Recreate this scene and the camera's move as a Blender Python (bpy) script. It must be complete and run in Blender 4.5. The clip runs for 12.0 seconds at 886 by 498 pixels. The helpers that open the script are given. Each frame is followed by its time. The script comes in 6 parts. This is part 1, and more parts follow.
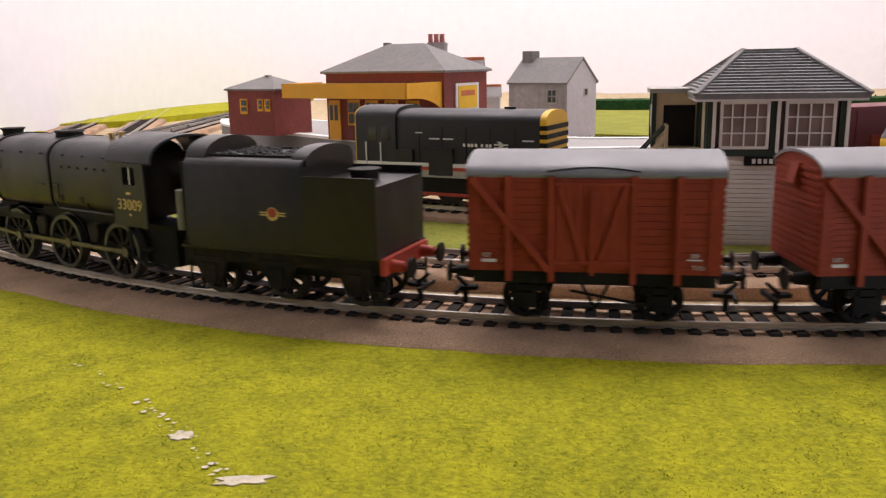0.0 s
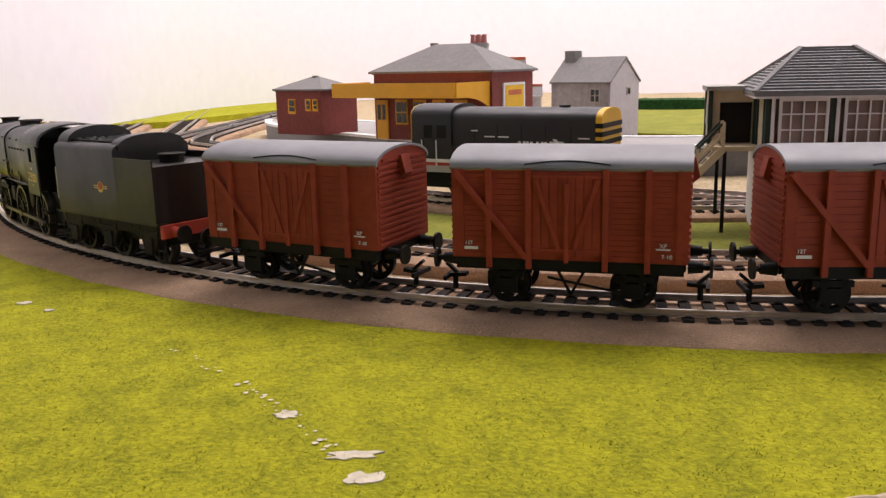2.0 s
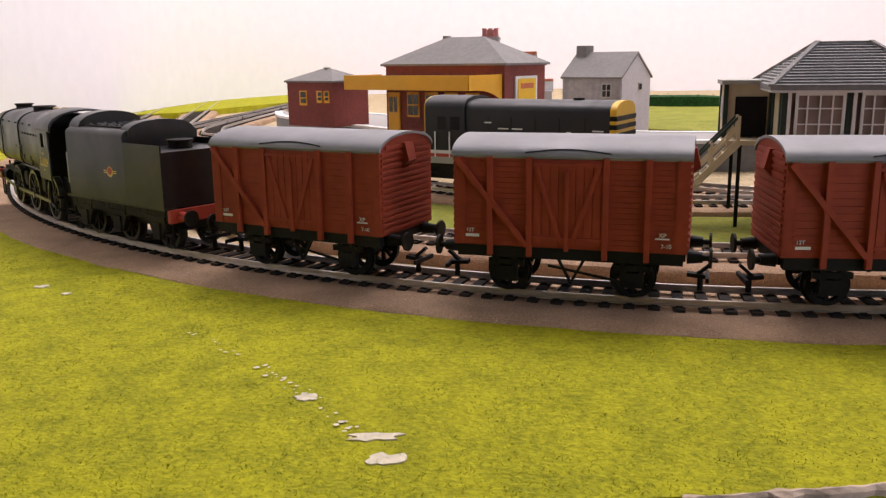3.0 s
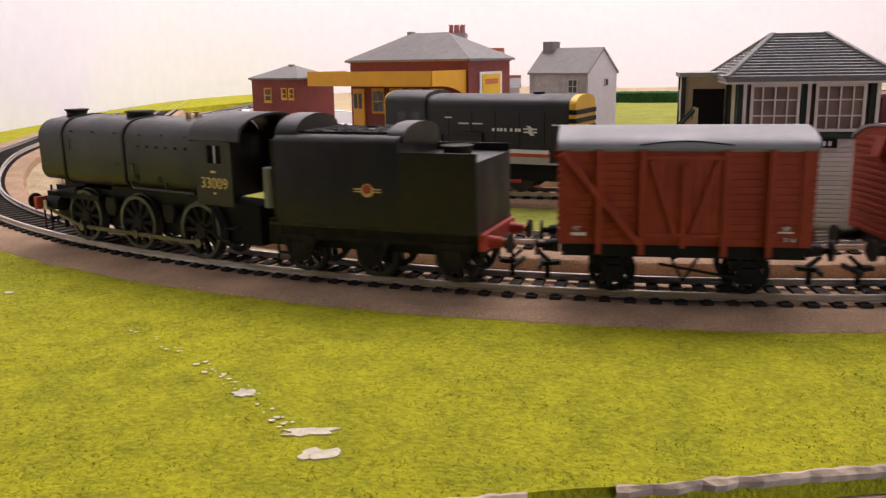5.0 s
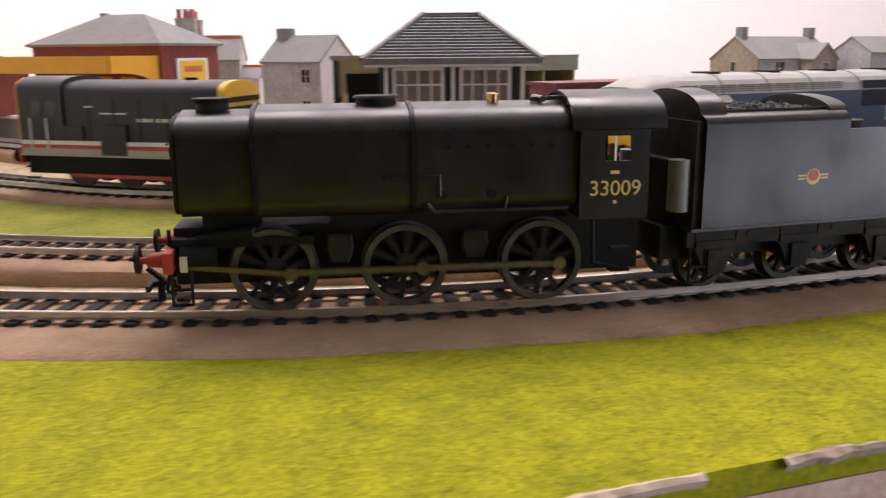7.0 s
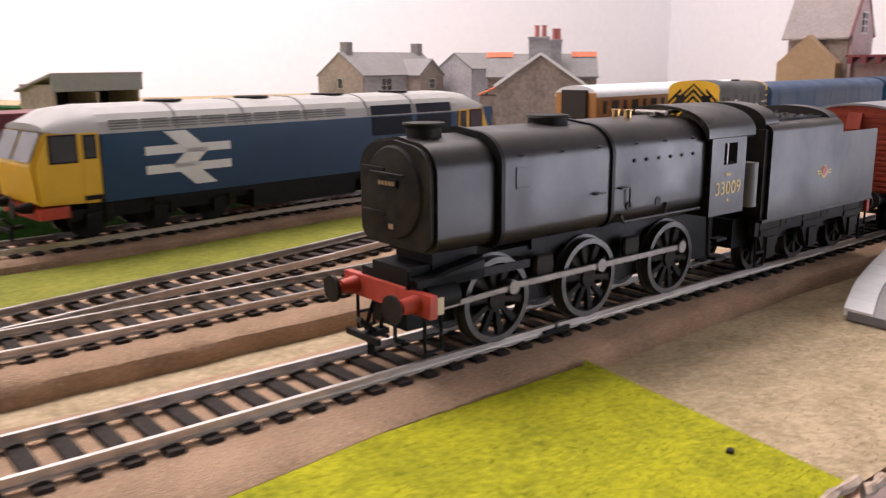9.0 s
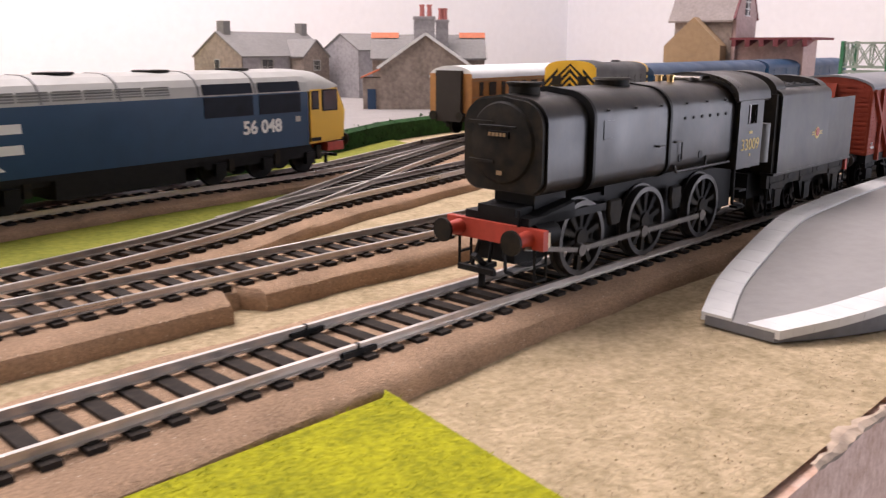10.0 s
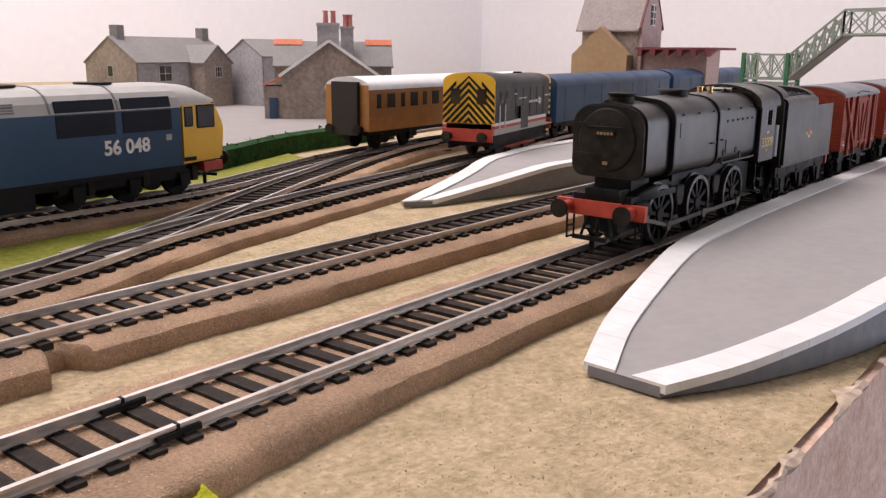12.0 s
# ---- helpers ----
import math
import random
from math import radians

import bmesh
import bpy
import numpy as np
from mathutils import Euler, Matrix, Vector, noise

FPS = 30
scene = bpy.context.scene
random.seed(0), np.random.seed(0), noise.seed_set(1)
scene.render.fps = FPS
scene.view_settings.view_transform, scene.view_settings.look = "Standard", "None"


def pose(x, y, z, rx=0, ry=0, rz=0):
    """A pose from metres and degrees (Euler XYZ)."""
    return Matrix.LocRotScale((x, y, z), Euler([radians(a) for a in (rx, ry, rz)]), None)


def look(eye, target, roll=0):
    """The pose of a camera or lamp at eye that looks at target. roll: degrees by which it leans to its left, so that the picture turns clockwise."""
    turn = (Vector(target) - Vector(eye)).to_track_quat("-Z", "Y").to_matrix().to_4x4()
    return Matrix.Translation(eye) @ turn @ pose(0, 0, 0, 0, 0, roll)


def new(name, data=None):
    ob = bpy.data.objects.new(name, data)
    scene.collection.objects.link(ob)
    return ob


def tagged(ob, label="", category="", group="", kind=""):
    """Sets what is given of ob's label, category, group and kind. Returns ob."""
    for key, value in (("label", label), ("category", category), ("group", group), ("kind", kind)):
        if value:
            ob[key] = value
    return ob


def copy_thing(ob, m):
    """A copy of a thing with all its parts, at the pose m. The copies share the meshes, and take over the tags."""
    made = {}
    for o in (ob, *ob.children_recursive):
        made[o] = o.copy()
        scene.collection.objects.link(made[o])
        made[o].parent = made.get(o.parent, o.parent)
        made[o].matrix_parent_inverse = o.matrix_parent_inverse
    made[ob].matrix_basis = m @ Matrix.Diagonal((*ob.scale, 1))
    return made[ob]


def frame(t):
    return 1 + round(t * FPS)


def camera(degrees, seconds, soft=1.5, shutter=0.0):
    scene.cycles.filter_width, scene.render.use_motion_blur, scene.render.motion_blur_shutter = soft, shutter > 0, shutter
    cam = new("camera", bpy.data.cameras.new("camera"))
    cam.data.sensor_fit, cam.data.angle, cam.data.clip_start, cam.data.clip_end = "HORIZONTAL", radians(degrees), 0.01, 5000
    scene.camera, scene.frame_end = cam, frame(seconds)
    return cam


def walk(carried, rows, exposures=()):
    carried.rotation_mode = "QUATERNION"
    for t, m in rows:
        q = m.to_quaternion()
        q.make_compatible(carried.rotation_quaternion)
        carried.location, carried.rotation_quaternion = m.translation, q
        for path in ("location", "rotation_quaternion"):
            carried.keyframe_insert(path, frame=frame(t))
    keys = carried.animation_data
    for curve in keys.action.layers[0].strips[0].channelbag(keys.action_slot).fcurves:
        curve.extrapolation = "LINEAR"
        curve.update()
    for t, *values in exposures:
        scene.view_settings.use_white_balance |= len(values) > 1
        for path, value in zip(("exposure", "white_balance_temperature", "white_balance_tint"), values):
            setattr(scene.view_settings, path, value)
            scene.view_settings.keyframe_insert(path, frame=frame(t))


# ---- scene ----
cam = camera(54.9, 12.0, soft=1.3, shutter=0.45)
PATH = [
    (0, pose(0.0000, 0.0000, 0.0827, 77.63, 1.05, -0.00)), (0.5, pose(-0.0044, -0.0030, 0.0837, 77.50, 1.37, 0.46)),
    (1, pose(-0.0093, -0.0058, 0.0841, 77.70, 1.56, 1.17)), (1.5, pose(-0.0129, -0.0082, 0.0833, 77.61, 1.58, 1.52)),
    (2, pose(-0.0150, -0.0091, 0.0821, 77.74, 1.31, 1.77)), (2.5, pose(-0.0184, -0.0125, 0.0805, 77.80, 0.76, 2.54)),
    (3, pose(-0.0187, -0.0103, 0.0798, 77.49, 0.69, 2.26)), (5, pose(-0.0102, -0.0075, 0.0772, 77.42, 0.96, 0.67)),
    (5.5, pose(-0.0013, -0.0020, 0.0755, 77.33, 0.77, -0.48)), (6, pose(0.0120, 0.0057, 0.0740, 77.11, 0.71, -2.27)),
    (6.5, pose(0.0401, 0.0189, 0.0728, 76.92, 0.52, -6.41)), (7, pose(0.0721, 0.0290, 0.0703, 76.96, 0.47, -10.86)),
    (7.2, pose(0.0855, 0.0315, 0.0711, 77.07, 0.43, -12.17)), (8.8, pose(0.1948, 0.0872, 0.0733, 77.61, 0.60, -30.12)),
    (9, pose(0.2052, 0.0930, 0.0727, 77.67, 0.33, -31.75)), (9.5, pose(0.2301, 0.1022, 0.0707, 77.34, 0.24, -35.27)),
    (10, pose(0.2479, 0.1099, 0.0684, 76.67, -0.04, -37.85)), (10.5, pose(0.2651, 0.1146, 0.0693, 76.60, -0.12, -40.21)),
    (11, pose(0.2729, 0.1185, 0.0684, 76.90, -0.47, -41.84)), (11.5, pose(0.2735, 0.1192, 0.0717, 77.17, -0.72, -42.56)),
    (12, pose(0.2753, 0.1198, 0.0726, 76.94, -0.45, -43.11)),
]
walk(cam, PATH, [(0, 0.02, 6500, 21), (5.8, 0.0, 6500, 22), (7, 0.22, 6500, 22), (9.5, 0.25, 6500, 23), (10.5, 0.22, 6500, 23), (12, 0.03, 6500, 22)])

# ---- light: a bright room with a big ceiling light and daylight from a window behind the camera's right ----
world = bpy.data.worlds.new("world")
scene.world = world
world.use_nodes = True
world.node_tree.nodes["Background"].inputs[0].default_value = (0.95, 0.97, 1.0, 1)
world.node_tree.nodes["Background"].inputs[1].default_value = 0.25
scene.view_settings.exposure = 0.0


def area(name, eye, target, sx, sy, watts, colour):
    d = bpy.data.lights.new(name, "AREA")
    d.shape, d.size, d.size_y, d.energy, d.color = "RECTANGLE", sx, sy, watts, colour
    ob = new(name, d)
    ob.matrix_world = look(eye, target)
    return ob


area("ceiling_lamp", (0.5, 1.15, 1.44), (0.5, 1.14, 0), 1.6, 0.9, 36, (1.0, 0.955, 0.925))
area("window_light", (2.22, -0.65, -0.05), (0.5, 0.10, -0.05), 1.1, 1.4, 27, (0.84, 0.91, 1.0))
area("window_light_south", (1.62, -1.52, -0.05), (0.7, 0.35, -0.05), 0.8, 1.4, 11, (0.84, 0.91, 1.0))


# ---- materials ----
def mat(name, colour, rough=0.6, metal=0.0, vary=0.15, scale=300.0, bump=0.0, spec=0.5, second=None, blotch=40.0, bscale=None):
    m = bpy.data.materials.new(name)
    m.use_nodes = True
    nt = m.node_tree
    b = nt.nodes["Principled BSDF"]
    b.inputs["Roughness"].default_value = rough
    b.inputs["Metallic"].default_value = metal
    b.inputs["Specular IOR Level"].default_value = spec
    tc = nt.nodes.new("ShaderNodeTexCoord")
    n1 = nt.nodes.new("ShaderNodeTexNoise")
    n1.inputs["Scale"].default_value = scale
    n1.inputs["Detail"].default_value = 4
    n2 = nt.nodes.new("ShaderNodeTexNoise")
    n2.inputs["Scale"].default_value = blotch
    n2.inputs["Detail"].default_value = 3
    for n in (n1, n2):
        nt.links.new(tc.outputs["Object"], n.inputs["Vector"])
    ramp = nt.nodes.new("ShaderNodeValToRGB")
    sec = second or tuple(c * (1 - 2 * vary) for c in colour)
    ramp.color_ramp.elements[0].color = (*sec, 1)
    ramp.color_ramp.elements[1].color = (*colour, 1)
    ramp.color_ramp.elements[0].position, ramp.color_ramp.elements[1].position = 0.32, 0.62
    mix = nt.nodes.new("ShaderNodeMath")
    mix.operation = "MULTIPLY_ADD"
    mix.inputs[1].default_value = 0.55
    nt.links.new(n1.outputs["Fac"], mix.inputs[0])
    half = nt.nodes.new("ShaderNodeMath")
    half.operation = "MULTIPLY"
    half.inputs[1].default_value = 0.45
    nt.links.new(n2.outputs["Fac"], half.inputs[0])
    nt.links.new(half.outputs[0], mix.inputs[2])
    nt.links.new(mix.outputs[0], ramp.inputs["Fac"])
    nt.links.new(ramp.outputs["Color"], b.inputs["Base Color"])
    if 0.2 < rough < 0.6:
        worn = nt.nodes.new("ShaderNodeMapRange")
        worn.inputs["From Min"].default_value, worn.inputs["From Max"].default_value = 0.3, 0.7
        worn.inputs["To Min"].default_value, worn.inputs["To Max"].default_value = rough - 0.09, rough + 0.12
        nt.links.new(n2.outputs["Fac"], worn.inputs["Value"])
        nt.links.new(worn.outputs["Result"], b.inputs["Roughness"])
    if bump:
        nb = nt.nodes.new("ShaderNodeTexNoise")
        nb.inputs["Scale"].default_value = bscale or scale * 1.7
        nb.inputs["Detail"].default_value = 3
        nt.links.new(tc.outputs["Object"], nb.inputs["Vector"])
        bp = nt.nodes.new("ShaderNodeBump")
        bp.inputs["Strength"].default_value = bump
        bp.inputs["Distance"].default_value = 0.0006
        nt.links.new(nb.outputs["Fac"], bp.inputs["Height"])
        nt.links.new(bp.outputs["Normal"], b.inputs["Normal"])
    return m


M = {}
M["wall"] = mat("wall_paint", (0.82, 0.82, 0.85), 0.9, 0, 0.02, 60, 0.1)
# Unseen walls and floor stay dark only to cut reflections in the locomotive.
M["wall_dark"] = mat("dark_unseen_wall", (0.07, 0.06, 0.055), 0.9, 0, 0.2, 30)
M["ceiling"] = mat("ceiling_paint", (0.85, 0.84, 0.82), 0.9, 0, 0.02, 40)
M["floor"] = mat("carpet", (0.10, 0.085, 0.075), 0.95, 0, 0.2, 200)
M["grass"] = mat("grass_mat", (0.43, 0.415, 0.012), 0.95, 0, 0.2, 620, 1.0, 0.2, (0.20, 0.215, 0.009), 110)
M["grass_far"] = mat("grass_mat_olive", (0.26, 0.26, 0.04), 0.95, 0, 0.2, 420, 1.0, 0.2, (0.13, 0.15, 0.02), 45)
M["blade"] = mat("grass_fibre", (0.48, 0.46, 0.016), 0.9, 0, 0.2, 180, 0, 0.2, (0.14, 0.17, 0.009), 80)
M["sand"] = mat("sand_scatter", (0.54, 0.42, 0.265), 0.95, 0, 0.2, 480, 1.0, 0.2, (0.29, 0.23, 0.125), 95)
M["grain"] = mat("sand_grain", (0.60, 0.48, 0.33), 0.95, 0, 0.3, 500, 0, 0.2, (0.40, 0.30, 0.19), 900)
M["foam"] = mat("foam_underlay", (0.52, 0.345, 0.22), 0.95, 0, 0.2, 1400, 1.0, 0.2, (0.26, 0.175, 0.112), 60)
foam_nodes = M["foam"].node_tree
grit = foam_nodes.nodes.new("ShaderNodeTexVoronoi")
grit.inputs["Scale"].default_value = 900
where_grit = foam_nodes.nodes.new("ShaderNodeTexNoise")
where_grit.inputs["Scale"].default_value = 500
dots = foam_nodes.nodes.new("ShaderNodeMath")
dots.operation = "LESS_THAN"
dots.inputs[1].default_value = 0.16
some = foam_nodes.nodes.new("ShaderNodeMath")
some.operation = "GREATER_THAN"
some.inputs[1].default_value = 0.56
both = foam_nodes.nodes.new("ShaderNodeMath")
both.operation = "MULTIPLY"
pale = foam_nodes.nodes.new("ShaderNodeMix")
pale.data_type = "RGBA"
pale.inputs["B"].default_value = (0.72, 0.60, 0.46, 1)
where_from = next(n for n in foam_nodes.nodes if n.bl_idname == "ShaderNodeTexCoord").outputs["Object"]
for n in (grit, where_grit):
    foam_nodes.links.new(where_from, n.inputs["Vector"])
foam_nodes.links.new(grit.outputs["Distance"], dots.inputs[0])
foam_nodes.links.new(where_grit.outputs["Fac"], some.inputs[0])
foam_nodes.links.new(dots.outputs[0], both.inputs[0])
foam_nodes.links.new(some.outputs[0], both.inputs[1])
foam_nodes.links.new(both.outputs[0], pale.inputs["Factor"])
foam_nodes.links.new(next(n for n in foam_nodes.nodes if n.bl_idname == "ShaderNodeValToRGB").outputs["Color"], pale.inputs["A"])
foam_nodes.links.new(pale.outputs["Result"], foam_nodes.nodes["Principled BSDF"].inputs["Base Color"])
M["rail"] = mat("nickel_silver_rail", (0.60, 0.56, 0.52), 0.36, 1.0, 0.12, 300)
M["sleeper"] = mat("black_plastic_sleeper", (0.020, 0.017, 0.015), 0.8, 0, 0.2, 500, 0, 0.15, (0.055, 0.042, 0.032), 45)
M["board"] = mat("chipboard_edge", (0.80, 0.58, 0.47), 0.9, 0, 0.2, 420, 0.6, 0.3, (0.56, 0.34, 0.24), 90)
M["bridge"] = mat("pale_green_lattice", (0.30, 0.36, 0.29), 0.6, 0, 0.15, 200)
M["paper"] = mat("torn_backing_paper", (0.66, 0.51, 0.38), 0.9, 0, 0.3, 300, 0.5)
M["scrap"] = mat("pale_backing_paper", (0.74, 0.66, 0.50), 0.9, 0, 0.15, 400, 0.3)
M["black"] = mat("black_plastic", (0.010, 0.010, 0.010), 0.55, 0, 0.25, 400, 0, 0.2)
M["loco"] = mat("weathered_black_paint", (0.006, 0.006, 0.007), 0.36, 0, 0.25, 260, 0.05, 0.46, (0.022, 0.016, 0.010), 60)
M["smoke"] = mat("sooty_black_paint", (0.009, 0.0085, 0.008), 0.65, 0, 0.2, 300, 0.1, 0.2, (0.034, 0.026, 0.016), 70)
M["steel"] = mat("worn_steel", (0.20, 0.18, 0.16), 0.4, 1.0, 0.2, 400)
M["tyre"] = mat("dark_worn_tyre", (0.12, 0.115, 0.11), 0.40, 0.6, 0.3, 300)
M["dullsteel"] = mat("grey_wheel_steel", (0.06, 0.057, 0.054), 0.45, 0.6, 0.2, 400)
M["red"] = mat("buffer_beam_red", (0.52, 0.06, 0.03), 0.5, 0, 0.2, 300)
M["brass"] = mat("brass", (0.75, 0.50, 0.22), 0.3, 1.0, 0.1, 300)
M["yellowtext"] = mat("cream_yellow_transfer", (0.72, 0.52, 0.16), 0.5, 0, 0.05)
M["white"] = mat("white_paint", (0.78, 0.78, 0.76), 0.5, 0, 0.06, 200)
M["bauxite"] = mat("bauxite_brown_paint", (0.34, 0.056, 0.027), 0.6, 0, 0.14, 260, 0.1, 0.22)
M["vanroof"] = mat("grey_roof_paint", (0.23, 0.23, 0.24), 0.5, 0, 0.08, 200)
M["blue"] = mat("rail_blue_paint", (0.007, 0.050, 0.112), 0.38, 0, 0.08, 150, 0, 0.38)
M["grille"] = mat("dark_grille", (0.008, 0.012, 0.022), 0.6, 0, 0.2, 300, 0, 0.2)
M["potred"] = mat("terracotta_pink", (0.52, 0.17, 0.15), 0.7, 0, 0.15, 200)
M["bluedark"] = mat("dark_blue_paint", (0.02, 0.055, 0.115), 0.5, 0, 0.06, 150)
M["lgrey"] = mat("light_grey_paint", (0.41, 0.40, 0.365), 0.5, 0, 0.08, 150)
M["mgrey"] = mat("mid_grey_plastic", (0.20, 0.20, 0.19), 0.55, 0, 0.1, 200)
M["dgrey"] = mat("executive_dark_grey", (0.013, 0.013, 0.014), 0.45, 0, 0.12, 200)
M["yellow"] = mat("warning_yellow", (0.82, 0.48, 0.02), 0.45, 0, 0.05, 150)
M["canopyyellow"] = mat("canopy_yellow_plastic", (0.80, 0.40, 0.012), 0.5, 0, 0.06, 150)
M["brick"] = mat("red_brick_plastic", (0.24, 0.045, 0.032), 0.7, 0, 0.2, 350, 0.4)
M["slate"] = mat("grey_slate_plastic", (0.20, 0.19, 0.18), 0.7, 0, 0.12, 300, 0.3)
M["boxslate"] = mat("slate_grey_tiles", (0.20, 0.195, 0.19), 0.7, 0, 0.2, 350, 0.4)
# Paled so that the cottage gable carries window light in its colour.
M["greygable"] = mat("paled_lilac_render", (0.56, 0.54, 0.58), 0.7, 0, 0.08, 300, 0.2)
M["stone"] = mat("brown_stone_and_gable_shade", (0.33, 0.265, 0.22), 0.8, 0, 0.25, 240, 0.6)
M["stonegrey"] = mat("grey_stone_blocks", (0.40, 0.38, 0.385), 0.8, 0, 0.2, 240, 0.6)
M["tan"] = mat("tan_card", (0.36, 0.24, 0.13), 0.8, 0, 0.1, 200)
M["pink"] = mat("pinkish_brick_paper", (0.50, 0.36, 0.33), 0.8, 0, 0.15, 300)
M["cream"] = mat("cream_paint", (0.66, 0.56, 0.38), 0.6, 0, 0.08, 200)
M["dkgreen"] = mat("dark_green_paint", (0.02, 0.045, 0.035), 0.5, 0, 0.1, 200)
M["brgreen"] = mat("bright_green_paint", (0.02, 0.16, 0.06), 0.5, 0, 0.1, 200)
M["glass"] = mat("dark_window_glass", (0.02, 0.02, 0.022), 0.08, 0, 0.02, 50, 0, 0.6)
M["cabglass"] = mat("cab_window_glass", (0.11, 0.11, 0.12), 0.08, 0, 0.2, 90, 0, 0.6)
M["curtain"] = mat("brown_interior", (0.32, 0.24, 0.21), 0.8, 0, 0.3, 60)
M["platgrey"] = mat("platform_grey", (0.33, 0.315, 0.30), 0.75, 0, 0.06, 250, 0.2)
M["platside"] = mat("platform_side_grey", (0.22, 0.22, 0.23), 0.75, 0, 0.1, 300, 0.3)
M["teak"] = mat("varnished_teak", (0.42, 0.185, 0.045), 0.4, 0, 0.15, 200)
M["teakdark"] = mat("dark_interior", (0.02, 0.014, 0.010), 0.7, 0, 0.1)
M["hedge"] = mat("hedge_green", (0.020, 0.075, 0.018), 0.95, 0, 0.3, 300, 0.8, 0.2, (0.008, 0.03, 0.008), 120)
M["orange"] = mat("orange_ridge_tile", (0.62, 0.17, 0.07), 0.7, 0, 0.15, 300)
M["maroon"] = mat("maroon_paint", (0.16, 0.025, 0.03), 0.6, 0, 0.1, 200)
M["road"] = mat("grey_road_card", (0.27, 0.25, 0.235), 0.85, 0, 0.08, 300, 0.3)
M["brownroof"] = mat("brown_grey_tiles", (0.31, 0.265, 0.245), 0.8, 0, 0.15, 300, 0.4)
M["coal"] = mat("coal", (0.012, 0.012, 0.012), 0.7, 0, 0.3, 900, 1.0)


# ---- mesh helpers ----
def box(bm, x0, x1, y0, y1, z0, z1):
    r = bmesh.ops.create_cube(bm, size=1)
    for v in r["verts"]:
        v.co = Vector((x0 + (v.co.x + 0.5) * (x1 - x0), y0 + (v.co.y + 0.5) * (y1 - y0), z0 + (v.co.z + 0.5) * (z1 - z0)))
    return r["verts"]


def rod(bm, a, b, r, seg=10, r2=None):
    a, b = Vector(a), Vector(b)
    m = Matrix.Translation((a + b) / 2) @ (b - a).to_track_quat("Z", "Y").to_matrix().to_4x4()
    return bmesh.ops.create_cone(bm, cap_ends=True, segments=seg, radius1=r, radius2=r if r2 is None else r2, depth=(b - a).length, matrix=m)["verts"]


def beam(bm, a, b, w, h):
    """A bar of width w and height h from a to b."""
    a, b = Vector(a), Vector(b)
    vs = box(bm, -w / 2, w / 2, -h / 2, h / 2, 0, (b - a).length)
    q = (b - a).to_track_quat("Z", "Y").to_matrix().to_4x4()
    bmesh.ops.transform(bm, matrix=Matrix.Translation(a) @ q, verts=vs)
    return vs


def prism(bm, prof, x0, x1, axis="x"):
    """A closed profile of (y, z), drawn out from x0 to x1."""
    def place(x, p):
        return (x, p[0], p[1]) if axis == "x" else (p[0], x, p[1]) if axis == "y" else (p[0], p[1], x)
    a = [bm.verts.new(place(x0, p)) for p in prof]
    b = [bm.verts.new(place(x1, p)) for p in prof]
    n = len(prof)
    for i in range(n):
        bm.faces.new((a[i], a[(i + 1) % n], b[(i + 1) % n], b[i]))
    bm.faces.new(a[::-1])
    bm.faces.new(b)
    return a + b


def bevel(bm, w, seg=1, angle=30):
    bm.normal_update()
    es = [e for e in bm.edges if len(e.link_faces) == 2 and e.calc_face_angle(0) > radians(angle)]
    bmesh.ops.bevel(bm, geom=es, offset=w, segments=seg, affect="EDGES", clamp_overlap=True)


def mesh_of(name, bm, material, smooth=False):
    bmesh.ops.recalc_face_normals(bm, faces=bm.faces)
    me = bpy.data.meshes.new(name)
    bm.to_mesh(me)
    bm.free()
    me.materials.append(material)
    if smooth:
        me.polygons.foreach_set("use_smooth", [True] * len(me.polygons))
        me.set_sharp_from_angle(angle=radians(35))
    return me


def part(name, bm, material, parent=None, label="", smooth=False, kind=""):
    ob = new(name, mesh_of(name, bm, material, smooth))
    if parent:
        ob.parent = parent
    return tagged(ob, label, kind=kind)


def thing(name, label, category, m=None, group="", kind=""):
    ob = new(name)
    ob.empty_display_size = 0.01
    if m:
        ob.matrix_world = m
    return tagged(ob, label, category, group, kind)


def B(*boxes):
    bm = bmesh.new()
    for b in boxes:
        box(bm, *b)
    return bm


def text(name, body, size, m, material, parent, depth=0.00012, label="", bold=0.0):
    """Lettering as a thin mesh, centred."""
    cu = bpy.data.curves.new(name, "FONT")
    cu.body, cu.size, cu.extrude, cu.offset = body, size, depth, bold
    cu.align_x, cu.align_y = "CENTER", "CENTER"
    tmp = new(name, cu)
    dg = bpy.context.evaluated_depsgraph_get()
    dg.update()
    me = bpy.data.meshes.new_from_object(tmp.evaluated_get(dg))
    bpy.data.objects.remove(tmp)
    me.materials.clear()
    me.materials.append(material)
    ob = new(name, me)
    ob.parent = parent
    ob.matrix_local = m
    return tagged(ob, label)


SIDE = pose(0, 0, 0, 90, 0, 180)    # lettering on a +y side, read from outside

# ---- the main line: straight from the right, an easing and a long curve ----
RAIL = 0.009
STEP = 0.004


def lay(x, y, heading, legs):
    """Centre line from a start: legs of (length, curvature); heading in degrees, turning right for a positive curvature."""
    h, out = radians(heading), [(x, y, radians(heading))]
    for length, k in legs:
        n = max(1, round(length / STEP))
        for _ in range(n):
            h -= k * length / n
            x, y = x + length / n * math.cos(h), y + length / n * math.sin(h)
            out.append((x, y, h))
    return out


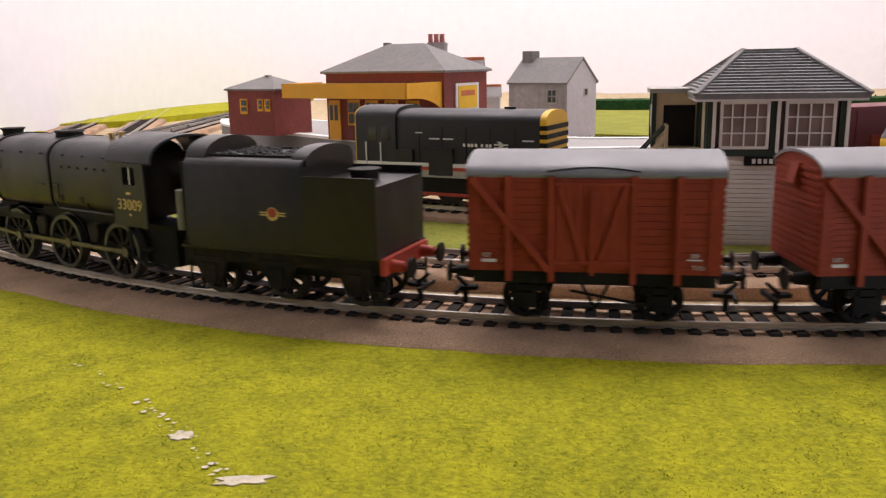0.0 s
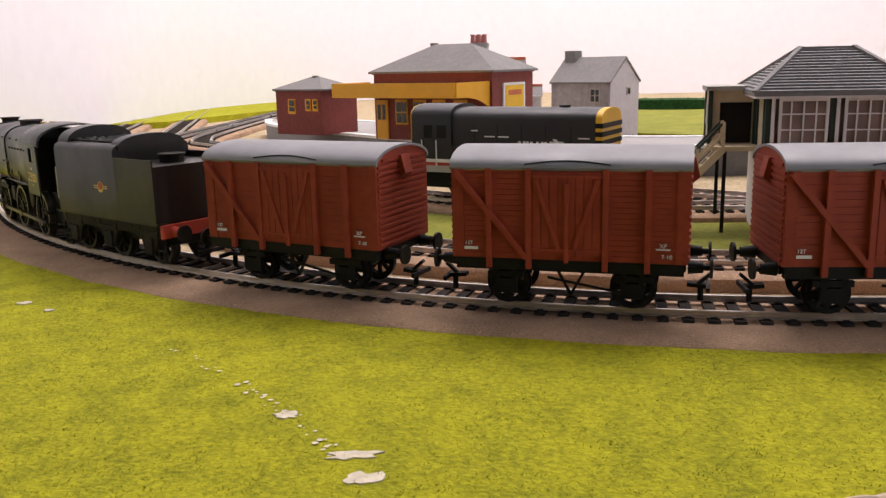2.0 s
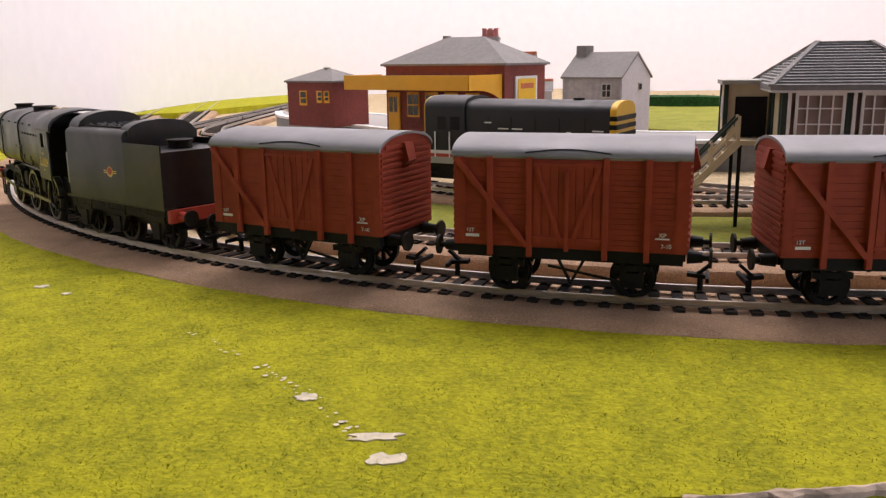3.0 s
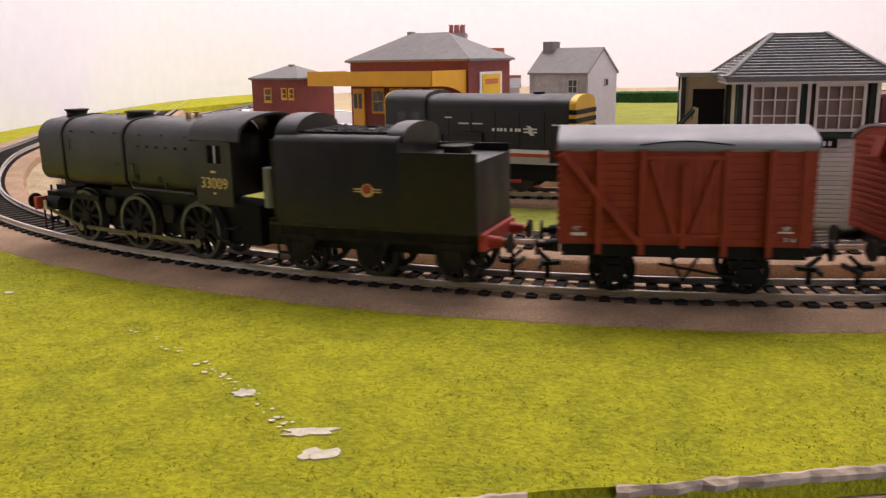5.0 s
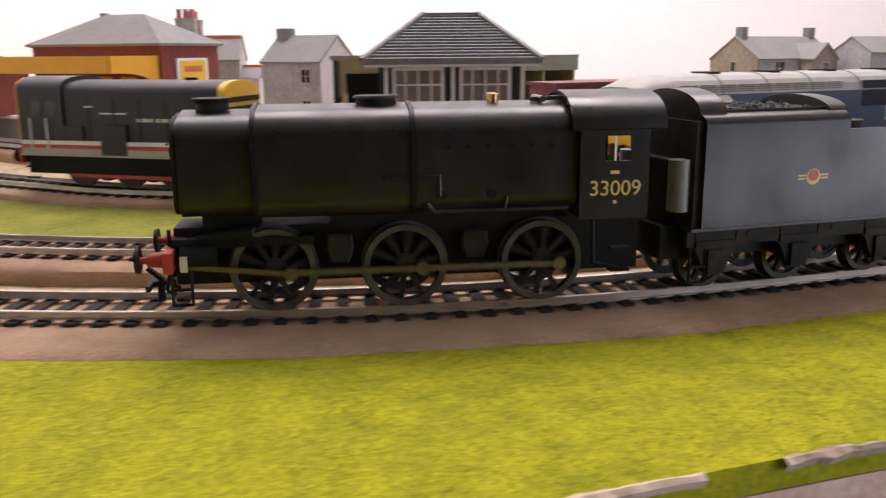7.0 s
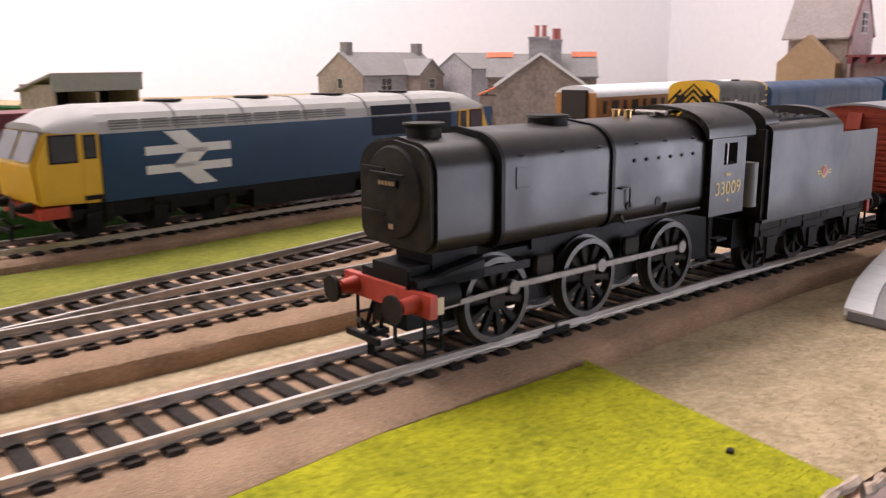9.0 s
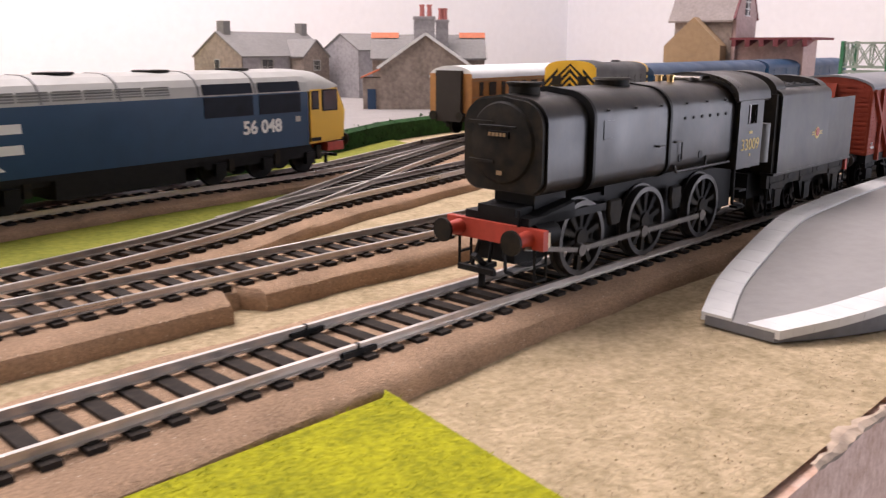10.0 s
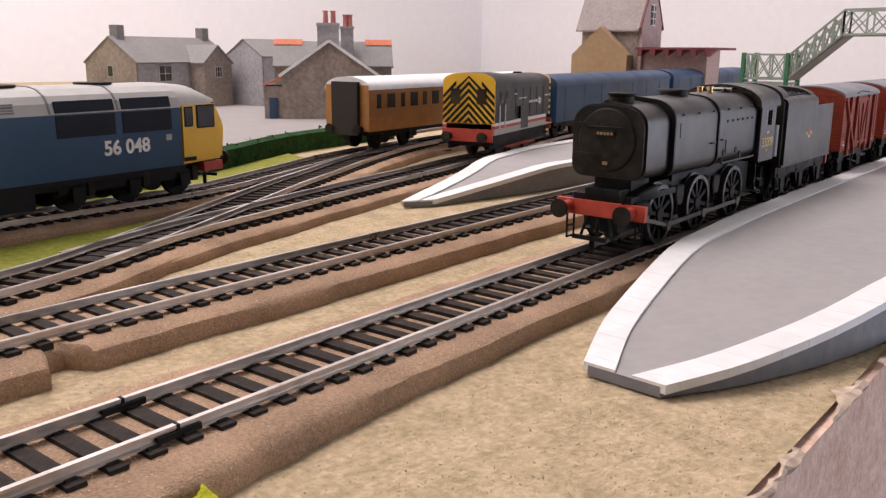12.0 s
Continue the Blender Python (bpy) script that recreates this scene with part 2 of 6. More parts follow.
HEAD = 187.98
LEAD = 1.6
START = (0.62 - LEAD * math.cos(radians(HEAD)), 0.3007 - LEAD * math.sin(radians(HEAD)))
MAIN = lay(*START, HEAD, [(LEAD + 0.380, 0), (0.0672, 1 / 1.468), (0.69, 1 / 0.4824), (0.9, 0)])
MAIN_S = [0.0]
for p, q in zip(MAIN, MAIN[1:]):
    MAIN_S.append(MAIN_S[-1] + math.hypot(q[0] - p[0], q[1] - p[1]))
MAIN_A = np.array(MAIN)


def on_main(s):
    """The place on the main line s metres on from x = 0.62."""
    return tuple(float(np.interp(s + LEAD, MAIN_S, MAIN_A[:, i])) for i in (0, 1, 2))


def beside(line, d):
    """A line d metres to the right of another, as one runs along it."""
    return [(x + d * math.sin(h), y - d * math.cos(h), h) for x, y, h in line]


def bend(points, turn=0.006):
    """A smooth centre line through a few points (Catmull-Rom), with headings."""
    P = [Vector(p) for p in points]
    P = [2 * P[0] - P[1]] + P + [2 * P[-1] - P[-2]]
    out = []
    for i in range(1, len(P) - 2):
        n = max(2, int((P[i + 1] - P[i]).length / turn))
        for k in range(n):
            t = k / n
            a, b, c, d = P[i - 1], P[i], P[i + 1], P[i + 2]
            out.append(0.5 * (2 * b + (c - a) * t + (2 * a - 5 * b + 4 * c - d) * t * t + (3 * b - a - 3 * c + d) * t ** 3))
    out.append(P[-2])
    res = []
    for i, p in enumerate(out):
        q = out[min(i + 1, len(out) - 1)] - out[max(i - 1, 0)]
        res.append((p.x, p.y, math.atan2(q.y, q.x)))
    return res


def rise(x, y):
    """The board climbs a little towards the back, behind the station."""
    s = min(1, max(0, (y - 0.44) / 0.2))
    e = min(1, max(0, (0.42 - x) / 0.14))
    return 0.0085 * s * s * (3 - 2 * s) * e * e * (3 - 2 * e)


def sweep(bm, line, prof, z=0.0, cap=True):
    """A closed profile of (across, up) carried along a line."""
    rings = []
    for x, y, h in line:
        g = rise(x, y) + z
        rings.append([bm.verts.new((x + a * math.sin(h), y - a * math.cos(h), g + u)) for a, u in prof])
    n = len(prof)
    for r, q in zip(rings, rings[1:]):
        for i in range(n):
            bm.faces.new((r[i], r[(i + 1) % n], q[(i + 1) % n], q[i]))
    if cap:
        bm.faces.new(rings[0])
        bm.faces.new(rings[-1][::-1])


SLEEPER = mesh_of("sleeper", B((-0.0017, 0.0017, -0.0119, 0.0119, 0.0040, 0.0067), (-0.0010, 0.0010, -0.0102, -0.0074, 0.0067, 0.0072),
                               (-0.0010, 0.0010, 0.0074, 0.0102, 0.0067, 0.0072)), M["sleeper"])


def resample(line, pitch):
    out, run, last = [], 0.0, line[0]
    for p in line[1:]:
        d = math.hypot(p[0] - last[0], p[1] - last[1])
        while run + d >= pitch and d > 0:
            f = (pitch - run) / d
            last = (last[0] + (p[0] - last[0]) * f, last[1] + (p[1] - last[1]) * f, last[2] + (p[2] - last[2]) * f)
            out.append(last)
            d, run = math.hypot(p[0] - last[0], p[1] - last[1]), 0.0
        run, last = run + d, p
    return out


def track(name, line, label, pieces=True, bed=True, where=None, wide=lambda x, y, side: 0.0, sink=0.0):
    bm = bmesh.new()
    prof = [(-0.0010, 0.0069), (0.0010, 0.0069), (0.0010, 0.0072), (0.0003, 0.0074), (0.0003, 0.0082), (0.00055, 0.0084), (0.00055, 0.009),
            (-0.00055, 0.009), (-0.00055, 0.0084), (-0.0003, 0.0082), (-0.0003, 0.0074), (-0.0010, 0.0072)]
    for s in (-0.0088, 0.0088):
        sweep(bm, line, [(a + s, u) for a, u in prof])
    tr = part(name, bm, M["rail"], None, kind="structure")
    tagged(tr, label, "railway track")
    far = bmesh.new()
    k = 0
    for x, y, h in resample(line, 0.0072):
        if pieces and k < 290 and (where is None or where(x, y)):
            o = new("sleeper", SLEEPER)
            o.parent = tr
            o.matrix_local = pose(x, y, rise(x, y) - sink, 0, 0, math.degrees(h))
            k += 1
        else:
            m = pose(x, y, rise(x, y), 0, 0, math.degrees(h))
            vs = box(far, -0.0017, 0.0017, -0.0122, 0.0122, 0.0040, 0.0068)
            for v in vs:
                v.co = m @ v.co
    if len(far.verts):
        part("distant_sleepers", far, M["sleeper"], tr, kind="stuff")
    else:
        far.free()
    if bed:
        bm = bmesh.new()
        rings = []
        for x, y, h in line:
            g, ring = rise(x, y) - sink * 2, []
            for side in (-1, 1):
                wob = 0.0015 * noise.noise((x * 28, y * 28, side)) + 0.0009 * noise.noise((x * 130, y * 130, side))
                w = (0.0175 + wide(x, y, side)) + wob
                low = [(w + 0.0020, -0.001), (w + 0.0021, 0.0026), (w + 0.0012, 0.0046), (w - 0.0010, 0.0058 + 0.2 * wob)]
                ring += [(side * a, u) for a, u in (low if side < 0 else low[::-1])]
            rings.append([bm.verts.new((x + a * math.sin(h), y - a * math.cos(h), g + u)) for a, u in ring])
        for r, q in zip(rings, rings[1:]):
            for k in range(8):
                bm.faces.new((r[k], r[(k + 1) % 8], q[(k + 1) % 8], q[k]))
        bm.faces.new(rings[0])
        bm.faces.new(rings[-1][::-1])
        part("trackbed", bm, M["foam"], None, "brown granular foam underlay beneath the track", True, kind="structure")
    return tr
# ---- room and board ----
from mathutils import geometry


def slab(name, x0, x1, y0, y1, z0, z1, material, label):
    return part(name, B((x0, x1, y0, y1, z0, z1)), material, None, label, kind="structure")


slab("floor", -0.7, 2.5, -1.7, 2.3, -0.95, -0.9, M["floor"], "dark carpeted room floor")
slab("ceiling", -0.7, 2.5, -1.7, 2.3, 1.5, 1.55, M["ceiling"], "white painted ceiling")
slab("wall_north", 0.325, 2.3, 2.1, 2.2, -0.9, 1.5, M["wall"], "off-white painted wall")
slab("wall_west", -0.7, -0.475, 0.0, 1.3, -0.9, 1.5, M["wall"], "off-white painted wall")
# Unseen south part of the west wall, split off to darken its reflection.
slab("wall_southwest", -0.7, -0.475, -1.6, 0.0, -0.9, 1.5, M["wall_dark"], "unseen wall beside the viewer, darkened to cut reflections")
bm = bmesh.new()
cove = [(0.325 - 0.8 * math.cos(math.pi / 2 * i / 24), 1.3 + 0.8 * math.sin(math.pi / 2 * i / 24)) for i in range(25)]
prism(bm, cove + [(0.325, 2.2), (-0.7, 2.2), (-0.7, 1.3)], -0.9, 1.5, "z")
part("wall_corner", bm, M["wall"], None, "off-white wall rounded into the next", True, kind="structure")
slab("wall_east", 2.3, 2.4, -1.6, 2.2, -0.9, 1.5, M["wall"], "off-white painted wall")
slab("wall_south", -0.6, 2.3, -1.7, -1.6, -0.9, 1.5, M["wall_dark"], "unseen wall behind the viewer, darkened to cut reflections")


def edge_y(x):
    """The board's front edge."""
    return 0.1255 + 0.130 * x


def ground_mesh(material):
    bm = bmesh.new()
    xs = np.linspace(-0.6, 2.3, 146)
    vs = []
    for x in xs:
        ys = [edge_y(x) + 0.002 + (2.1 - edge_y(x)) * (j / 60) ** 1.5 for j in range(61)]
        vs.append([bm.verts.new((x, y, rise(x, y))) for y in ys])
    for a, b in zip(vs, vs[1:]):
        for j in range(60):
            bm.faces.new((a[j], b[j], b[j + 1], a[j + 1]))
    return part("ground", bm, material, None, "sandy scatter over the layout baseboard", kind="structure")


ground_mesh(M["sand"])
bm = bmesh.new()
prism(bm, [(-0.6, edge_y(-0.6)), (2.3, edge_y(2.3)), (2.3, 2.1), (-0.6, 2.1)], -0.075, -0.0012, "z")
baseboard = part("baseboard", bm, M["board"], None, "raw chipboard layout baseboard", kind="structure")
tagged(baseboard, "", "baseboard")


def patch(name, outline, z, material, label):
    """A thin mat with a soft edge lying on the board."""
    bm = bmesh.new()
    top = [bm.verts.new((x, y, z + rise(x, y))) for x, y in outline]
    low = [bm.verts.new((x, y, rise(x, y) - 0.001)) for x, y in outline]
    n = len(top)
    for i in range(n):
        bm.faces.new((low[i], low[(i + 1) % n], top[(i + 1) % n], top[i]))
    for t in geometry.tessellate_polygon([[Vector((x, y, 0)) for x, y in outline]]):
        if len(set(t)) == 3:
            bm.faces.new([top[k] for k in t])
    return part(name, bm, material, None, label, kind="structure")


GRASS_Z = 0.0045
near_main = beside(MAIN, -0.0255)
front = [(x, y) for x, y, h in near_main[::3] if x < 0.333 and y < 1.0]
grass_outline = [(0.333, 0.2375)] + front + [(-0.473, 1.0), (-0.473, edge_y(-0.473) + 0.004)] + [
    (x, edge_y(x) + 0.0002 + 0.0006 * noise.noise((x * 60, 0, 0)) + 0.0004 * noise.noise((x * 190, 3, 0))) for x in np.arange(-0.3, 0.331, 0.005)]
patch("grass_mat", grass_outline, GRASS_Z, M["grass"], "bright yellow-green grass mat beside the curve")


def inside(x, y, poly):
    """Which of the points lie in the outline."""
    c = np.zeros(len(x), bool)
    p = np.array(poly)
    for (xi, yi), (xj, yj) in zip(p, np.roll(p, 1, 0)):
        if yi != yj:
            c ^= ((yi > y) != (yj > y)) & (x < (xj - xi) * (y - yi) / (yj - yi) + xi)
    return c


def fibres(name, outline, z, count, bounds, material, size):
    """Short static-grass fibres, joined."""
    rng = np.random.default_rng(5)
    x = rng.uniform(bounds[0], bounds[1], count)
    y = bounds[2] + (bounds[3] - bounds[2]) * rng.random(count) ** 1.5
    keep = inside(x, y, outline)
    x, y = x[keep], y[keep]
    n = len(x)
    a, t = rng.uniform(0, 6.28, n), rng.uniform(0, 6.28, n)
    l = size * rng.uniform(0.6, 1.5, n)
    w, tilt, g = size * 0.16, l * rng.uniform(0.3, 1.0, n), z - 0.0002
    v = np.stack([x - w * np.cos(a), y - w * np.sin(a), np.full(n, g), x + w * np.cos(a), y + w * np.sin(a), np.full(n, g),
                  x + tilt * np.cos(t), y + tilt * np.sin(t), g + l * 0.55], 1).reshape(-1, 3)
    me = bpy.data.meshes.new(name)
    me.from_pydata(v.tolist(), [], np.arange(3 * n).reshape(-1, 3).tolist())
    me.materials.append(material)
    return tagged(new(name, me), "short yellow-green static grass fibres on the mat", "grass", kind="stuff")


fibres("grass", grass_outline, GRASS_Z, 160000, (-0.34, 0.34, 0.12, 0.52), M["blade"], 0.0011)
back_lawn = [(-0.474, 1.06), (-0.41, 1.10), (-0.30, 1.42), (-0.27, 1.90), (-0.474, 1.90)]
patch("grass_mat", back_lawn, 0.008, M["grass"], "bright green grass mat at the back of the board")

track("track_main", MAIN, "straight and curved nickel silver running line on black sleepers", where=lambda x, y: x < 0.95 and y < 0.6,
      wide=lambda x, y, side: 0.0125 * min(1, max(0, (0.36 - x) / 0.15)) if side < 0 else 0.003)
SECOND = beside(MAIN, 0.067)
track("track_second", SECOND, "nickel silver second line parallel to the running line", where=lambda x, y: -0.2 < x < 0.95 and y < 0.7,
      wide=lambda x, y, side: -0.006 if side < 0 and abs(x - 0.334) < 0.0035 else 0.003 if side < 0 and x < 0.334 else 0.001)
FOURTH = bend([(-0.30, 1.5), (-0.305, 1.1), (-0.31, 0.80), (-0.262, 0.668), (-0.122, 0.534), (-0.045, 0.479), (0.027, 0.440), (0.12, 0.428), (0.23, 0.434),
               (0.351, 0.4647), (0.46, 0.489), (0.53, 0.523), (0.60, 0.560), (0.70, 0.592), (0.95, 0.655), (1.6, 0.78)])
track("track_siding", FOURTH, "loco siding track curving behind the signal box", where=lambda x, y: -0.2 < x < 0.75 and y < 0.7)
THIRD = bend([(0.372, 0.3895), (0.42, 0.4130), (0.46, 0.4275), (0.52, 0.4495), (0.59, 0.4735), (0.64, 0.4920), (0.688, 0.5070), (0.79, 0.549), (0.893, 0.577), (1.155, 0.637), (1.6, 0.71)])
track("track_third", THIRD, "diverging line leaving the crossover at a turnout", where=lambda x, y: x < 0.8, sink=0.0006)


def off_second(x, d):
    """A point d metres behind the second line."""
    p = min(SECOND, key=lambda q: abs(q[0] - x) + (9 if q[1] > 0.6 else 0))
    return (p[0], p[1] + d)


LINK = bend([off_second(0.11, 0.0035), off_second(0.16, 0.0095), off_second(0.21, 0.0180), (0.26, 0.346), (0.305, 0.3590), (0.355, 0.3785), (0.390, 0.3990), (0.425, 0.4230), (0.463, 0.4495),
             (0.505, 0.4790), (0.548, 0.5065), (0.60, 0.5400), (0.66, 0.5735), (0.70, 0.5890)])
track("track_link", LINK, "crossover track linking two lines through turnouts", sink=0.0003)
FIFTH = bend([(-0.283, 1.5), (-0.285, 0.95), (-0.272, 0.80), (-0.235, 0.742), (-0.150, 0.663), (-0.085, 0.605), (0.0, 0.54), (0.10, 0.475), (0.17, 0.432)])
track("track_platform", FIFTH, "track running past the curved station platform", pieces=False)

for x, y in ((0.3350, 0.2560), (0.3320, 0.2710)):
    p = min(MAIN, key=lambda q: math.hypot(q[0] - x, q[1] - y))
    side = -0.0088 if y < p[1] else 0.0088
    jt = part("rail_joiner", B((-0.0045, 0.0045, -0.0011, 0.0011, 0.0068, 0.0080), (-0.0003, 0.0003, -0.0007, 0.0007, 0.0080, 0.0091)), M["black"], None, "dark metal rail joiner", kind="structure")
    jt.matrix_world = pose(p[0] - side * math.sin(p[2]), p[1] + side * math.cos(p[2]), 0, 0, 0, math.degrees(p[2]))

# green between the lines
strip = [(x, y) for x, y, h in beside(SECOND, 0.026)[::-1] if -0.2 < x < 0.10 and y < 0.55] + [off_second(0.16, 0.033)] + [(0.225, 0.356), (0.30, 0.380), (0.35, 0.400), (0.40, 0.430), (0.45, 0.464)] + \
        [(x, y) for x, y, h in beside(FOURTH, 0.023)[::-1] if -0.17 < x < 0.42 and y < 0.6]
patch("grass_strip", strip, 0.003, M["grass_far"], "olive grass strip between the lines")


# ---- platforms ----
def platform(name, near, far, z0, z1, label, ramp=0.1):
    """A platform between two edges (lists of points, from the ramp's foot), with pale edging slabs."""
    ob = thing(name, label, "platform", kind="structure")
    n = len(near)
    L = [0.0]
    for p, q in zip(near, near[1:]):
        L.append(L[-1] + math.hypot(q[0] - p[0], q[1] - p[1]))
    zs = [z0 + (z1 - z0) * min(1, l / ramp) for l in L]
    bm = bmesh.new()
    a = [bm.verts.new((*p, z)) for p, z in zip(near, zs)]
    b = [bm.verts.new((*p, z)) for p, z in zip(far, zs)]
    al = [bm.verts.new((*p, 0.0005)) for p in near]
    bl = [bm.verts.new((*p, 0.0005)) for p in far]
    for i in range(n - 1):
        bm.faces.new((a[i], a[i + 1], b[i + 1], b[i]))
        bm.faces.new((al[i], al[i + 1], a[i + 1], a[i]))
        bm.faces.new((b[i], b[i + 1], bl[i + 1], bl[i]))
    bm.faces.new((al[0], a[0], b[0], bl[0]))
    bm.faces.new((al[-1], a[-1], b[-1], bl[-1]))
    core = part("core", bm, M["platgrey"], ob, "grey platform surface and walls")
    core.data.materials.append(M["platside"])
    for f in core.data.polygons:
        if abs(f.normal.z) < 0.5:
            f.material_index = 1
    for edge, other in ((near, far), (far, near)):
        for i in range(n - 1):
            rim = bmesh.new()
            rings = []
            for f in (0.006, 0.994):
                e, o = Vector(edge[i]).lerp(Vector(edge[i + 1]), f), Vector(other[i]).lerp(Vector(other[i + 1]), f)
                z = zs[i] + (zs[i + 1] - zs[i]) * f
                d = o - e
                w = min(0.0072, d.length * 0.44)
                c, out = e + d.normalized() * w, e - d.normalized() * 0.0012
                rings.append([rim.verts.new((*out, z - 0.0015)), rim.verts.new((*out, z + 0.0007)), rim.verts.new((*c, z + 0.0007)), rim.verts.new((*c, z - 0.0005))])
            for k in range(4):
                rim.faces.new((rings[0][k], rings[0][(k + 1) % 4], rings[1][(k + 1) % 4], rings[1][k]))
            rim.faces.new(rings[0])
            rim.faces.new(rings[1][::-1])
            part("edging_slab", rim, M["white"], ob)
    return ob


def curve2(points, n=44):
    line = bend(points, 0.004)
    L = np.array([0.0] + [math.hypot(q[0] - p[0], q[1] - p[1]) for p, q in zip(line, line[1:])]).cumsum()
    at = L[-1] * np.linspace(0, 1, n) ** 1.35
    return [(float(np.interp(a, L, [p[0] for p in line])), float(np.interp(a, L, [p[1] for p in line]))) for a in at]


platform("platform_near", curve2([(0.4265, 0.2125), (0.448, 0.2035), (0.485, 0.1955), (0.53, 0.1935), (0.62, 0.200), (1.0, 0.247)]),
         curve2([(0.4255, 0.2310), (0.446, 0.2410), (0.471, 0.2495), (0.500, 0.2580), (0.540, 0.2670), (0.62, 0.280), (1.0, 0.331)]), 0.003, 0.0135,
         "grey model platform with white edging and ramped end", 0.085)
platform("platform_island", curve2([(0.546, 0.4155), (0.60, 0.4125), (0.66, 0.412), (0.75, 0.423), (1.3, 0.50)]),
         curve2([(0.533, 0.4215), (0.585, 0.438), (0.65, 0.465), (0.75, 0.489), (1.3, 0.575)]), 0.003, 0.0135,
         "grey island platform with white edging and ramped end", 0.085)
ps = 0.0255
pf = curve2([(-0.245, 0.95), (-0.221, 0.867), (-0.159, 0.766), (-0.110, 0.707), (-0.068, 0.657), (0.0, 0.595), (0.08, 0.56), (0.22, 0.56)])
pb = curve2([(-0.20, 0.97), (-0.16, 0.93), (-0.10, 0.86), (-0.05, 0.79), (0.0, 0.74), (0.05, 0.69), (0.10, 0.64), (0.22, 0.62)])
platform("platform_station", pf, pb, ps - 0.0001, ps, "grey curved station platform with pale edging", 0.5)


# torn backing paper along the board's front edge
def torn(x0, x1, w, seed):
    bm = bmesh.new()
    prev = None
    for x in np.arange(x0, x1, 0.0022):
        e = edge_y(x)
        z = GRASS_Z + 0.0002 if x < 0.334 else 0.0012
        a = e + w * (0.25 + 1.3 * noise.noise((x * 60, seed, 0)) + 0.7 * noise.noise((x * 310, seed, 1)))
        b = e - 0.0012 + 0.0012 * noise.noise((x * 240, seed, 2))
        lift = 0.0006 * abs(noise.noise((x * 120, seed, 4)))
        a = max(a, b + 0.0006)
        gap = noise.noise((x * 45, seed, 7)) < -0.12
        row = [bm.verts.new((x, a, z)), bm.verts.new((x, (a + b) / 2, z + lift)), bm.verts.new((x, b, z - 0.0006)), bm.verts.new((x, b + 0.0008, z - 0.0022))]
        if prev and not gap:
            for k in range(3):
                bm.faces.new((prev[k], prev[k + 1], row[k + 1], row[k]))
        prev = row
    return part("torn_paper", bm, M["paper"], None, "torn pale backing paper along the board edge", kind="structure")


torn(-0.30, 0.345, 0.0015, 3)
torn(0.338, 0.90, 0.0036, 8)


def grains(count, bounds, sizes, mtl, label, z=0.0):
    """Loose scatter grains, joined."""
    rng = np.random.default_rng(9)
    n = count
    c = np.stack([rng.uniform(bounds[0], bounds[1], n), bounds[2] + (bounds[3] - bounds[2]) * rng.random(n) ** 1.4, np.zeros(n)], 1)
    c = c[c[:, 1] > edge_y(c[:, 0]) + 0.004]
    n = len(c)
    r = rng.uniform(*sizes, n)[:, None]
    t = np.array([(1, 0, -0.2), (-0.5, 0.87, -0.2), (-0.5, -0.87, -0.2), (0, 0, 0.9)])
    v = (c[:, None, :] + r[:, None, :] * (t[None] + 0.35 * rng.normal(size=(n, 4, 3)))).reshape(-1, 3)
    v[:, 2] += z
    i = np.arange(n)[:, None] * 4
    f = np.concatenate([i + np.array(q) for q in ((0, 1, 3), (1, 2, 3), (2, 0, 3))])
    me = bpy.data.meshes.new("scatter")
    me.from_pydata(v.tolist(), [], f.tolist())
    me.materials.append(mtl)
    return tagged(new("scatter", me), label, "scatter", kind="stuff")


grains(45000, (0.30, 0.78, 0.15, 0.46), (0.00014, 0.00030), M["grain"], "loose sandy scatter grains on the board")
# ---- the steam locomotive: x forward, y towards the near side, z = 0 on the rail ----
def casing(half, bottom, top, n=8):
    """A boxy casing with rounded shoulders, a slightly crowned top and tucked-in lower corners, as a profile of (y, z)."""
    lo, wide, high = half * 0.30, half * 0.60, (top - bottom) * 0.27
    pts = [(half - lo + lo * math.sin(math.pi / 2 * i / 5), bottom + lo * (1 - math.cos(math.pi / 2 * i / 5))) for i in range(6)]
    crown = 0.0007
    for i in range(n + 1):
        a = math.pi / 2 * i / n
        pts.append((half - wide + wide * math.cos(a), top - crown - high + high * math.sin(a)))
    return pts + [(0.0, top)] + [(-y, z) for y, z in pts[::-1]]


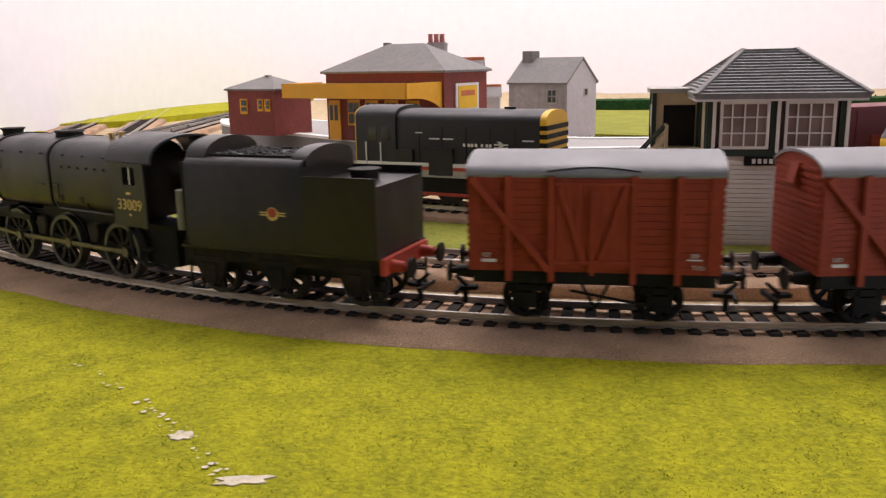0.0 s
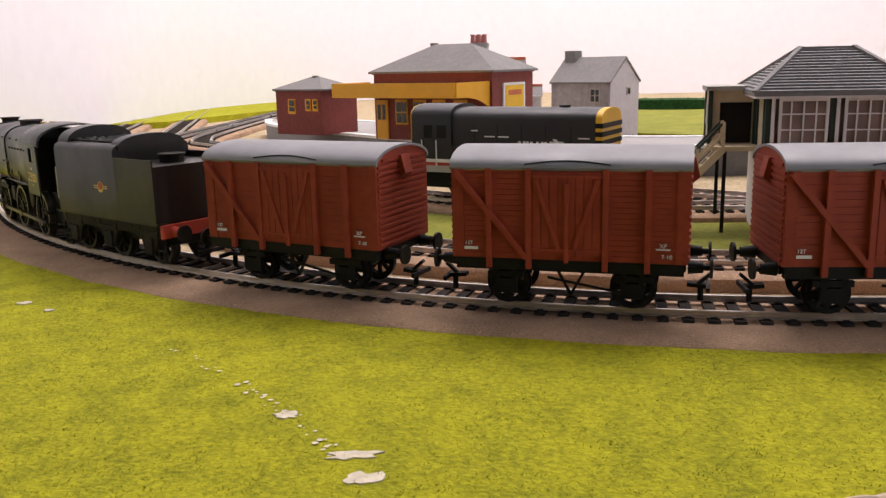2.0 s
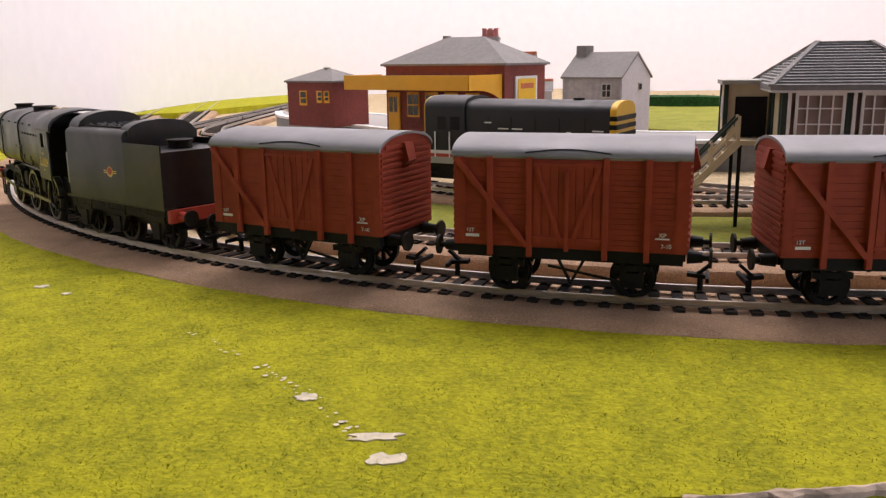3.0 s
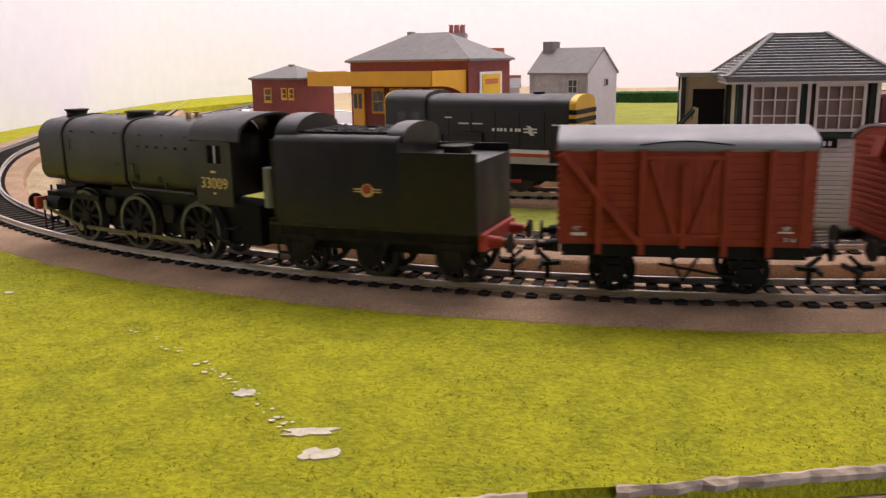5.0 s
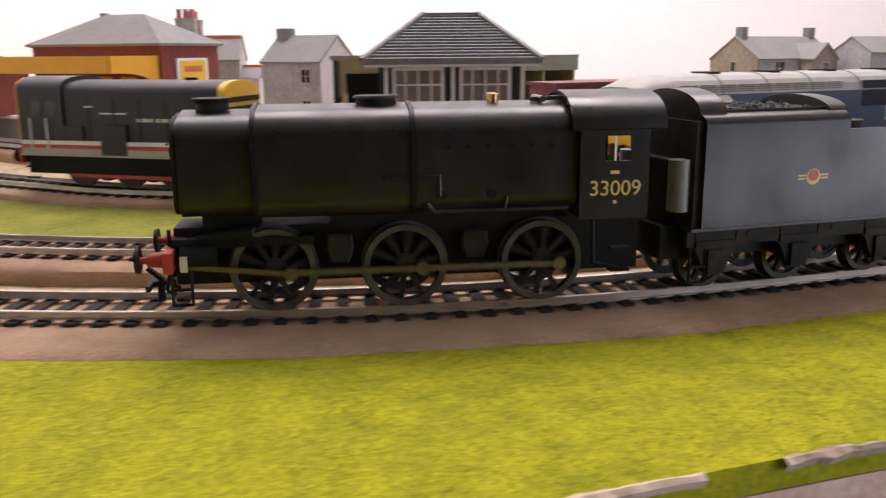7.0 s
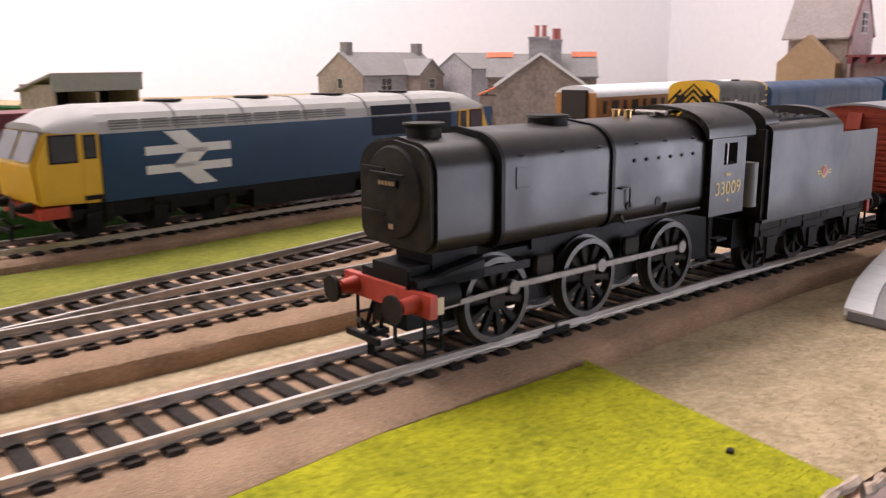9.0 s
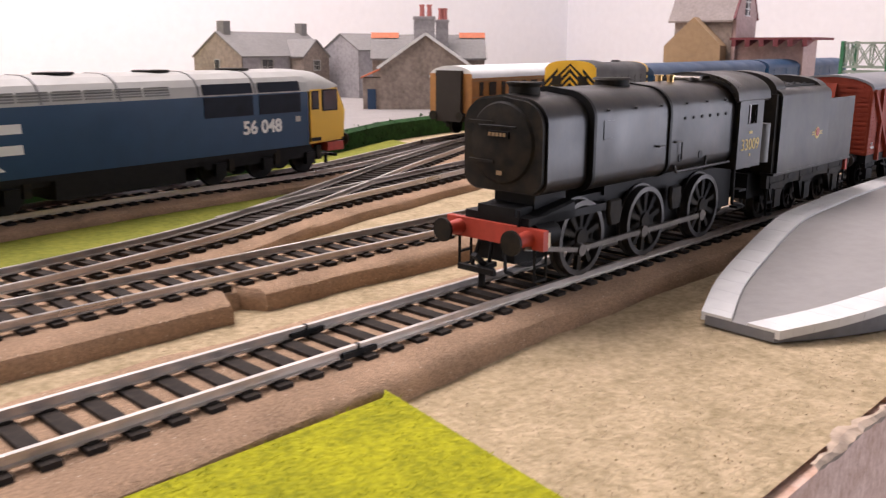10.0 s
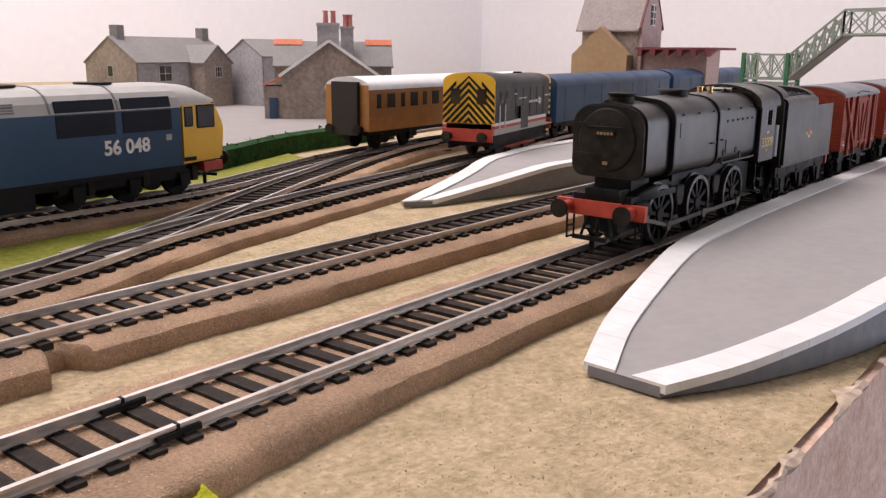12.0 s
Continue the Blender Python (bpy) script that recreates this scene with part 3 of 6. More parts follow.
def wheel_mesh(r, width, spokes, tread, name):
    bm = bmesh.new()
    n = 36
    for rr, r0, y0, y1 in ((r, r - 0.0014, -width / 2, width / 2), (r + 0.0007, r - 0.0006, -width / 2 - 0.0006, -width / 2 + 0.0002)):
        rings = []
        for i in range(n):
            a = 2 * math.pi * i / n
            c, s = math.cos(a), math.sin(a)
            rings.append([bm.verts.new((rad * c, y, rad * s)) for rad, y in ((rr, y0), (rr, y1), (r0, y1), (r0, y0))])
        for i in range(n):
            p, q = rings[i], rings[(i + 1) % n]
            for k in range(4):
                bm.faces.new((p[k], p[(k + 1) % 4], q[(k + 1) % 4], q[k]))
    tyre = mesh_of(name + "_tyre", bm, tread, True)
    bm = bmesh.new()
    hub, t = [], 0.0007
    rim = []
    for i in range(spokes):
        for d in (-1, 1):
            a, c = 2 * math.pi * i / spokes + d * 0.62 * math.pi / spokes, 2 * math.pi * i / spokes + d * 0.30 * math.pi / spokes
            hub.append((0.30 * r * math.cos(a), 0.30 * r * math.sin(a)))
            rim.append(((r - 0.0010) * math.cos(c), (r - 0.0010) * math.sin(c)))
    n = len(hub)
    F, K = [[[bm.verts.new((x, y, z)) for x, z in ring] for ring in (hub, rim)] for y in (t, -t)]
    bm.faces.new(F[0])
    bm.faces.new(K[0][::-1])
    for i in range(0, n, 2):
        j, k = i + 1, (i + 2) % n
        bm.faces.new((F[0][i], F[1][i], F[1][j], F[0][j]))
        bm.faces.new((K[0][i], K[0][j], K[1][j], K[1][i]))
        bm.faces.new((F[0][i], K[0][i], K[1][i], F[1][i]))
        bm.faces.new((F[0][j], F[1][j], K[1][j], K[0][j]))
        bm.faces.new((F[1][i], K[1][i], K[1][j], F[1][j]))
        bm.faces.new((F[0][j], K[0][j], K[0][k], F[0][k]))
    cap = [[bm.verts.new((0.24 * r * math.cos(2 * math.pi * i / n), y, 0.24 * r * math.sin(2 * math.pi * i / n))) for i in range(n)] for y in (t, width / 2)]
    for i in range(n):
        bm.faces.new((cap[0][i], cap[0][(i + 1) % n], cap[1][(i + 1) % n], cap[1][i]))
    bm.faces.new(cap[1])
    spoke = mesh_of(name + "_centre", bm, M["smoke"])
    return tyre, spoke


def axle(parent, meshes, x, r, gauge=0.0072, name="wheelset"):
    """A pair of wheels on an axle; turns about y."""
    bm = bmesh.new()
    rod(bm, (0, -gauge, 0), (0, gauge, 0), 0.0011, 8)
    ob = part(name, bm, M["dullsteel"], parent)
    ob.location = (x, 0, r)
    for s in (1, -1):
        for nm, me in zip(("tyre", "wheel_centre"), meshes):
            o = new(nm, me)
            o.parent = ob
            o.matrix_local = pose(0, s * (gauge + 0.0016), 0, 0, 0, 0 if s > 0 else 180)
    return ob


DRIVER = wheel_mesh(0.01015, 0.0026, 10, M["tyre"], "driver")
SMALL = wheel_mesh(0.0072, 0.0024, 8, M["dullsteel"], "carrying_wheel")
VANWHEEL = wheel_mesh(0.0063, 0.0024, 8, M["black"], "wagon_wheel")
R_DRIVER, R_SMALL, R_VAN = 0.01015, 0.0072, 0.0063
TURNING = []     # (wheelset, radius)


def buffer(parent, x, y, z, way, material, length=0.0075):
    bm = bmesh.new()
    rod(bm, (x, y, z), (x + way * length * 0.62, y, z), 0.0021, 12, 0.0016)
    rod(bm, (x + way * length * 0.6, y, z), (x + way * length * 0.92, y, z), 0.0009, 10)
    ob = part("buffer", bm, material, parent, smooth=True)
    bm = bmesh.new()
    rod(bm, (x + way * length * 0.88, y, z), (x + way * length, y, z), 0.0031, 16)
    part("buffer_head", bm, M["smoke"], ob, "dull dark buffer head", smooth=True)
    return ob


def coupling(parent, x, way):
    bm = bmesh.new()
    beam(bm, (x, 0, 0.006), (x + way * 0.006, 0, 0.0055), 0.003, 0.0012)
    beam(bm, (x + way * 0.006, -0.006, 0.0055), (x + way * 0.006, 0.006, 0.0055), 0.001, 0.0014)
    beam(bm, (x + way * 0.003, 0, 0.006), (x + way * 0.007, 0, 0.0095), 0.0016, 0.001)
    rod(bm, (x + way * 0.004, 0, 0.0055), (x + way * 0.004, 0, 0.001), 0.0009, 8)
    return part("coupling", bm, M["black"], parent)


def arrows(parent, w, h, y, x, z, material, facing=1):
    """The two-way arrow symbol as plain bars on a side."""
    bm = bmesh.new()
    t = h * 0.155
    d = 0.0002
    f = facing
    for zz in (z + h * 0.17, z - h * 0.17):
        box(bm, x - w / 2, x + w / 2, min(y, y + f * d), max(y, y + f * d), zz - t / 2, zz + t / 2)
    def slant(x0, z0, x1, z1):
        k = t * 1.45
        prism(bm, [(x0 - k, z0), (x0 + k, z0), (x1 + k, z1), (x1 - k, z1)], y + f * d * 0.2, y + f * d * 1.4, "y")
    slant(x - f * -w * 0.16, z + h * 0.5, x + f * -w * 0.12, z + h * 0.17 - t / 2)
    slant(x + f * -w * 0.12, z + h * 0.17, x - f * -w * 0.10, z - h * 0.17)
    slant(x - f * -w * 0.10, z - h * 0.17 + t / 2, x + f * -w * 0.18, z - h * 0.5)
    return part("emblem", bm, material, parent, "white double arrow symbol")


def steam_loco():
    ob = thing("steam_locomotive", "weathered black austerity steam locomotive with six spoked driving wheels", "locomotive")
    X = lambda u: 0.033 - u
    bm = bmesh.new()
    prism(bm, casing(0.0146, 0.0232, 0.0492), X(0.0336), X(-0.0030))
    bevel(bm, 0.0004, 2, 60)
    part("boiler_casing", bm, M["loco"], ob, smooth=True)
    bm = bmesh.new()
    prism(bm, casing(0.0148, 0.0234, 0.0493), X(0.0735), X(0.0342))
    bevel(bm, 0.0003, 1, 60)
    part("firebox_casing", bm, M["loco"], ob, smooth=True)
    bm = bmesh.new()
    prism(bm, casing(0.0133, 0.0238, 0.0482), X(-0.0030), X(-0.0212))
    bevel(bm, 0.0009, 2, 60)
    part("smokebox", bm, M["loco"], ob, smooth=True)
    for u, k in ((-0.0036, 0.0149), (0.0333, 0.0152)):
        bm = bmesh.new()
        prism(bm, casing(k, 0.0230, 0.0496), X(u + 0.0011), X(u))
        part("cladding_band", bm, M["black"], ob, smooth=True)
    # smokebox front: plate, round door, hinge and number
    bm = bmesh.new()
    prism(bm, [(y * 0.95, (z - 0.036) * 0.95 + 0.036) for y, z in casing(0.0133, 0.0238, 0.0482)], X(-0.0217), X(-0.0208))
    front_plate = part("smokebox_front", bm, M["smoke"], ob, "sooty brown-black smokebox front")
    bm = bmesh.new()
    rod(bm, (X(-0.0216), 0, 0.0362), (X(-0.0223), 0, 0.0362), 0.0104, 40, 0.0098)
    rod(bm, (X(-0.0223), 0, 0.0362), (X(-0.0230), 0, 0.0362), 0.0097, 40, 0.0050)
    door = part("smokebox_door", bm, M["smoke"], front_plate, "dished sooty smokebox door", smooth=True)
    bm = bmesh.new()
    rod(bm, (X(-0.0236), -0.0060, 0.0405), (X(-0.0236), 0.0060, 0.0405), 0.00025, 6)
    part("hand_rail", bm, M["black"], front_plate)
    part("number_backing", B((X(-0.0236), X(-0.0226), -0.0034, 0.0034, 0.0376, 0.0393)), M["black"], front_plate)
    for i in range(5):
        part("number_bar", B((X(-0.02385), X(-0.0236), -0.0028 + i * 0.0012, -0.0020 + i * 0.0012, 0.0380, 0.0389)), M["tan"], front_plate)
    part("shed_plate", B((X(-0.0228), X(-0.0220), -0.0009, 0.0009, 0.0283, 0.0294)), M["tan"], front_plate)
    for z in (0.0315, 0.0412):
        part("door_hinge", B((X(-0.0233), X(-0.0222), -0.0102, -0.0015, z - 0.0004, z + 0.0004)), M["smoke"], front_plate)
    # chimney, dome, safety valves
    bm = bmesh.new()
    rod(bm, (X(-0.0133), 0, 0.046), (X(-0.0133), 0, 0.0497), 0.0041, 28, 0.0039)
    rod(bm, (X(-0.0133), 0, 0.0497), (X(-0.0133), 0, 0.0505), 0.0039, 28, 0.0045)
    rod(bm, (X(-0.0133), 0, 0.0505), (X(-0.0133), 0, 0.0509), 0.0047, 28)
    part("chimney", bm, M["smoke"], ob, smooth=True)
    bm = bmesh.new()
    rod(bm, (X(0.026), 0, 0.048), (X(0.026), 0, 0.0504), 0.0052, 28, 0.0048)
    rod(bm, (X(0.026), 0, 0.0504), (X(0.026), 0, 0.0510), 0.0057, 28, 0.0053)
    part("dome", bm, M["smoke"], ob, smooth=True)
    for y in (-0.0020, 0.0020):
        bm = bmesh.new()
        rod(bm, (X(0.0550), y, 0.048), (X(0.0550), y, 0.0508), 0.0011, 12)
        rod(bm, (X(0.0550), y, 0.0508), (X(0.0550), y, 0.0511), 0.0014, 12)
        part("safety_valve", bm, M["brass"], ob, "brass safety valve", smooth=True)
    bm = bmesh.new()
    rod(bm, (X(0.0665), -0.004, 0.0498), (X(0.0665), 0.006, 0.0498), 0.0008, 10)
    beam(bm, (X(0.0640), 0.003, 0.0496), (X(0.0735), 0.005, 0.0502), 0.0012, 0.0010)
    part("whistle", bm, M["steel"], ob, "dull whistle on the firebox")
    # hatch outline, grab handles and rivets on the cladding
    for s in (1, -1):
        y0, y1 = sorted((s * 0.0145, s * 0.0148))
        for x0, x1, z0, z1 in ((0.0010, 0.0060, 0.0408, 0.0411), (0.0010, 0.0013, 0.0365, 0.0408), (0.0013, 0.0060, 0.0362, 0.0365)):
            part("hatch_edge", B((X(x1), X(x0), y0, y1, z0, z1)), M["loco"], ob)
        for u, z in ((0.0272, 0.0325), (0.0365, 0.0330)):
            bm = bmesh.new()
            yy = s * 0.0156
            rod(bm, (X(u), yy, z), (X(u + 0.0034), yy, z), 0.00025, 6)
            rod(bm, (X(u + 0.0034), yy, z), (X(u + 0.0034), yy, z - (0.005 if u > 0.03 else 0)), 0.00025, 6)
            rod(bm, (X(u), yy, z), (X(u), s * 0.0142, z), 0.00025, 6)
            part("grab_handle", bm, M["dullsteel"], ob)
        for u in (0.003, 0.016, 0.029, 0.043, 0.055, 0.067):
            bm = bmesh.new()
            rod(bm, (X(u), s * 0.0142, 0.0437), (X(u), s * 0.0150, 0.0437), 0.0003, 6)
            part("rivet", bm, M["black"], ob)
    # holes and plugs on the firebox side
    for s in (1, -1):
        for u in (0.0405, 0.0525):
            bm = bmesh.new()
            rod(bm, (X(u), s * 0.0135, 0.0282), (X(u), s * 0.0150, 0.0282), 0.0012, 14)
            part("mudhole", bm, M["black"], ob)
        for k in range(6):
            bm = bmesh.new()
            rod(bm, (X(0.042 + k * 0.0050), s * 0.0140, 0.0395), (X(0.042 + k * 0.0050), s * 0.0152, 0.0395), 0.00045, 8)
            part("washout_plug", bm, M["black"], ob)
        bm = bmesh.new()
        rod(bm, (X(0.0385), s * 0.0150, 0.0243), (X(0.071), s * 0.0150, 0.0243), 0.00045, 8)
        rod(bm, (X(0.0385), s * 0.0150, 0.0243), (X(0.0370), s * 0.0150, 0.0262), 0.00045, 8)
        rod(bm, (X(0.0555), s * 0.0150, 0.0243), (X(0.0560), s * 0.0150, 0.0275), 0.00035, 8)
        part("pipe", bm, M["dullsteel"], ob)
    # cab
    for s in (1, -1):
        y0, y1 = sorted((s * 0.0158, s * 0.0165))
        o = [(X(0.0905), 0.0215), (X(0.0735), 0.0215), (X(0.0735), 0.0438), (X(0.0905), 0.0438)]
        q = [(X(0.0860), 0.0355), (X(0.0795), 0.0355), (X(0.0795), 0.0415), (X(0.0860), 0.0415)]
        bm = bmesh.new()
        for y in (y0, y1):
            for i in range(4):
                j = (i + 1) % 4
                bm.faces.new([bm.verts.new((p[0], y, p[1])) for p in (o[i], o[j], q[j], q[i])])
        for loop in (o, q):
            for i in range(4):
                j = (i + 1) % 4
                bm.faces.new([bm.verts.new(p) for p in ((loop[i][0], y0, loop[i][1]), (loop[j][0], y0, loop[j][1]), (loop[j][0], y1, loop[j][1]), (loop[i][0], y1, loop[i][1]))])
        bmesh.ops.remove_doubles(bm, verts=bm.verts, dist=1e-6)
        part("cab_side", bm, M["loco"], ob)
    bm = bmesh.new()
    box(bm, X(0.0748), X(0.0737), -0.0158, 0.0158, 0.0215, 0.0438)
    part("cab_front", bm, M["loco"], ob)
    bm = bmesh.new()
    arc = [(0.0168 * math.cos(math.pi * i / 16), 0.0432 + 0.0085 * math.sin(math.pi * i / 16) ** 0.8) for i in range(17)]
    prism(bm, arc + [(y * 0.95, z - 0.0007) for y, z in arc[::-1]], X(0.0945), X(0.0715))
    part("cab_roof", bm, M["loco"], ob, smooth=True)
    for s in (1, -1):
        bm = B((X(0.0868), X(0.0862), *sorted((s * 0.0157, s * 0.0159)), 0.0355, 0.0415), (X(0.0825), X(0.0820), *sorted((s * 0.0157, s * 0.0159)), 0.0355, 0.0415))
        part("window_frame", bm, M["white"], ob)
    bm = B((X(0.0740), X(0.0736), -0.0160, 0.0160, 0.0300, 0.0430))
    part("backhead", bm, M["black"], ob)
    m = pose(X(0.0822), 0.01653, 0.0288) @ SIDE
    text("running_number", "33009", 0.0052, m, M["yellowtext"], ob, label="cream yellow cab side numerals")
    for uz in ((0.0820, 0.0324, 0.0022), (0.0822, 0.0252, 0.0008)):
        part("small_lettering", B((X(uz[0]) - uz[2] / 2, X(uz[0]) + uz[2] / 2, 0.0165, 0.01665, uz[1], uz[1] + 0.0008)), M["yellowtext"], ob)
    # frames, footplate, beam
    bm = B((X(0.092), X(-0.0235), -0.0062, 0.0062, 0.0065, 0.0205), (X(0.010), X(-0.0235), -0.0105, 0.0105, 0.0165, 0.0185), (X(0.07), X(0.014), -0.0070, 0.0070, 0.0195, 0.0245),
           (X(-0.0035), X(-0.0165), -0.0066, 0.0066, 0.018, 0.0250))
    part("frame", bm, M["black"], ob)
    bm = bmesh.new()
    prism(bm, [(X(-0.004), 0.0212), (X(-0.0150), 0.0196), (X(-0.0235), 0.0172), (X(-0.0235), 0.0160), (X(-0.004), 0.0160)], -0.0105, 0.0105, "y")
    bevel(bm, 0.0006, 1, 40)
    part("running_plate", bm, M["black"], ob)
    beamob = part("buffer_beam", B((X(-0.0228), X(-0.0247), -0.0160, 0.0160, 0.0115, 0.0165)), M["red"], ob, "red painted front buffer beam")
    for y in (-0.0113, 0.0113):
        buffer(ob, X(-0.0247), y, 0.0140, 1, M["red"], 0.0068)
    for s in (1, -1):
        bm = bmesh.new()
        rod(bm, (X(-0.0235), s * 0.0125, 0.0115), (X(-0.0235), s * 0.0125, 0.0030), 0.0004, 6)
        rod(bm, (X(-0.0190), s * 0.0125, 0.0115), (X(-0.0190), s * 0.0125, 0.0030), 0.0004, 6)
        rod(bm, (X(-0.0235), s * 0.0125, 0.0031), (X(-0.0190), s * 0.0125, 0.0031), 0.0004, 6)
        rod(bm, (X(-0.0235), s * 0.0125, 0.0068), (X(-0.0190), s * 0.0125, 0.0068), 0.0004, 6)
        part("front_step", bm, M["black"], ob)
        bm = bmesh.new()
        box(bm, X(-0.0195), X(-0.0212), s * 0.0140 - 0.0002, s * 0.0140 + 0.0002, 0.0115, 0.0152)
        part("tie_plate", bm, M["cream"], ob, "pale patch behind the buffer beam")
        bm = bmesh.new()
        rod(bm, (X(-0.0135), s * 0.0100, 0.0140), (X(-0.0215), s * 0.0100, 0.0140), 0.0030, 16)
        part("cylinder", bm, M["black"], ob, smooth=True)
        # springs and hangers between the wheels
        for u in (0.0160, 0.0492):
            bm = bmesh.new()
            prism(bm, [(X(u) - 0.0030, 0.0185), (X(u) + 0.0030, 0.0185), (X(u) + 0.0034, 0.0150), (X(u) + 0.0022, 0.0112), (X(u) - 0.0022, 0.0112), (X(u) - 0.0034, 0.0150)], *sorted((s * 0.0082, s * 0.0098)), "y")
            bevel(bm, 0.0005, 1, 40)
            part("sand_box", bm, M["smoke"], ob)
        bm = bmesh.new()
        rod(bm, (X(0.0775), s * 0.014, 0.0215), (X(0.0780), s * 0.014, 0.010), 0.0006, 8)
        rod(bm, (X(0.0780), s * 0.014, 0.010), (X(0.0850), s * 0.014, 0.0085), 0.0006, 8)
        box(bm, X(0.0875), X(0.0825), s * 0.0125 - 0.0015, s * 0.0125 + 0.0015, 0.0075, 0.0082)
        box(bm, X(0.0875), X(0.0825), s * 0.0125 - 0.0015, s * 0.0125 + 0.0015, 0.013, 0.0137)
        part("cab_step", bm, M["black"], ob)
    for y in (-0.004, 0.0, 0.004):
        bm = bmesh.new()
        rod(bm, (X(-0.0250), y, 0.0115), (X(-0.0262), y * 1.4, 0.0050), 0.0005, 6)
        rod(bm, (X(-0.0262), y * 1.4, 0.0050), (X(-0.0240), y * 1.5, 0.0040), 0.0005, 6)
        part("brake_hose", bm, M["black"], ob)
    rod_b = bmesh.new()
    rod(rod_b, (X(-0.0243), 0.008, 0.0165), (X(-0.0243), 0.008, 0.0205), 0.0005, 6)
    part("lamp_iron", rod_b, M["black"], ob)
    coupling(ob, X(-0.0247), 1)
    axles = [axle(ob, DRIVER, X(u), R_DRIVER, 0.0072, "driving_wheelset") for u in (0, 0.0318, 0.066)]
    TURNING.extend((a, R_DRIVER, X(u), ob) for a, u in zip(axles, (0, 0.0318, 0.066)))
    rods = []
    for s in (1, -1):
        bm = bmesh.new()
        box(bm, X(0.066), X(0), -0.0004, 0.0004, -0.0007, 0.0007)
        for u in (0, 0.0318, 0.066):
            rod(bm, (X(u), -0.0006, 0), (X(u), 0.0007, 0), 0.0017, 14)
        r = part("coupling_rod", bm, M["steel"], ob, "worn steel coupling rod")
        bm = bmesh.new()
        box(bm, 0, 0.0240, -0.0003, 0.0003, -0.0006, 0.0006)
        rod(bm, (0, -0.0005, 0), (0, 0.0006, 0), 0.0016, 14)
        rods.append((r, part("connecting_rod", bm, M["steel"], ob, "worn steel connecting rod"), s))
    return ob, rods


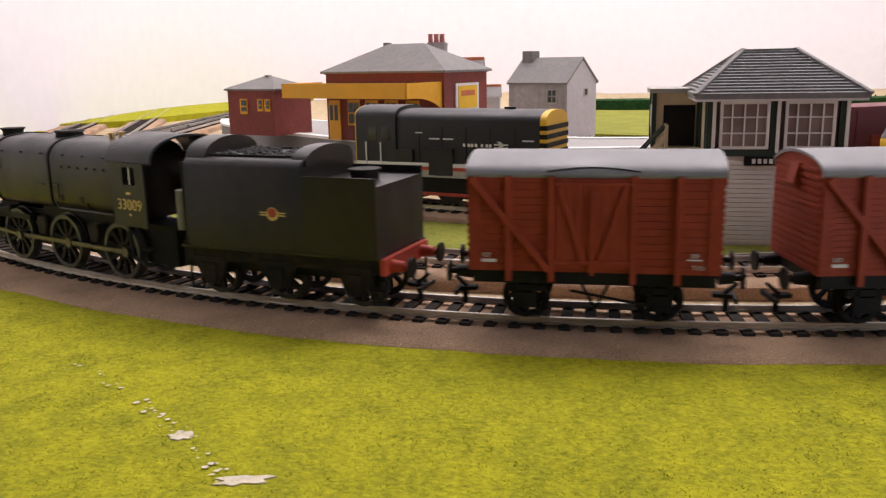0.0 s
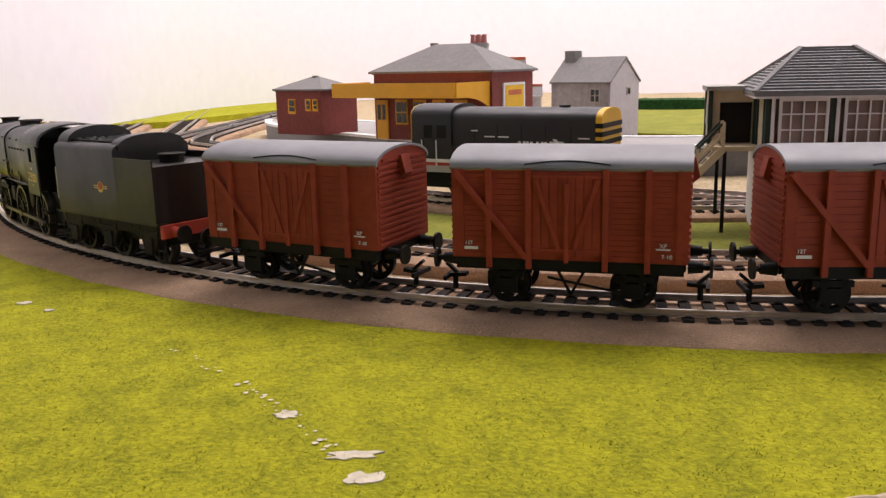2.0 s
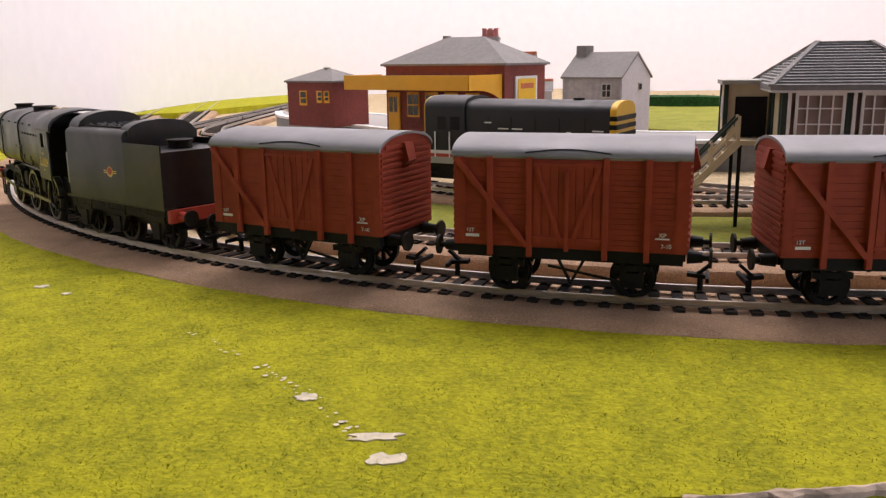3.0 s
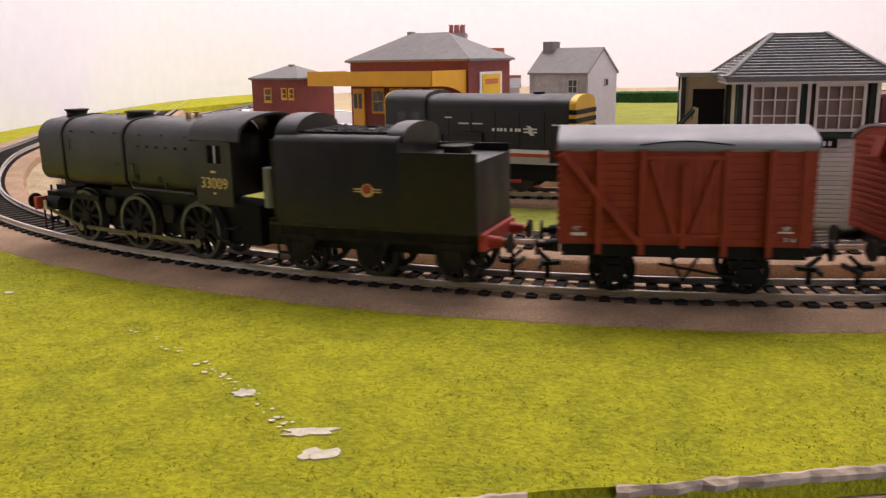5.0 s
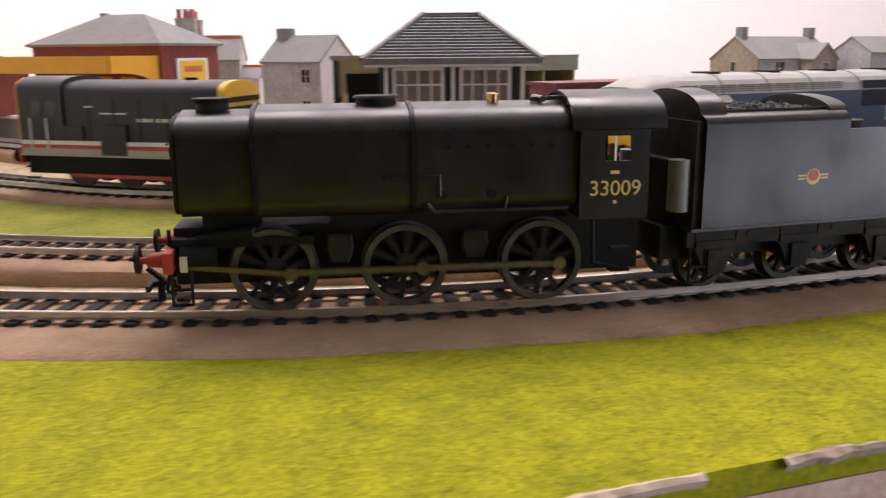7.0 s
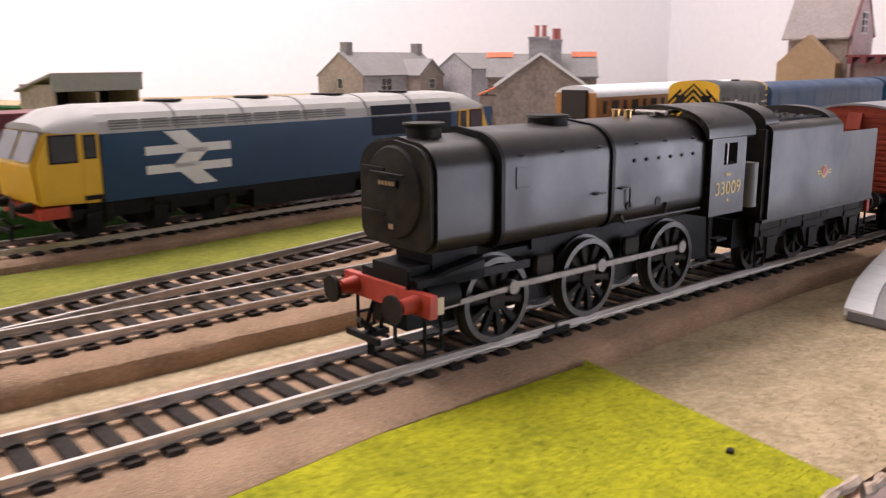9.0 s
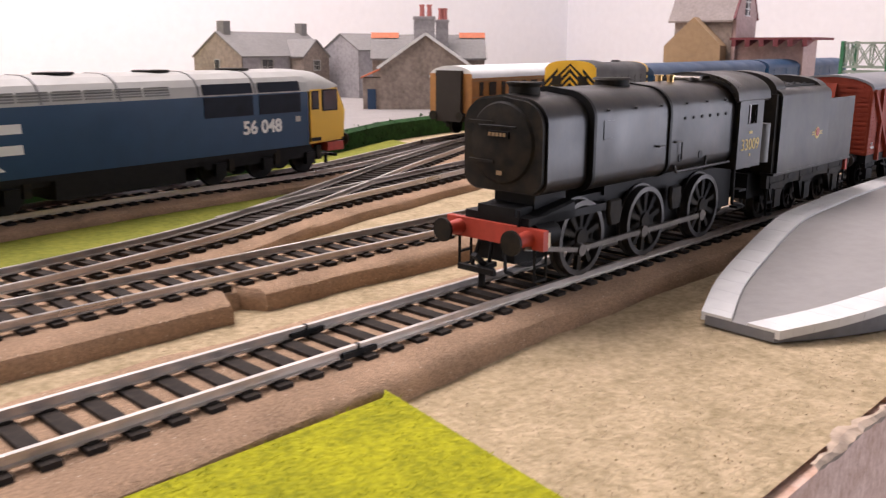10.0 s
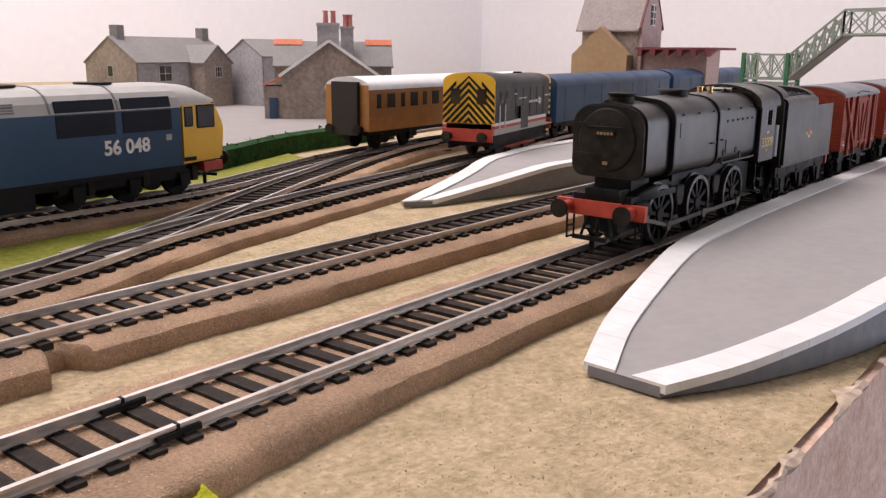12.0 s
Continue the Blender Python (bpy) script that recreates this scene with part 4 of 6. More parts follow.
def tender():
    ob = thing("tender", "weathered black high-sided tender with a round crest", "tender")
    X = lambda u: 0.1335 - u
    side = 0.0172
    bm = bmesh.new()
    prism(bm, [(side, 0.0172), (side, 0.0432), (side - 0.0006, 0.0445), (side - 0.0024, 0.0456), (side - 0.0045, 0.0458), (-side + 0.0045, 0.0458), (-side + 0.0024, 0.0456), (-side + 0.0006, 0.0445), (-side, 0.0432), (-side, 0.0172)], X(0.1440), X(0.1010))
    part("tank", bm, M["loco"], ob, smooth=True)
    bm = bmesh.new()
    prism(bm, [(side, 0.0172), (side, 0.0410), (side - 0.0006, 0.0410), (side - 0.0006, 0.0385), (-side + 0.0006, 0.0385), (-side + 0.0006, 0.0410), (-side, 0.0410), (-side, 0.0172)], X(0.1690), X(0.1440))
    part("rear_tank", bm, M["loco"], ob)
    # round-topped front and rear bulkheads and coal
    for u0, u1, hh in ((0.1005, 0.1080, 0.0075), (0.1395, 0.1450, 0.0052)):
        bm = bmesh.new()
        arc = [(0.0150 * math.cos(math.pi * i / 18), 0.0440 + hh * math.sin(math.pi * i / 18) ** 0.75) for i in range(19)]
        prism(bm, arc + [(-0.0150, 0.0435), (0.0150, 0.0435)], X(u1), X(u0))
        part("bulkhead", bm, M["loco"], ob, smooth=True)
    bm = bmesh.new()
    rng = random.Random(4)
    for i in range(120):
        x, y = rng.uniform(X(0.138), X(0.109)), rng.uniform(-0.011, 0.011)
        r = rng.uniform(0.0008, 0.0017)
        vs = bmesh.ops.create_icosphere(bm, subdivisions=1, radius=r)["verts"]
        for v in vs:
            v.co = v.co * rng.uniform(0.8, 1.2) + Vector((x, y, 0.0452 + rng.uniform(0, 0.0008)))
    part("coal", bm, M["coal"], ob, kind="stuff")
    for s in (1, -1):
        y0, y1 = sorted((s * 0.0118, s * 0.0126))
        part("side_sheet", B((X(0.1395), X(0.1080), y0, y1, 0.0445, 0.0465)), M["smoke"], ob)
    bm = bmesh.new()
    rod(bm, (X(0.157), 0, 0.0385), (X(0.157), 0, 0.0412), 0.0046, 20)
    rod(bm, (X(0.157), 0, 0.0412), (X(0.157), 0, 0.0418), 0.0052, 20)
    part("filler", bm, M["smoke"], ob, smooth=True)
    for s in (1, -1):
        # crest: disc and bars
        y = s * side
        bm = bmesh.new()
        rod(bm, (X(0.1335), y, 0.0290), (X(0.1335), y + s * 0.00015, 0.0290), 0.0021, 20)
        crest = part("crest", bm, M["yellowtext"], ob, "round crest in red and yellow")
        bm = bmesh.new()
        rod(bm, (X(0.1335), y, 0.0294), (X(0.1335), y + s * 0.0003, 0.0294), 0.0015, 16)
        part("crest_centre", bm, M["red"], crest)
        for d in (-1, 1):
            x0, x1 = sorted((X(0.1335) + d * 0.0021, X(0.1335) + d * 0.0046))
            ya, yb = sorted((y, y + s * 0.00012))
            part("crest_bar", B((x0, x1, ya, yb, 0.0292, 0.0296), (x0, x1, ya, yb, 0.0284, 0.0288)), M["yellowtext"], crest)
        # frames and axle boxes
        ya, yb = sorted((s * 0.0128, s * 0.0150))
        bm = bmesh.new()
        under = [(X(0.0985 + 0.0705 * i / 60), 0.0122 - sum(0.0078 * math.exp(-((0.0985 + 0.0705 * i / 60 - u) / 0.0048) ** 4) for u in (0.107, 0.1325, 0.160))) for i in range(61)]
        prism(bm, under + [(X(0.1690), 0.0170), (X(0.0985), 0.0170)], ya, yb, "y")
        part("outside_frame", bm, M["smoke"], ob)
        for u in (0.1195, 0.1460):
            bm = bmesh.new()
            prism(bm, [(X(u) + 0.0036 * math.cos(k * math.pi / 8), 0.0146 + 0.0011 * math.sin(k * math.pi / 8)) for k in range(16)], *sorted((s * 0.0149, s * 0.0152)), "y")
            part("frame_slot", bm, M["black"], ob)
        part("running_edge", B((X(0.1695), X(0.0980), *sorted((s * 0.0125, s * 0.0174)), 0.0166, 0.0174)), M["loco"], ob)
        for u in (0.107, 0.1325, 0.160):
            y2 = s * 0.0158
            ya, yb = sorted((s * 0.0140, y2))
            axb = part("axle_box", B((X(u) - 0.0024, X(u) + 0.0024, ya, yb, 0.0050, 0.0112), (X(u) - 0.0060, X(u) + 0.0060, ya, yb - 0.0003 if s > 0 else yb, 0.0118, 0.0136)), M["smoke"], ob)
            bm = bmesh.new()
            rod(bm, (X(u) - 0.0060, y2 - s * 0.001, 0.0120), (X(u) - 0.0060, y2 - s * 0.001, 0.0160), 0.0004, 6)
            rod(bm, (X(u) + 0.0060, y2 - s * 0.001, 0.0120), (X(u) + 0.0060, y2 - s * 0.001, 0.0160), 0.0004, 6)
            part("spring_hanger", bm, M["black"], ob)
        for u in (0.0995, 0.1660):
            bm = bmesh.new()
            for du in (0, 0.0045):
                rod(bm, (X(u + du), s * 0.0150, 0.0120), (X(u + du), s * 0.0150, 0.0025), 0.0004, 6)
            for z in (0.0028, 0.0070):
                rod(bm, (X(u), s * 0.0150, z), (X(u + 0.0045), s * 0.0150, z), 0.0005, 6)
            part("step", bm, M["black"], ob)
    part("underframe", B((X(0.168), X(0.0935), -0.0105, 0.0105, 0.0085, 0.0172), (X(0.102), X(0.0955), -0.0085, 0.0085, 0.017, 0.034)), M["black"], ob)
    part("front_plate", B((X(0.1010), X(0.0990), -0.0160, 0.0160, 0.0165, 0.0440)), M["smoke"], ob)
    for s in (1, -1):
        bm = bmesh.new()
        rod(bm, (X(0.0968), s * 0.0125, 0.0215), (X(0.0968), s * 0.0125, 0.0345), 0.0028, 20)
        part("hand_brake_column", bm, M["mgrey"], ob, "grey brake column at the footplate", smooth=True)
    part("buffer_beam", B((X(0.1710), X(0.1692), -0.0160, 0.0160, 0.0118, 0.0168)), M["red"], ob, "red painted rear buffer beam")
    for y in (-0.0113, 0.0113):
        buffer(ob, X(0.1710), y, 0.0140, -1, M["red"], 0.0068)
    coupling(ob, X(0.1710), -1)
    for u in (0.107, 0.1325, 0.160):
        TURNING.append((axle(ob, SMALL, X(u), R_SMALL, 0.0072), R_SMALL, X(u), ob))
    return ob


def van(name_label, wide_planks):
    ob = thing("goods_van", name_label, "goods wagon", group="train of goods vans")
    h, w = 0.0345, 0.0165
    body = bmesh.new()
    def endprof(k=1.0):
        arc = [(w * math.cos(math.pi * i / 20) * k, 0.0432 + 0.0042 * math.sin(math.pi * i / 20)) for i in range(21)]
        return [(w * k, 0.0155)] + arc + [(-w * k, 0.0155)]
    prism(body, endprof(), -h, h)
    part("body", body, M["bauxite"], ob)
    # roof
    arc = [((w + 0.0010) * math.cos(math.pi * i / 20), 0.0429 + 0.0052 * math.sin(math.pi * i / 20)) for i in range(21)]
    bm = bmesh.new()
    prism(bm, arc + [(y * 0.965, z - 0.0008) for y, z in arc[::-1]], -h - 0.0006, h + 0.0006)
    roof = part("roof", bm, M["vanroof"], ob, "plain grey curved roof", smooth=True)
    for s in (1, -1):
        bm = bmesh.new()
        up = [0.18 + 0.20 * math.sin(math.pi * i / 12) for i in range(13)]
        pts = [(-0.0125 + 0.025 * i / 12, s * (w + 0.0011) * math.cos(u), 0.0430 + 0.0052 * math.sin(u)) for i, u in enumerate(up)]
        for p, q in zip(pts, pts[1:]):
            rod(bm, p, q, 0.00022, 6)
        part("rain_strip", bm, M["black"], roof)
    for s in (1, -1):
        def sb(name, x0, x1, z0, z1, t, mtl=M["bauxite"]):
            y0, y1 = sorted((s * w, s * (w + t)))
            return part(name, B((x0, x1, y0, y1, z0, z1)), mtl, ob)
        # planks
        bm = bmesh.new()
        n = 13 if wide_planks else 17
        for i in range(n):
            z0 = 0.0157 + i * (0.0272 / n)
            for x0, x1 in ((-h + 0.0003, -0.0107), (0.0107, h - 0.0003)):
                y0, y1 = sorted((s * (w - 0.0002), s * (w + 0.00022)))
                box(bm, x0, x1, y0, y1, z0 + 0.00010, z0 + 0.0272 / n - 0.00010)
        part("side_planking", bm, M["bauxite"], ob, kind="stuff")
        door = sb("door", -0.0104, 0.0104, 0.0168, 0.0420, 0.0007)
        for i in range(8):
            x = -0.0100 + i * 0.0025
            y0, y1 = sorted((s * (w + 0.0007), s * (w + 0.00095)))
            part("door_plank", B((x + 0.00012, x + 0.00238, y0, y1, 0.0172, 0.0416)), M["bauxite"], door)
        for z in (0.0182, 0.0400):
            y0, y1 = sorted((s * (w + 0.0007), s * (w + 0.0014)))
            part("hinge_strap", B((-0.0103, 0.0103, y0, y1, z, z + 0.0009)), M["bauxite"], door)
        bm = bmesh.new()
        for d in (-1, 1):
            beam(bm, (d * 0.0092, s * (w + 0.0011), 0.0398), (d * 0.0022, s * (w + 0.0011), 0.0190), 0.0009, 0.0012)
        part("door_brace", bm, M["bauxite"], door)
        part("door_bar", B((-0.0006, 0.0006, *sorted((s * (w + 0.0007), s * (w + 0.0016))), 0.0150, 0.0385)), M["bauxite"], door)
        for x in (-0.0232, -0.0112, 0.0112, 0.0232):
            sb("stanchion", x - 0.0008, x + 0.0008, 0.0128, 0.0426, 0.0015)
        for x in (-h + 0.0004, h - 0.0004):
            sb("corner_plate", x - 0.0004 - (0.0028 if x > 0 else 0), x + 0.0004 + (0.0028 if x < 0 else 0), 0.0156, 0.0428, 0.0005)
        bm = bmesh.new()
        for x in (-h + 0.0006, -h + 0.0030, h - 0.0030, h - 0.0006):
            for k in range(17):
                z = 0.0165 + k * 0.0016
                y0, y1 = sorted((s * (w + 0.0004), s * (w + 0.0008)))
                box(bm, x - 0.0002, x + 0.0002, y0, y1, z, z + 0.0004)
        part("rivets", bm, M["bauxite"], ob, kind="stuff")
        bm = bmesh.new()
        beam(bm, (s * 0.0335, s * (w + 0.0009), 0.0418), (s * 0.0118, s * (w + 0.0009), 0.0160), 0.0015, 0.0016)
        part("diagonal_brace", bm, M["bauxite"], ob)
        # lettering
        y = s * (w + 0.00035)
        m = SIDE if s > 0 else pose(0, 0, 0, 90, 0, 0)
        text("lettering", "XP", 0.0018, pose(-s * 0.0275, y, 0.0208) @ m, M["white"], ob, label="small white lettering")
        text("lettering", "7-10", 0.0017, pose(-s * 0.0286, y, 0.0176) @ m, M["white"], ob, label="small white lettering")
        text("lettering", "12T", 0.0016, pose(s * 0.0295, y, 0.0200) @ m, M["white"], ob, label="small white lettering")
        part("lettering_bar", B((s * 0.0295 - 0.0028, s * 0.0295 + 0.0028, *sorted((y - s * 0.0002, y + s * 0.0001)), 0.0180, 0.0189)), M["white"], ob)
        part("lettering_bar", B((-s * 0.0275 - 0.0020, -s * 0.0275 + 0.0020, *sorted((y - s * 0.0002, y + s * 0.0001)), 0.0196, 0.0200)), M["white"], ob)
        # underframe
        sb("solebar", -h + 0.001, h - 0.001, 0.0120, 0.0154, -0.003, M["black"])
        bm = bmesh.new()
        beam(bm, (-0.020, s * 0.0138, 0.0050), (0.006, s * 0.0138, 0.0095), 0.0007, 0.0007)
        beam(bm, (0.003, s * 0.0138, 0.0120), (-0.001, s * 0.0138, 0.0045), 0.0008, 0.0008)
        beam(bm, (-0.005, s * 0.0138, 0.0120), (-0.001, s * 0.0138, 0.0045), 0.0008, 0.0008)
        part("brake_gear", bm, M["black"], ob)
        for x in (-0.019, 0.019):
            y0, y1 = sorted((s * 0.0120, s * 0.0138))
            part("axle_box", B((x - 0.0020, x + 0.0020, y0, y1, 0.0040, 0.0085), (x - 0.0055, x + 0.0055, y0, y1, 0.0090, 0.0108), (x - 0.0035, x - 0.0020, y0, y1, 0.004, 0.0122), (x + 0.0020, x + 0.0035, y0, y1, 0.004, 0.0122)), M["black"], ob)
    part("underframe", B((-h + 0.0005, h - 0.0005, -0.0125, 0.0125, 0.0125, 0.0155)), M["black"], ob)
    for e in (1, -1):
        for i in range(15):
            z = 0.0166 + i * 0.00190
            ww = w * 0.97 if z < 0.0425 else w * 0.80
            x0, x1 = sorted((e * h, e * (h + 0.0005)))
            part("end_rib", B((x0, x1, -ww, ww, z, z + 0.0010)), M["bauxite"], ob)
        bm = bmesh.new()
        prism(bm, [(e * h, 0.0372), (e * (h + 0.0006), 0.0372), (e * (h + 0.0026), 0.0388), (e * (h + 0.0012), 0.0446), (e * h, 0.0446)], -0.0026, 0.0026, "y")
        part("end_ventilator", bm, M["bauxite"], ob)
        for y in (-0.0113, 0.0113):
            buffer(ob, e * h, y, 0.0138, e, M["black"], 0.0070)
        coupling(ob, e * h, e)
    for x in (-0.019, 0.019):
        TURNING.append((axle(ob, VANWHEEL, x, R_VAN), R_VAN, x, ob))
    return ob


loco, RODS = steam_loco()
tend = tender()
VANS = [van("bauxite brown ventilated goods van with a grey roof", i % 2 == 0) for i in range(5)]


# ---- signal box ----
def hip_roof(bm, x0, x1, y0, y1, z0, z1, ridge0, ridge1, t=0.0012):
    ym = (y0 + y1) / 2
    a = [bm.verts.new(p) for p in ((x0, y0, z0), (x1, y0, z0), (x1, y1, z0), (x0, y1, z0))]
    b = [bm.verts.new((p.co.x, p.co.y, z0 - t)) for p in a]
    r = [bm.verts.new((ridge0, ym, z1)), bm.verts.new((ridge1, ym, z1))]
    bm.faces.new((a[0], a[1], r[1], r[0]))
    bm.faces.new((a[1], a[2], r[1]))
    bm.faces.new((a[2], a[3], r[0], r[1]))
    bm.faces.new((a[3], a[0], r[0]))
    for i in range(4):
        bm.faces.new((a[i], b[i], b[(i + 1) % 4], a[(i + 1) % 4]))
    bm.faces.new(b)


def gable_roof(bm, x0, x1, y0, y1, z0, z1, t=0.0016, over=0.002):
    """Two slopes with the ridge along x."""
    ym = (y0 + y1) / 2
    k = (z1 - z0) / (ym - y0)
    prof = [(y0 - over, z0 - over * k), (ym, z1), (y1 + over, z0 - over * k), (y1 + over, z0 - over * k + t), (ym, z1 + t * 1.3), (y0 - over, z0 - over * k + t)]
    prism(bm, prof, x0, x1)


def pane_window(parent, x0, x1, z0, z1, y, nx, nz, frame_m, glass_m, way=-1, bar=0.0006, rim=0.0012, name="window"):
    """A glazed window on a face at y, looking towards way * y: frame, panes and glazing bars."""
    d = 0.0006 * way
    bm = bmesh.new()
    for b in ((x0, x1, z0, z0 + rim), (x0, x1, z1 - rim, z1), (x0, x0 + rim, z0 + rim, z1 - rim), (x1 - rim, x1, z0 + rim, z1 - rim)):
        box(bm, b[0], b[1], min(y, y + d * 2), max(y, y + d * 2), b[2], b[3])
    w = part(name, bm, frame_m, parent)
    part("pane", B((x0 + rim, x1 - rim, min(y, y + d * 0.4), max(y, y + d * 0.4), z0 + rim, z1 - rim)), glass_m, w)
    for i in range(1, nx):
        x = x0 + (x1 - x0) * i / nx
        part("glazing_bar", B((x - bar / 2, x + bar / 2, min(y + d * 0.4, y + d * 1.5), max(y + d * 0.4, y + d * 1.5), z0 + rim, z1 - rim)), frame_m, w)
    for i in range(1, nz):
        z = z0 + (z1 - z0) * i / nz
        part("glazing_bar", B((x0 + rim, x1 - rim, min(y + d * 0.4, y + d * 1.4), max(y + d * 0.4, y + d * 1.4), z - bar / 2, z + bar / 2)), frame_m, w)
    return w


def signal_box(m):
    ob = thing("signal_box", "cream and dark green wooden signal box with a hipped slate roof", "signal box", m)
    W, D, e, z1 = 0.0275, 0.027, 0.0630, 0.0818
    part("lower_wall", B((-W, W, -D, D, 0.0, 0.0395)), M["white"], ob, "white boarded lower wall")
    for i in range(18):
        z = 0.0012 + i * 0.0020
        part("weatherboard", B((-W + 0.001, W - 0.001, -D - 0.0006, -D, z, z + 0.0015)), M["white"], ob)
    part("upper_wall", B((-W + 0.0015, W - 0.0015, -D + 0.002, D - 0.001, 0.0395, e - 0.001)), M["curtain"], ob, "brown interior behind the windows")
    part("sill_band", B((-W - 0.0008, W + 0.0008, -D - 0.0010, -D + 0.003, 0.0385, 0.0410)), M["dkgreen"], ob)
    sign = part("name_board", B((-0.0125, 0.0125, -D - 0.0024, -D - 0.0010, 0.0348, 0.0385)), M["black"], ob, "dark name board with pale lettering")
    for i in range(9):
        x = -0.0095 + i * 0.0023
        part("letter_bar", B((x, x + 0.0014, -D - 0.0027, -D - 0.0024, 0.0357, 0.0376)), M["white"], sign)
    for x in (-W + 0.0012, -0.0006, W - 0.0012):
        part("post", B((x - 0.0019, x + 0.0019, -D - 0.0004, -D + 0.003, 0.0395, e - 0.001)), M["dkgreen"], ob)
        part("white_post", B((x - 0.0007 + 0.001, x + 0.0017, -D - 0.0012, -D - 0.0004, 0.0400, e - 0.001)), M["white"], ob)
    pane_window(ob, -W + 0.0046, -0.0030, 0.0415, e - 0.0016, -D + 0.0004, 4, 3, M["white"], M["curtain"])
    pane_window(ob, 0.0030, W - 0.0046, 0.0415, e - 0.0016, -D + 0.0004, 4, 3, M["white"], M["curtain"])
    for s, x in ((-1, -W), (1, W)):
        part("side_wall", B((min(x, x - s * 0.0015), max(x, x - s * 0.0015), -D + 0.003, D, 0.0395, e - 0.001)), M["cream"], ob)
        for y in (-D + 0.006, 0.0, D - 0.002):
            part("side_post", B((min(x, x + s * 0.0008), max(x, x + s * 0.0008), y - 0.0015, y + 0.0015, 0.0395, e - 0.001)), M["dkgreen"], ob)
    part("fascia", B((-W - 0.0058, W + 0.0058, -D - 0.0058, D + 0.0058, e - 0.0014, e - 0.0001)), M["white"], ob)
    bm = bmesh.new()
    hip_roof(bm, -W - 0.0065, W + 0.0065, -D - 0.0065, D + 0.0065, e + 0.0008, z1, -0.0110, 0.0110)
    roof = part("roof", bm, M["boxslate"], ob, "grey slate hipped roof in clear courses")
    # slate courses on the front slope and the two hips
    n = 15
    run_y = D + 0.0065
    for i in range(n):
        f0, f1 = i / n, (i + 1) / n
        for side in ("front", "left", "right"):
            bm = bmesh.new()
            if side == "front":
                xa0, xa1 = (W + 0.0065) + (0.0110 - W - 0.0065) * f0, (W + 0.0065) + (0.0110 - W - 0.0065) * f1
                q = [(-xa0, -run_y * (1 - f0)), (xa0, -run_y * (1 - f0)), (xa1, -run_y * (1 - f1)), (-xa1, -run_y * (1 - f1))]
            else:
                s = -1 if side == "left" else 1
                xa0, xa1 = s * ((W + 0.0065) + (0.0110 - W - 0.0065) * f0), s * ((W + 0.0065) + (0.0110 - W - 0.0065) * f1)
                q = [(xa0, -run_y * (1 - f0)), (xa0, run_y * (1 - f0)), (xa1, run_y * (1 - f1)), (xa1, -run_y * (1 - f1))]
            zl, zh = e + 0.0008 + (z1 - e - 0.0008) * f0, e + 0.0008 + (z1 - e - 0.0008) * f1
            lo, hi = 0.0011, 0.0003
            vs = [bm.verts.new((*q[0], zl + lo)), bm.verts.new((*q[1], zl + lo)), bm.verts.new((*q[2], zh + hi)), bm.verts.new((*q[3], zh + hi))]
            vb = [bm.verts.new((*q[0], zl)), bm.verts.new((*q[1], zl)), bm.verts.new((*q[2], zh)), bm.verts.new((*q[3], zh))]
            bm.faces.new(vs)
            for k in range(4):
                bm.faces.new((vb[k], vb[(k + 1) % 4], vs[(k + 1) % 4], vs[k]))
            part("slate_course", bm, M["boxslate"], roof)
    for sx in (1, -1):
        for sy in (1, -1):
            bm = bmesh.new()
            beam(bm, (sx * (W + 0.0065), sy * run_y, e + 0.0016), (sx * 0.0110, 0, z1 + 0.0008), 0.0022, 0.0012)
            part("hip_tiles", bm, M["slate"], roof)
    part("ridge_tiles", B((-0.0115, 0.0115, -0.0012, 0.0012, z1 - 0.0002, z1 + 0.0010)), M["slate"], roof)
    # porch at the end, and the stair
    part("porch_wall", B((-W - 0.021, -W, 0.004, D - 0.002, 0.0395, 0.0640)), M["cream"], ob, "cream boarded porch")
    for x, y in ((-W - 0.0208, 0.0036), (-W - 0.0208, D - 0.003), (-W - 0.0008, 0.0036)):
        part("porch_post", B((x - 0.0010, x + 0.0010, y - 0.0010, y + 0.0010, 0.0395, 0.0640)), M["dkgreen"], ob)
    part("porch_window", B((-W - 0.0216, -W - 0.0210, 0.009, 0.019, 0.0480, 0.0580)), M["lgrey"], ob)
    part("porch_door", B((-W - 0.0165, -W - 0.0025, 0.0034, 0.0040, 0.0400, 0.0585)), M["black"], ob, "dark porch doorway")
    part("porch_floor", B((-W - 0.021, -W, -0.012, D - 0.002, 0.0375, 0.0395)), M["cream"], ob)
    part("porch_roof", B((-W - 0.0230, -W + 0.002, 0.0015, D, 0.0640, 0.0660)), M["lgrey"], ob)
    for x, y in ((-W - 0.0150, -0.0110), (-W - 0.0150, D - 0.004)):
        part("porch_leg", B((x - 0.0008, x + 0.0008, y - 0.0008, y + 0.0008, 0.0, 0.0375)), M["black"], ob)
    stair = part("stair", B((-W - 0.0170, -W - 0.0150, -0.0125, -0.0020, 0.0375, 0.0395)), M["cream"], ob, "cream wooden stair with dark handrails")
    for y in (-0.0125, -0.0030):
        bm = bmesh.new()
        beam(bm, (-W - 0.016, y, 0.0385), (-W - 0.050, y, 0.002), 0.0010, 0.0032)
        part("string", bm, M["cream"], stair)
        bm = bmesh.new()
        beam(bm, (-W - 0.016, y, 0.0505), (-W - 0.050, y, 0.0140), 0.0009, 0.0012)
        part("handrail", bm, M["dkgreen"], stair)
        bm = bmesh.new()
        beam(bm, (-W - 0.016, y, 0.0450), (-W - 0.050, y, 0.0085), 0.0006, 0.0012)
        part("middle_rail", bm, M["cream"], stair)
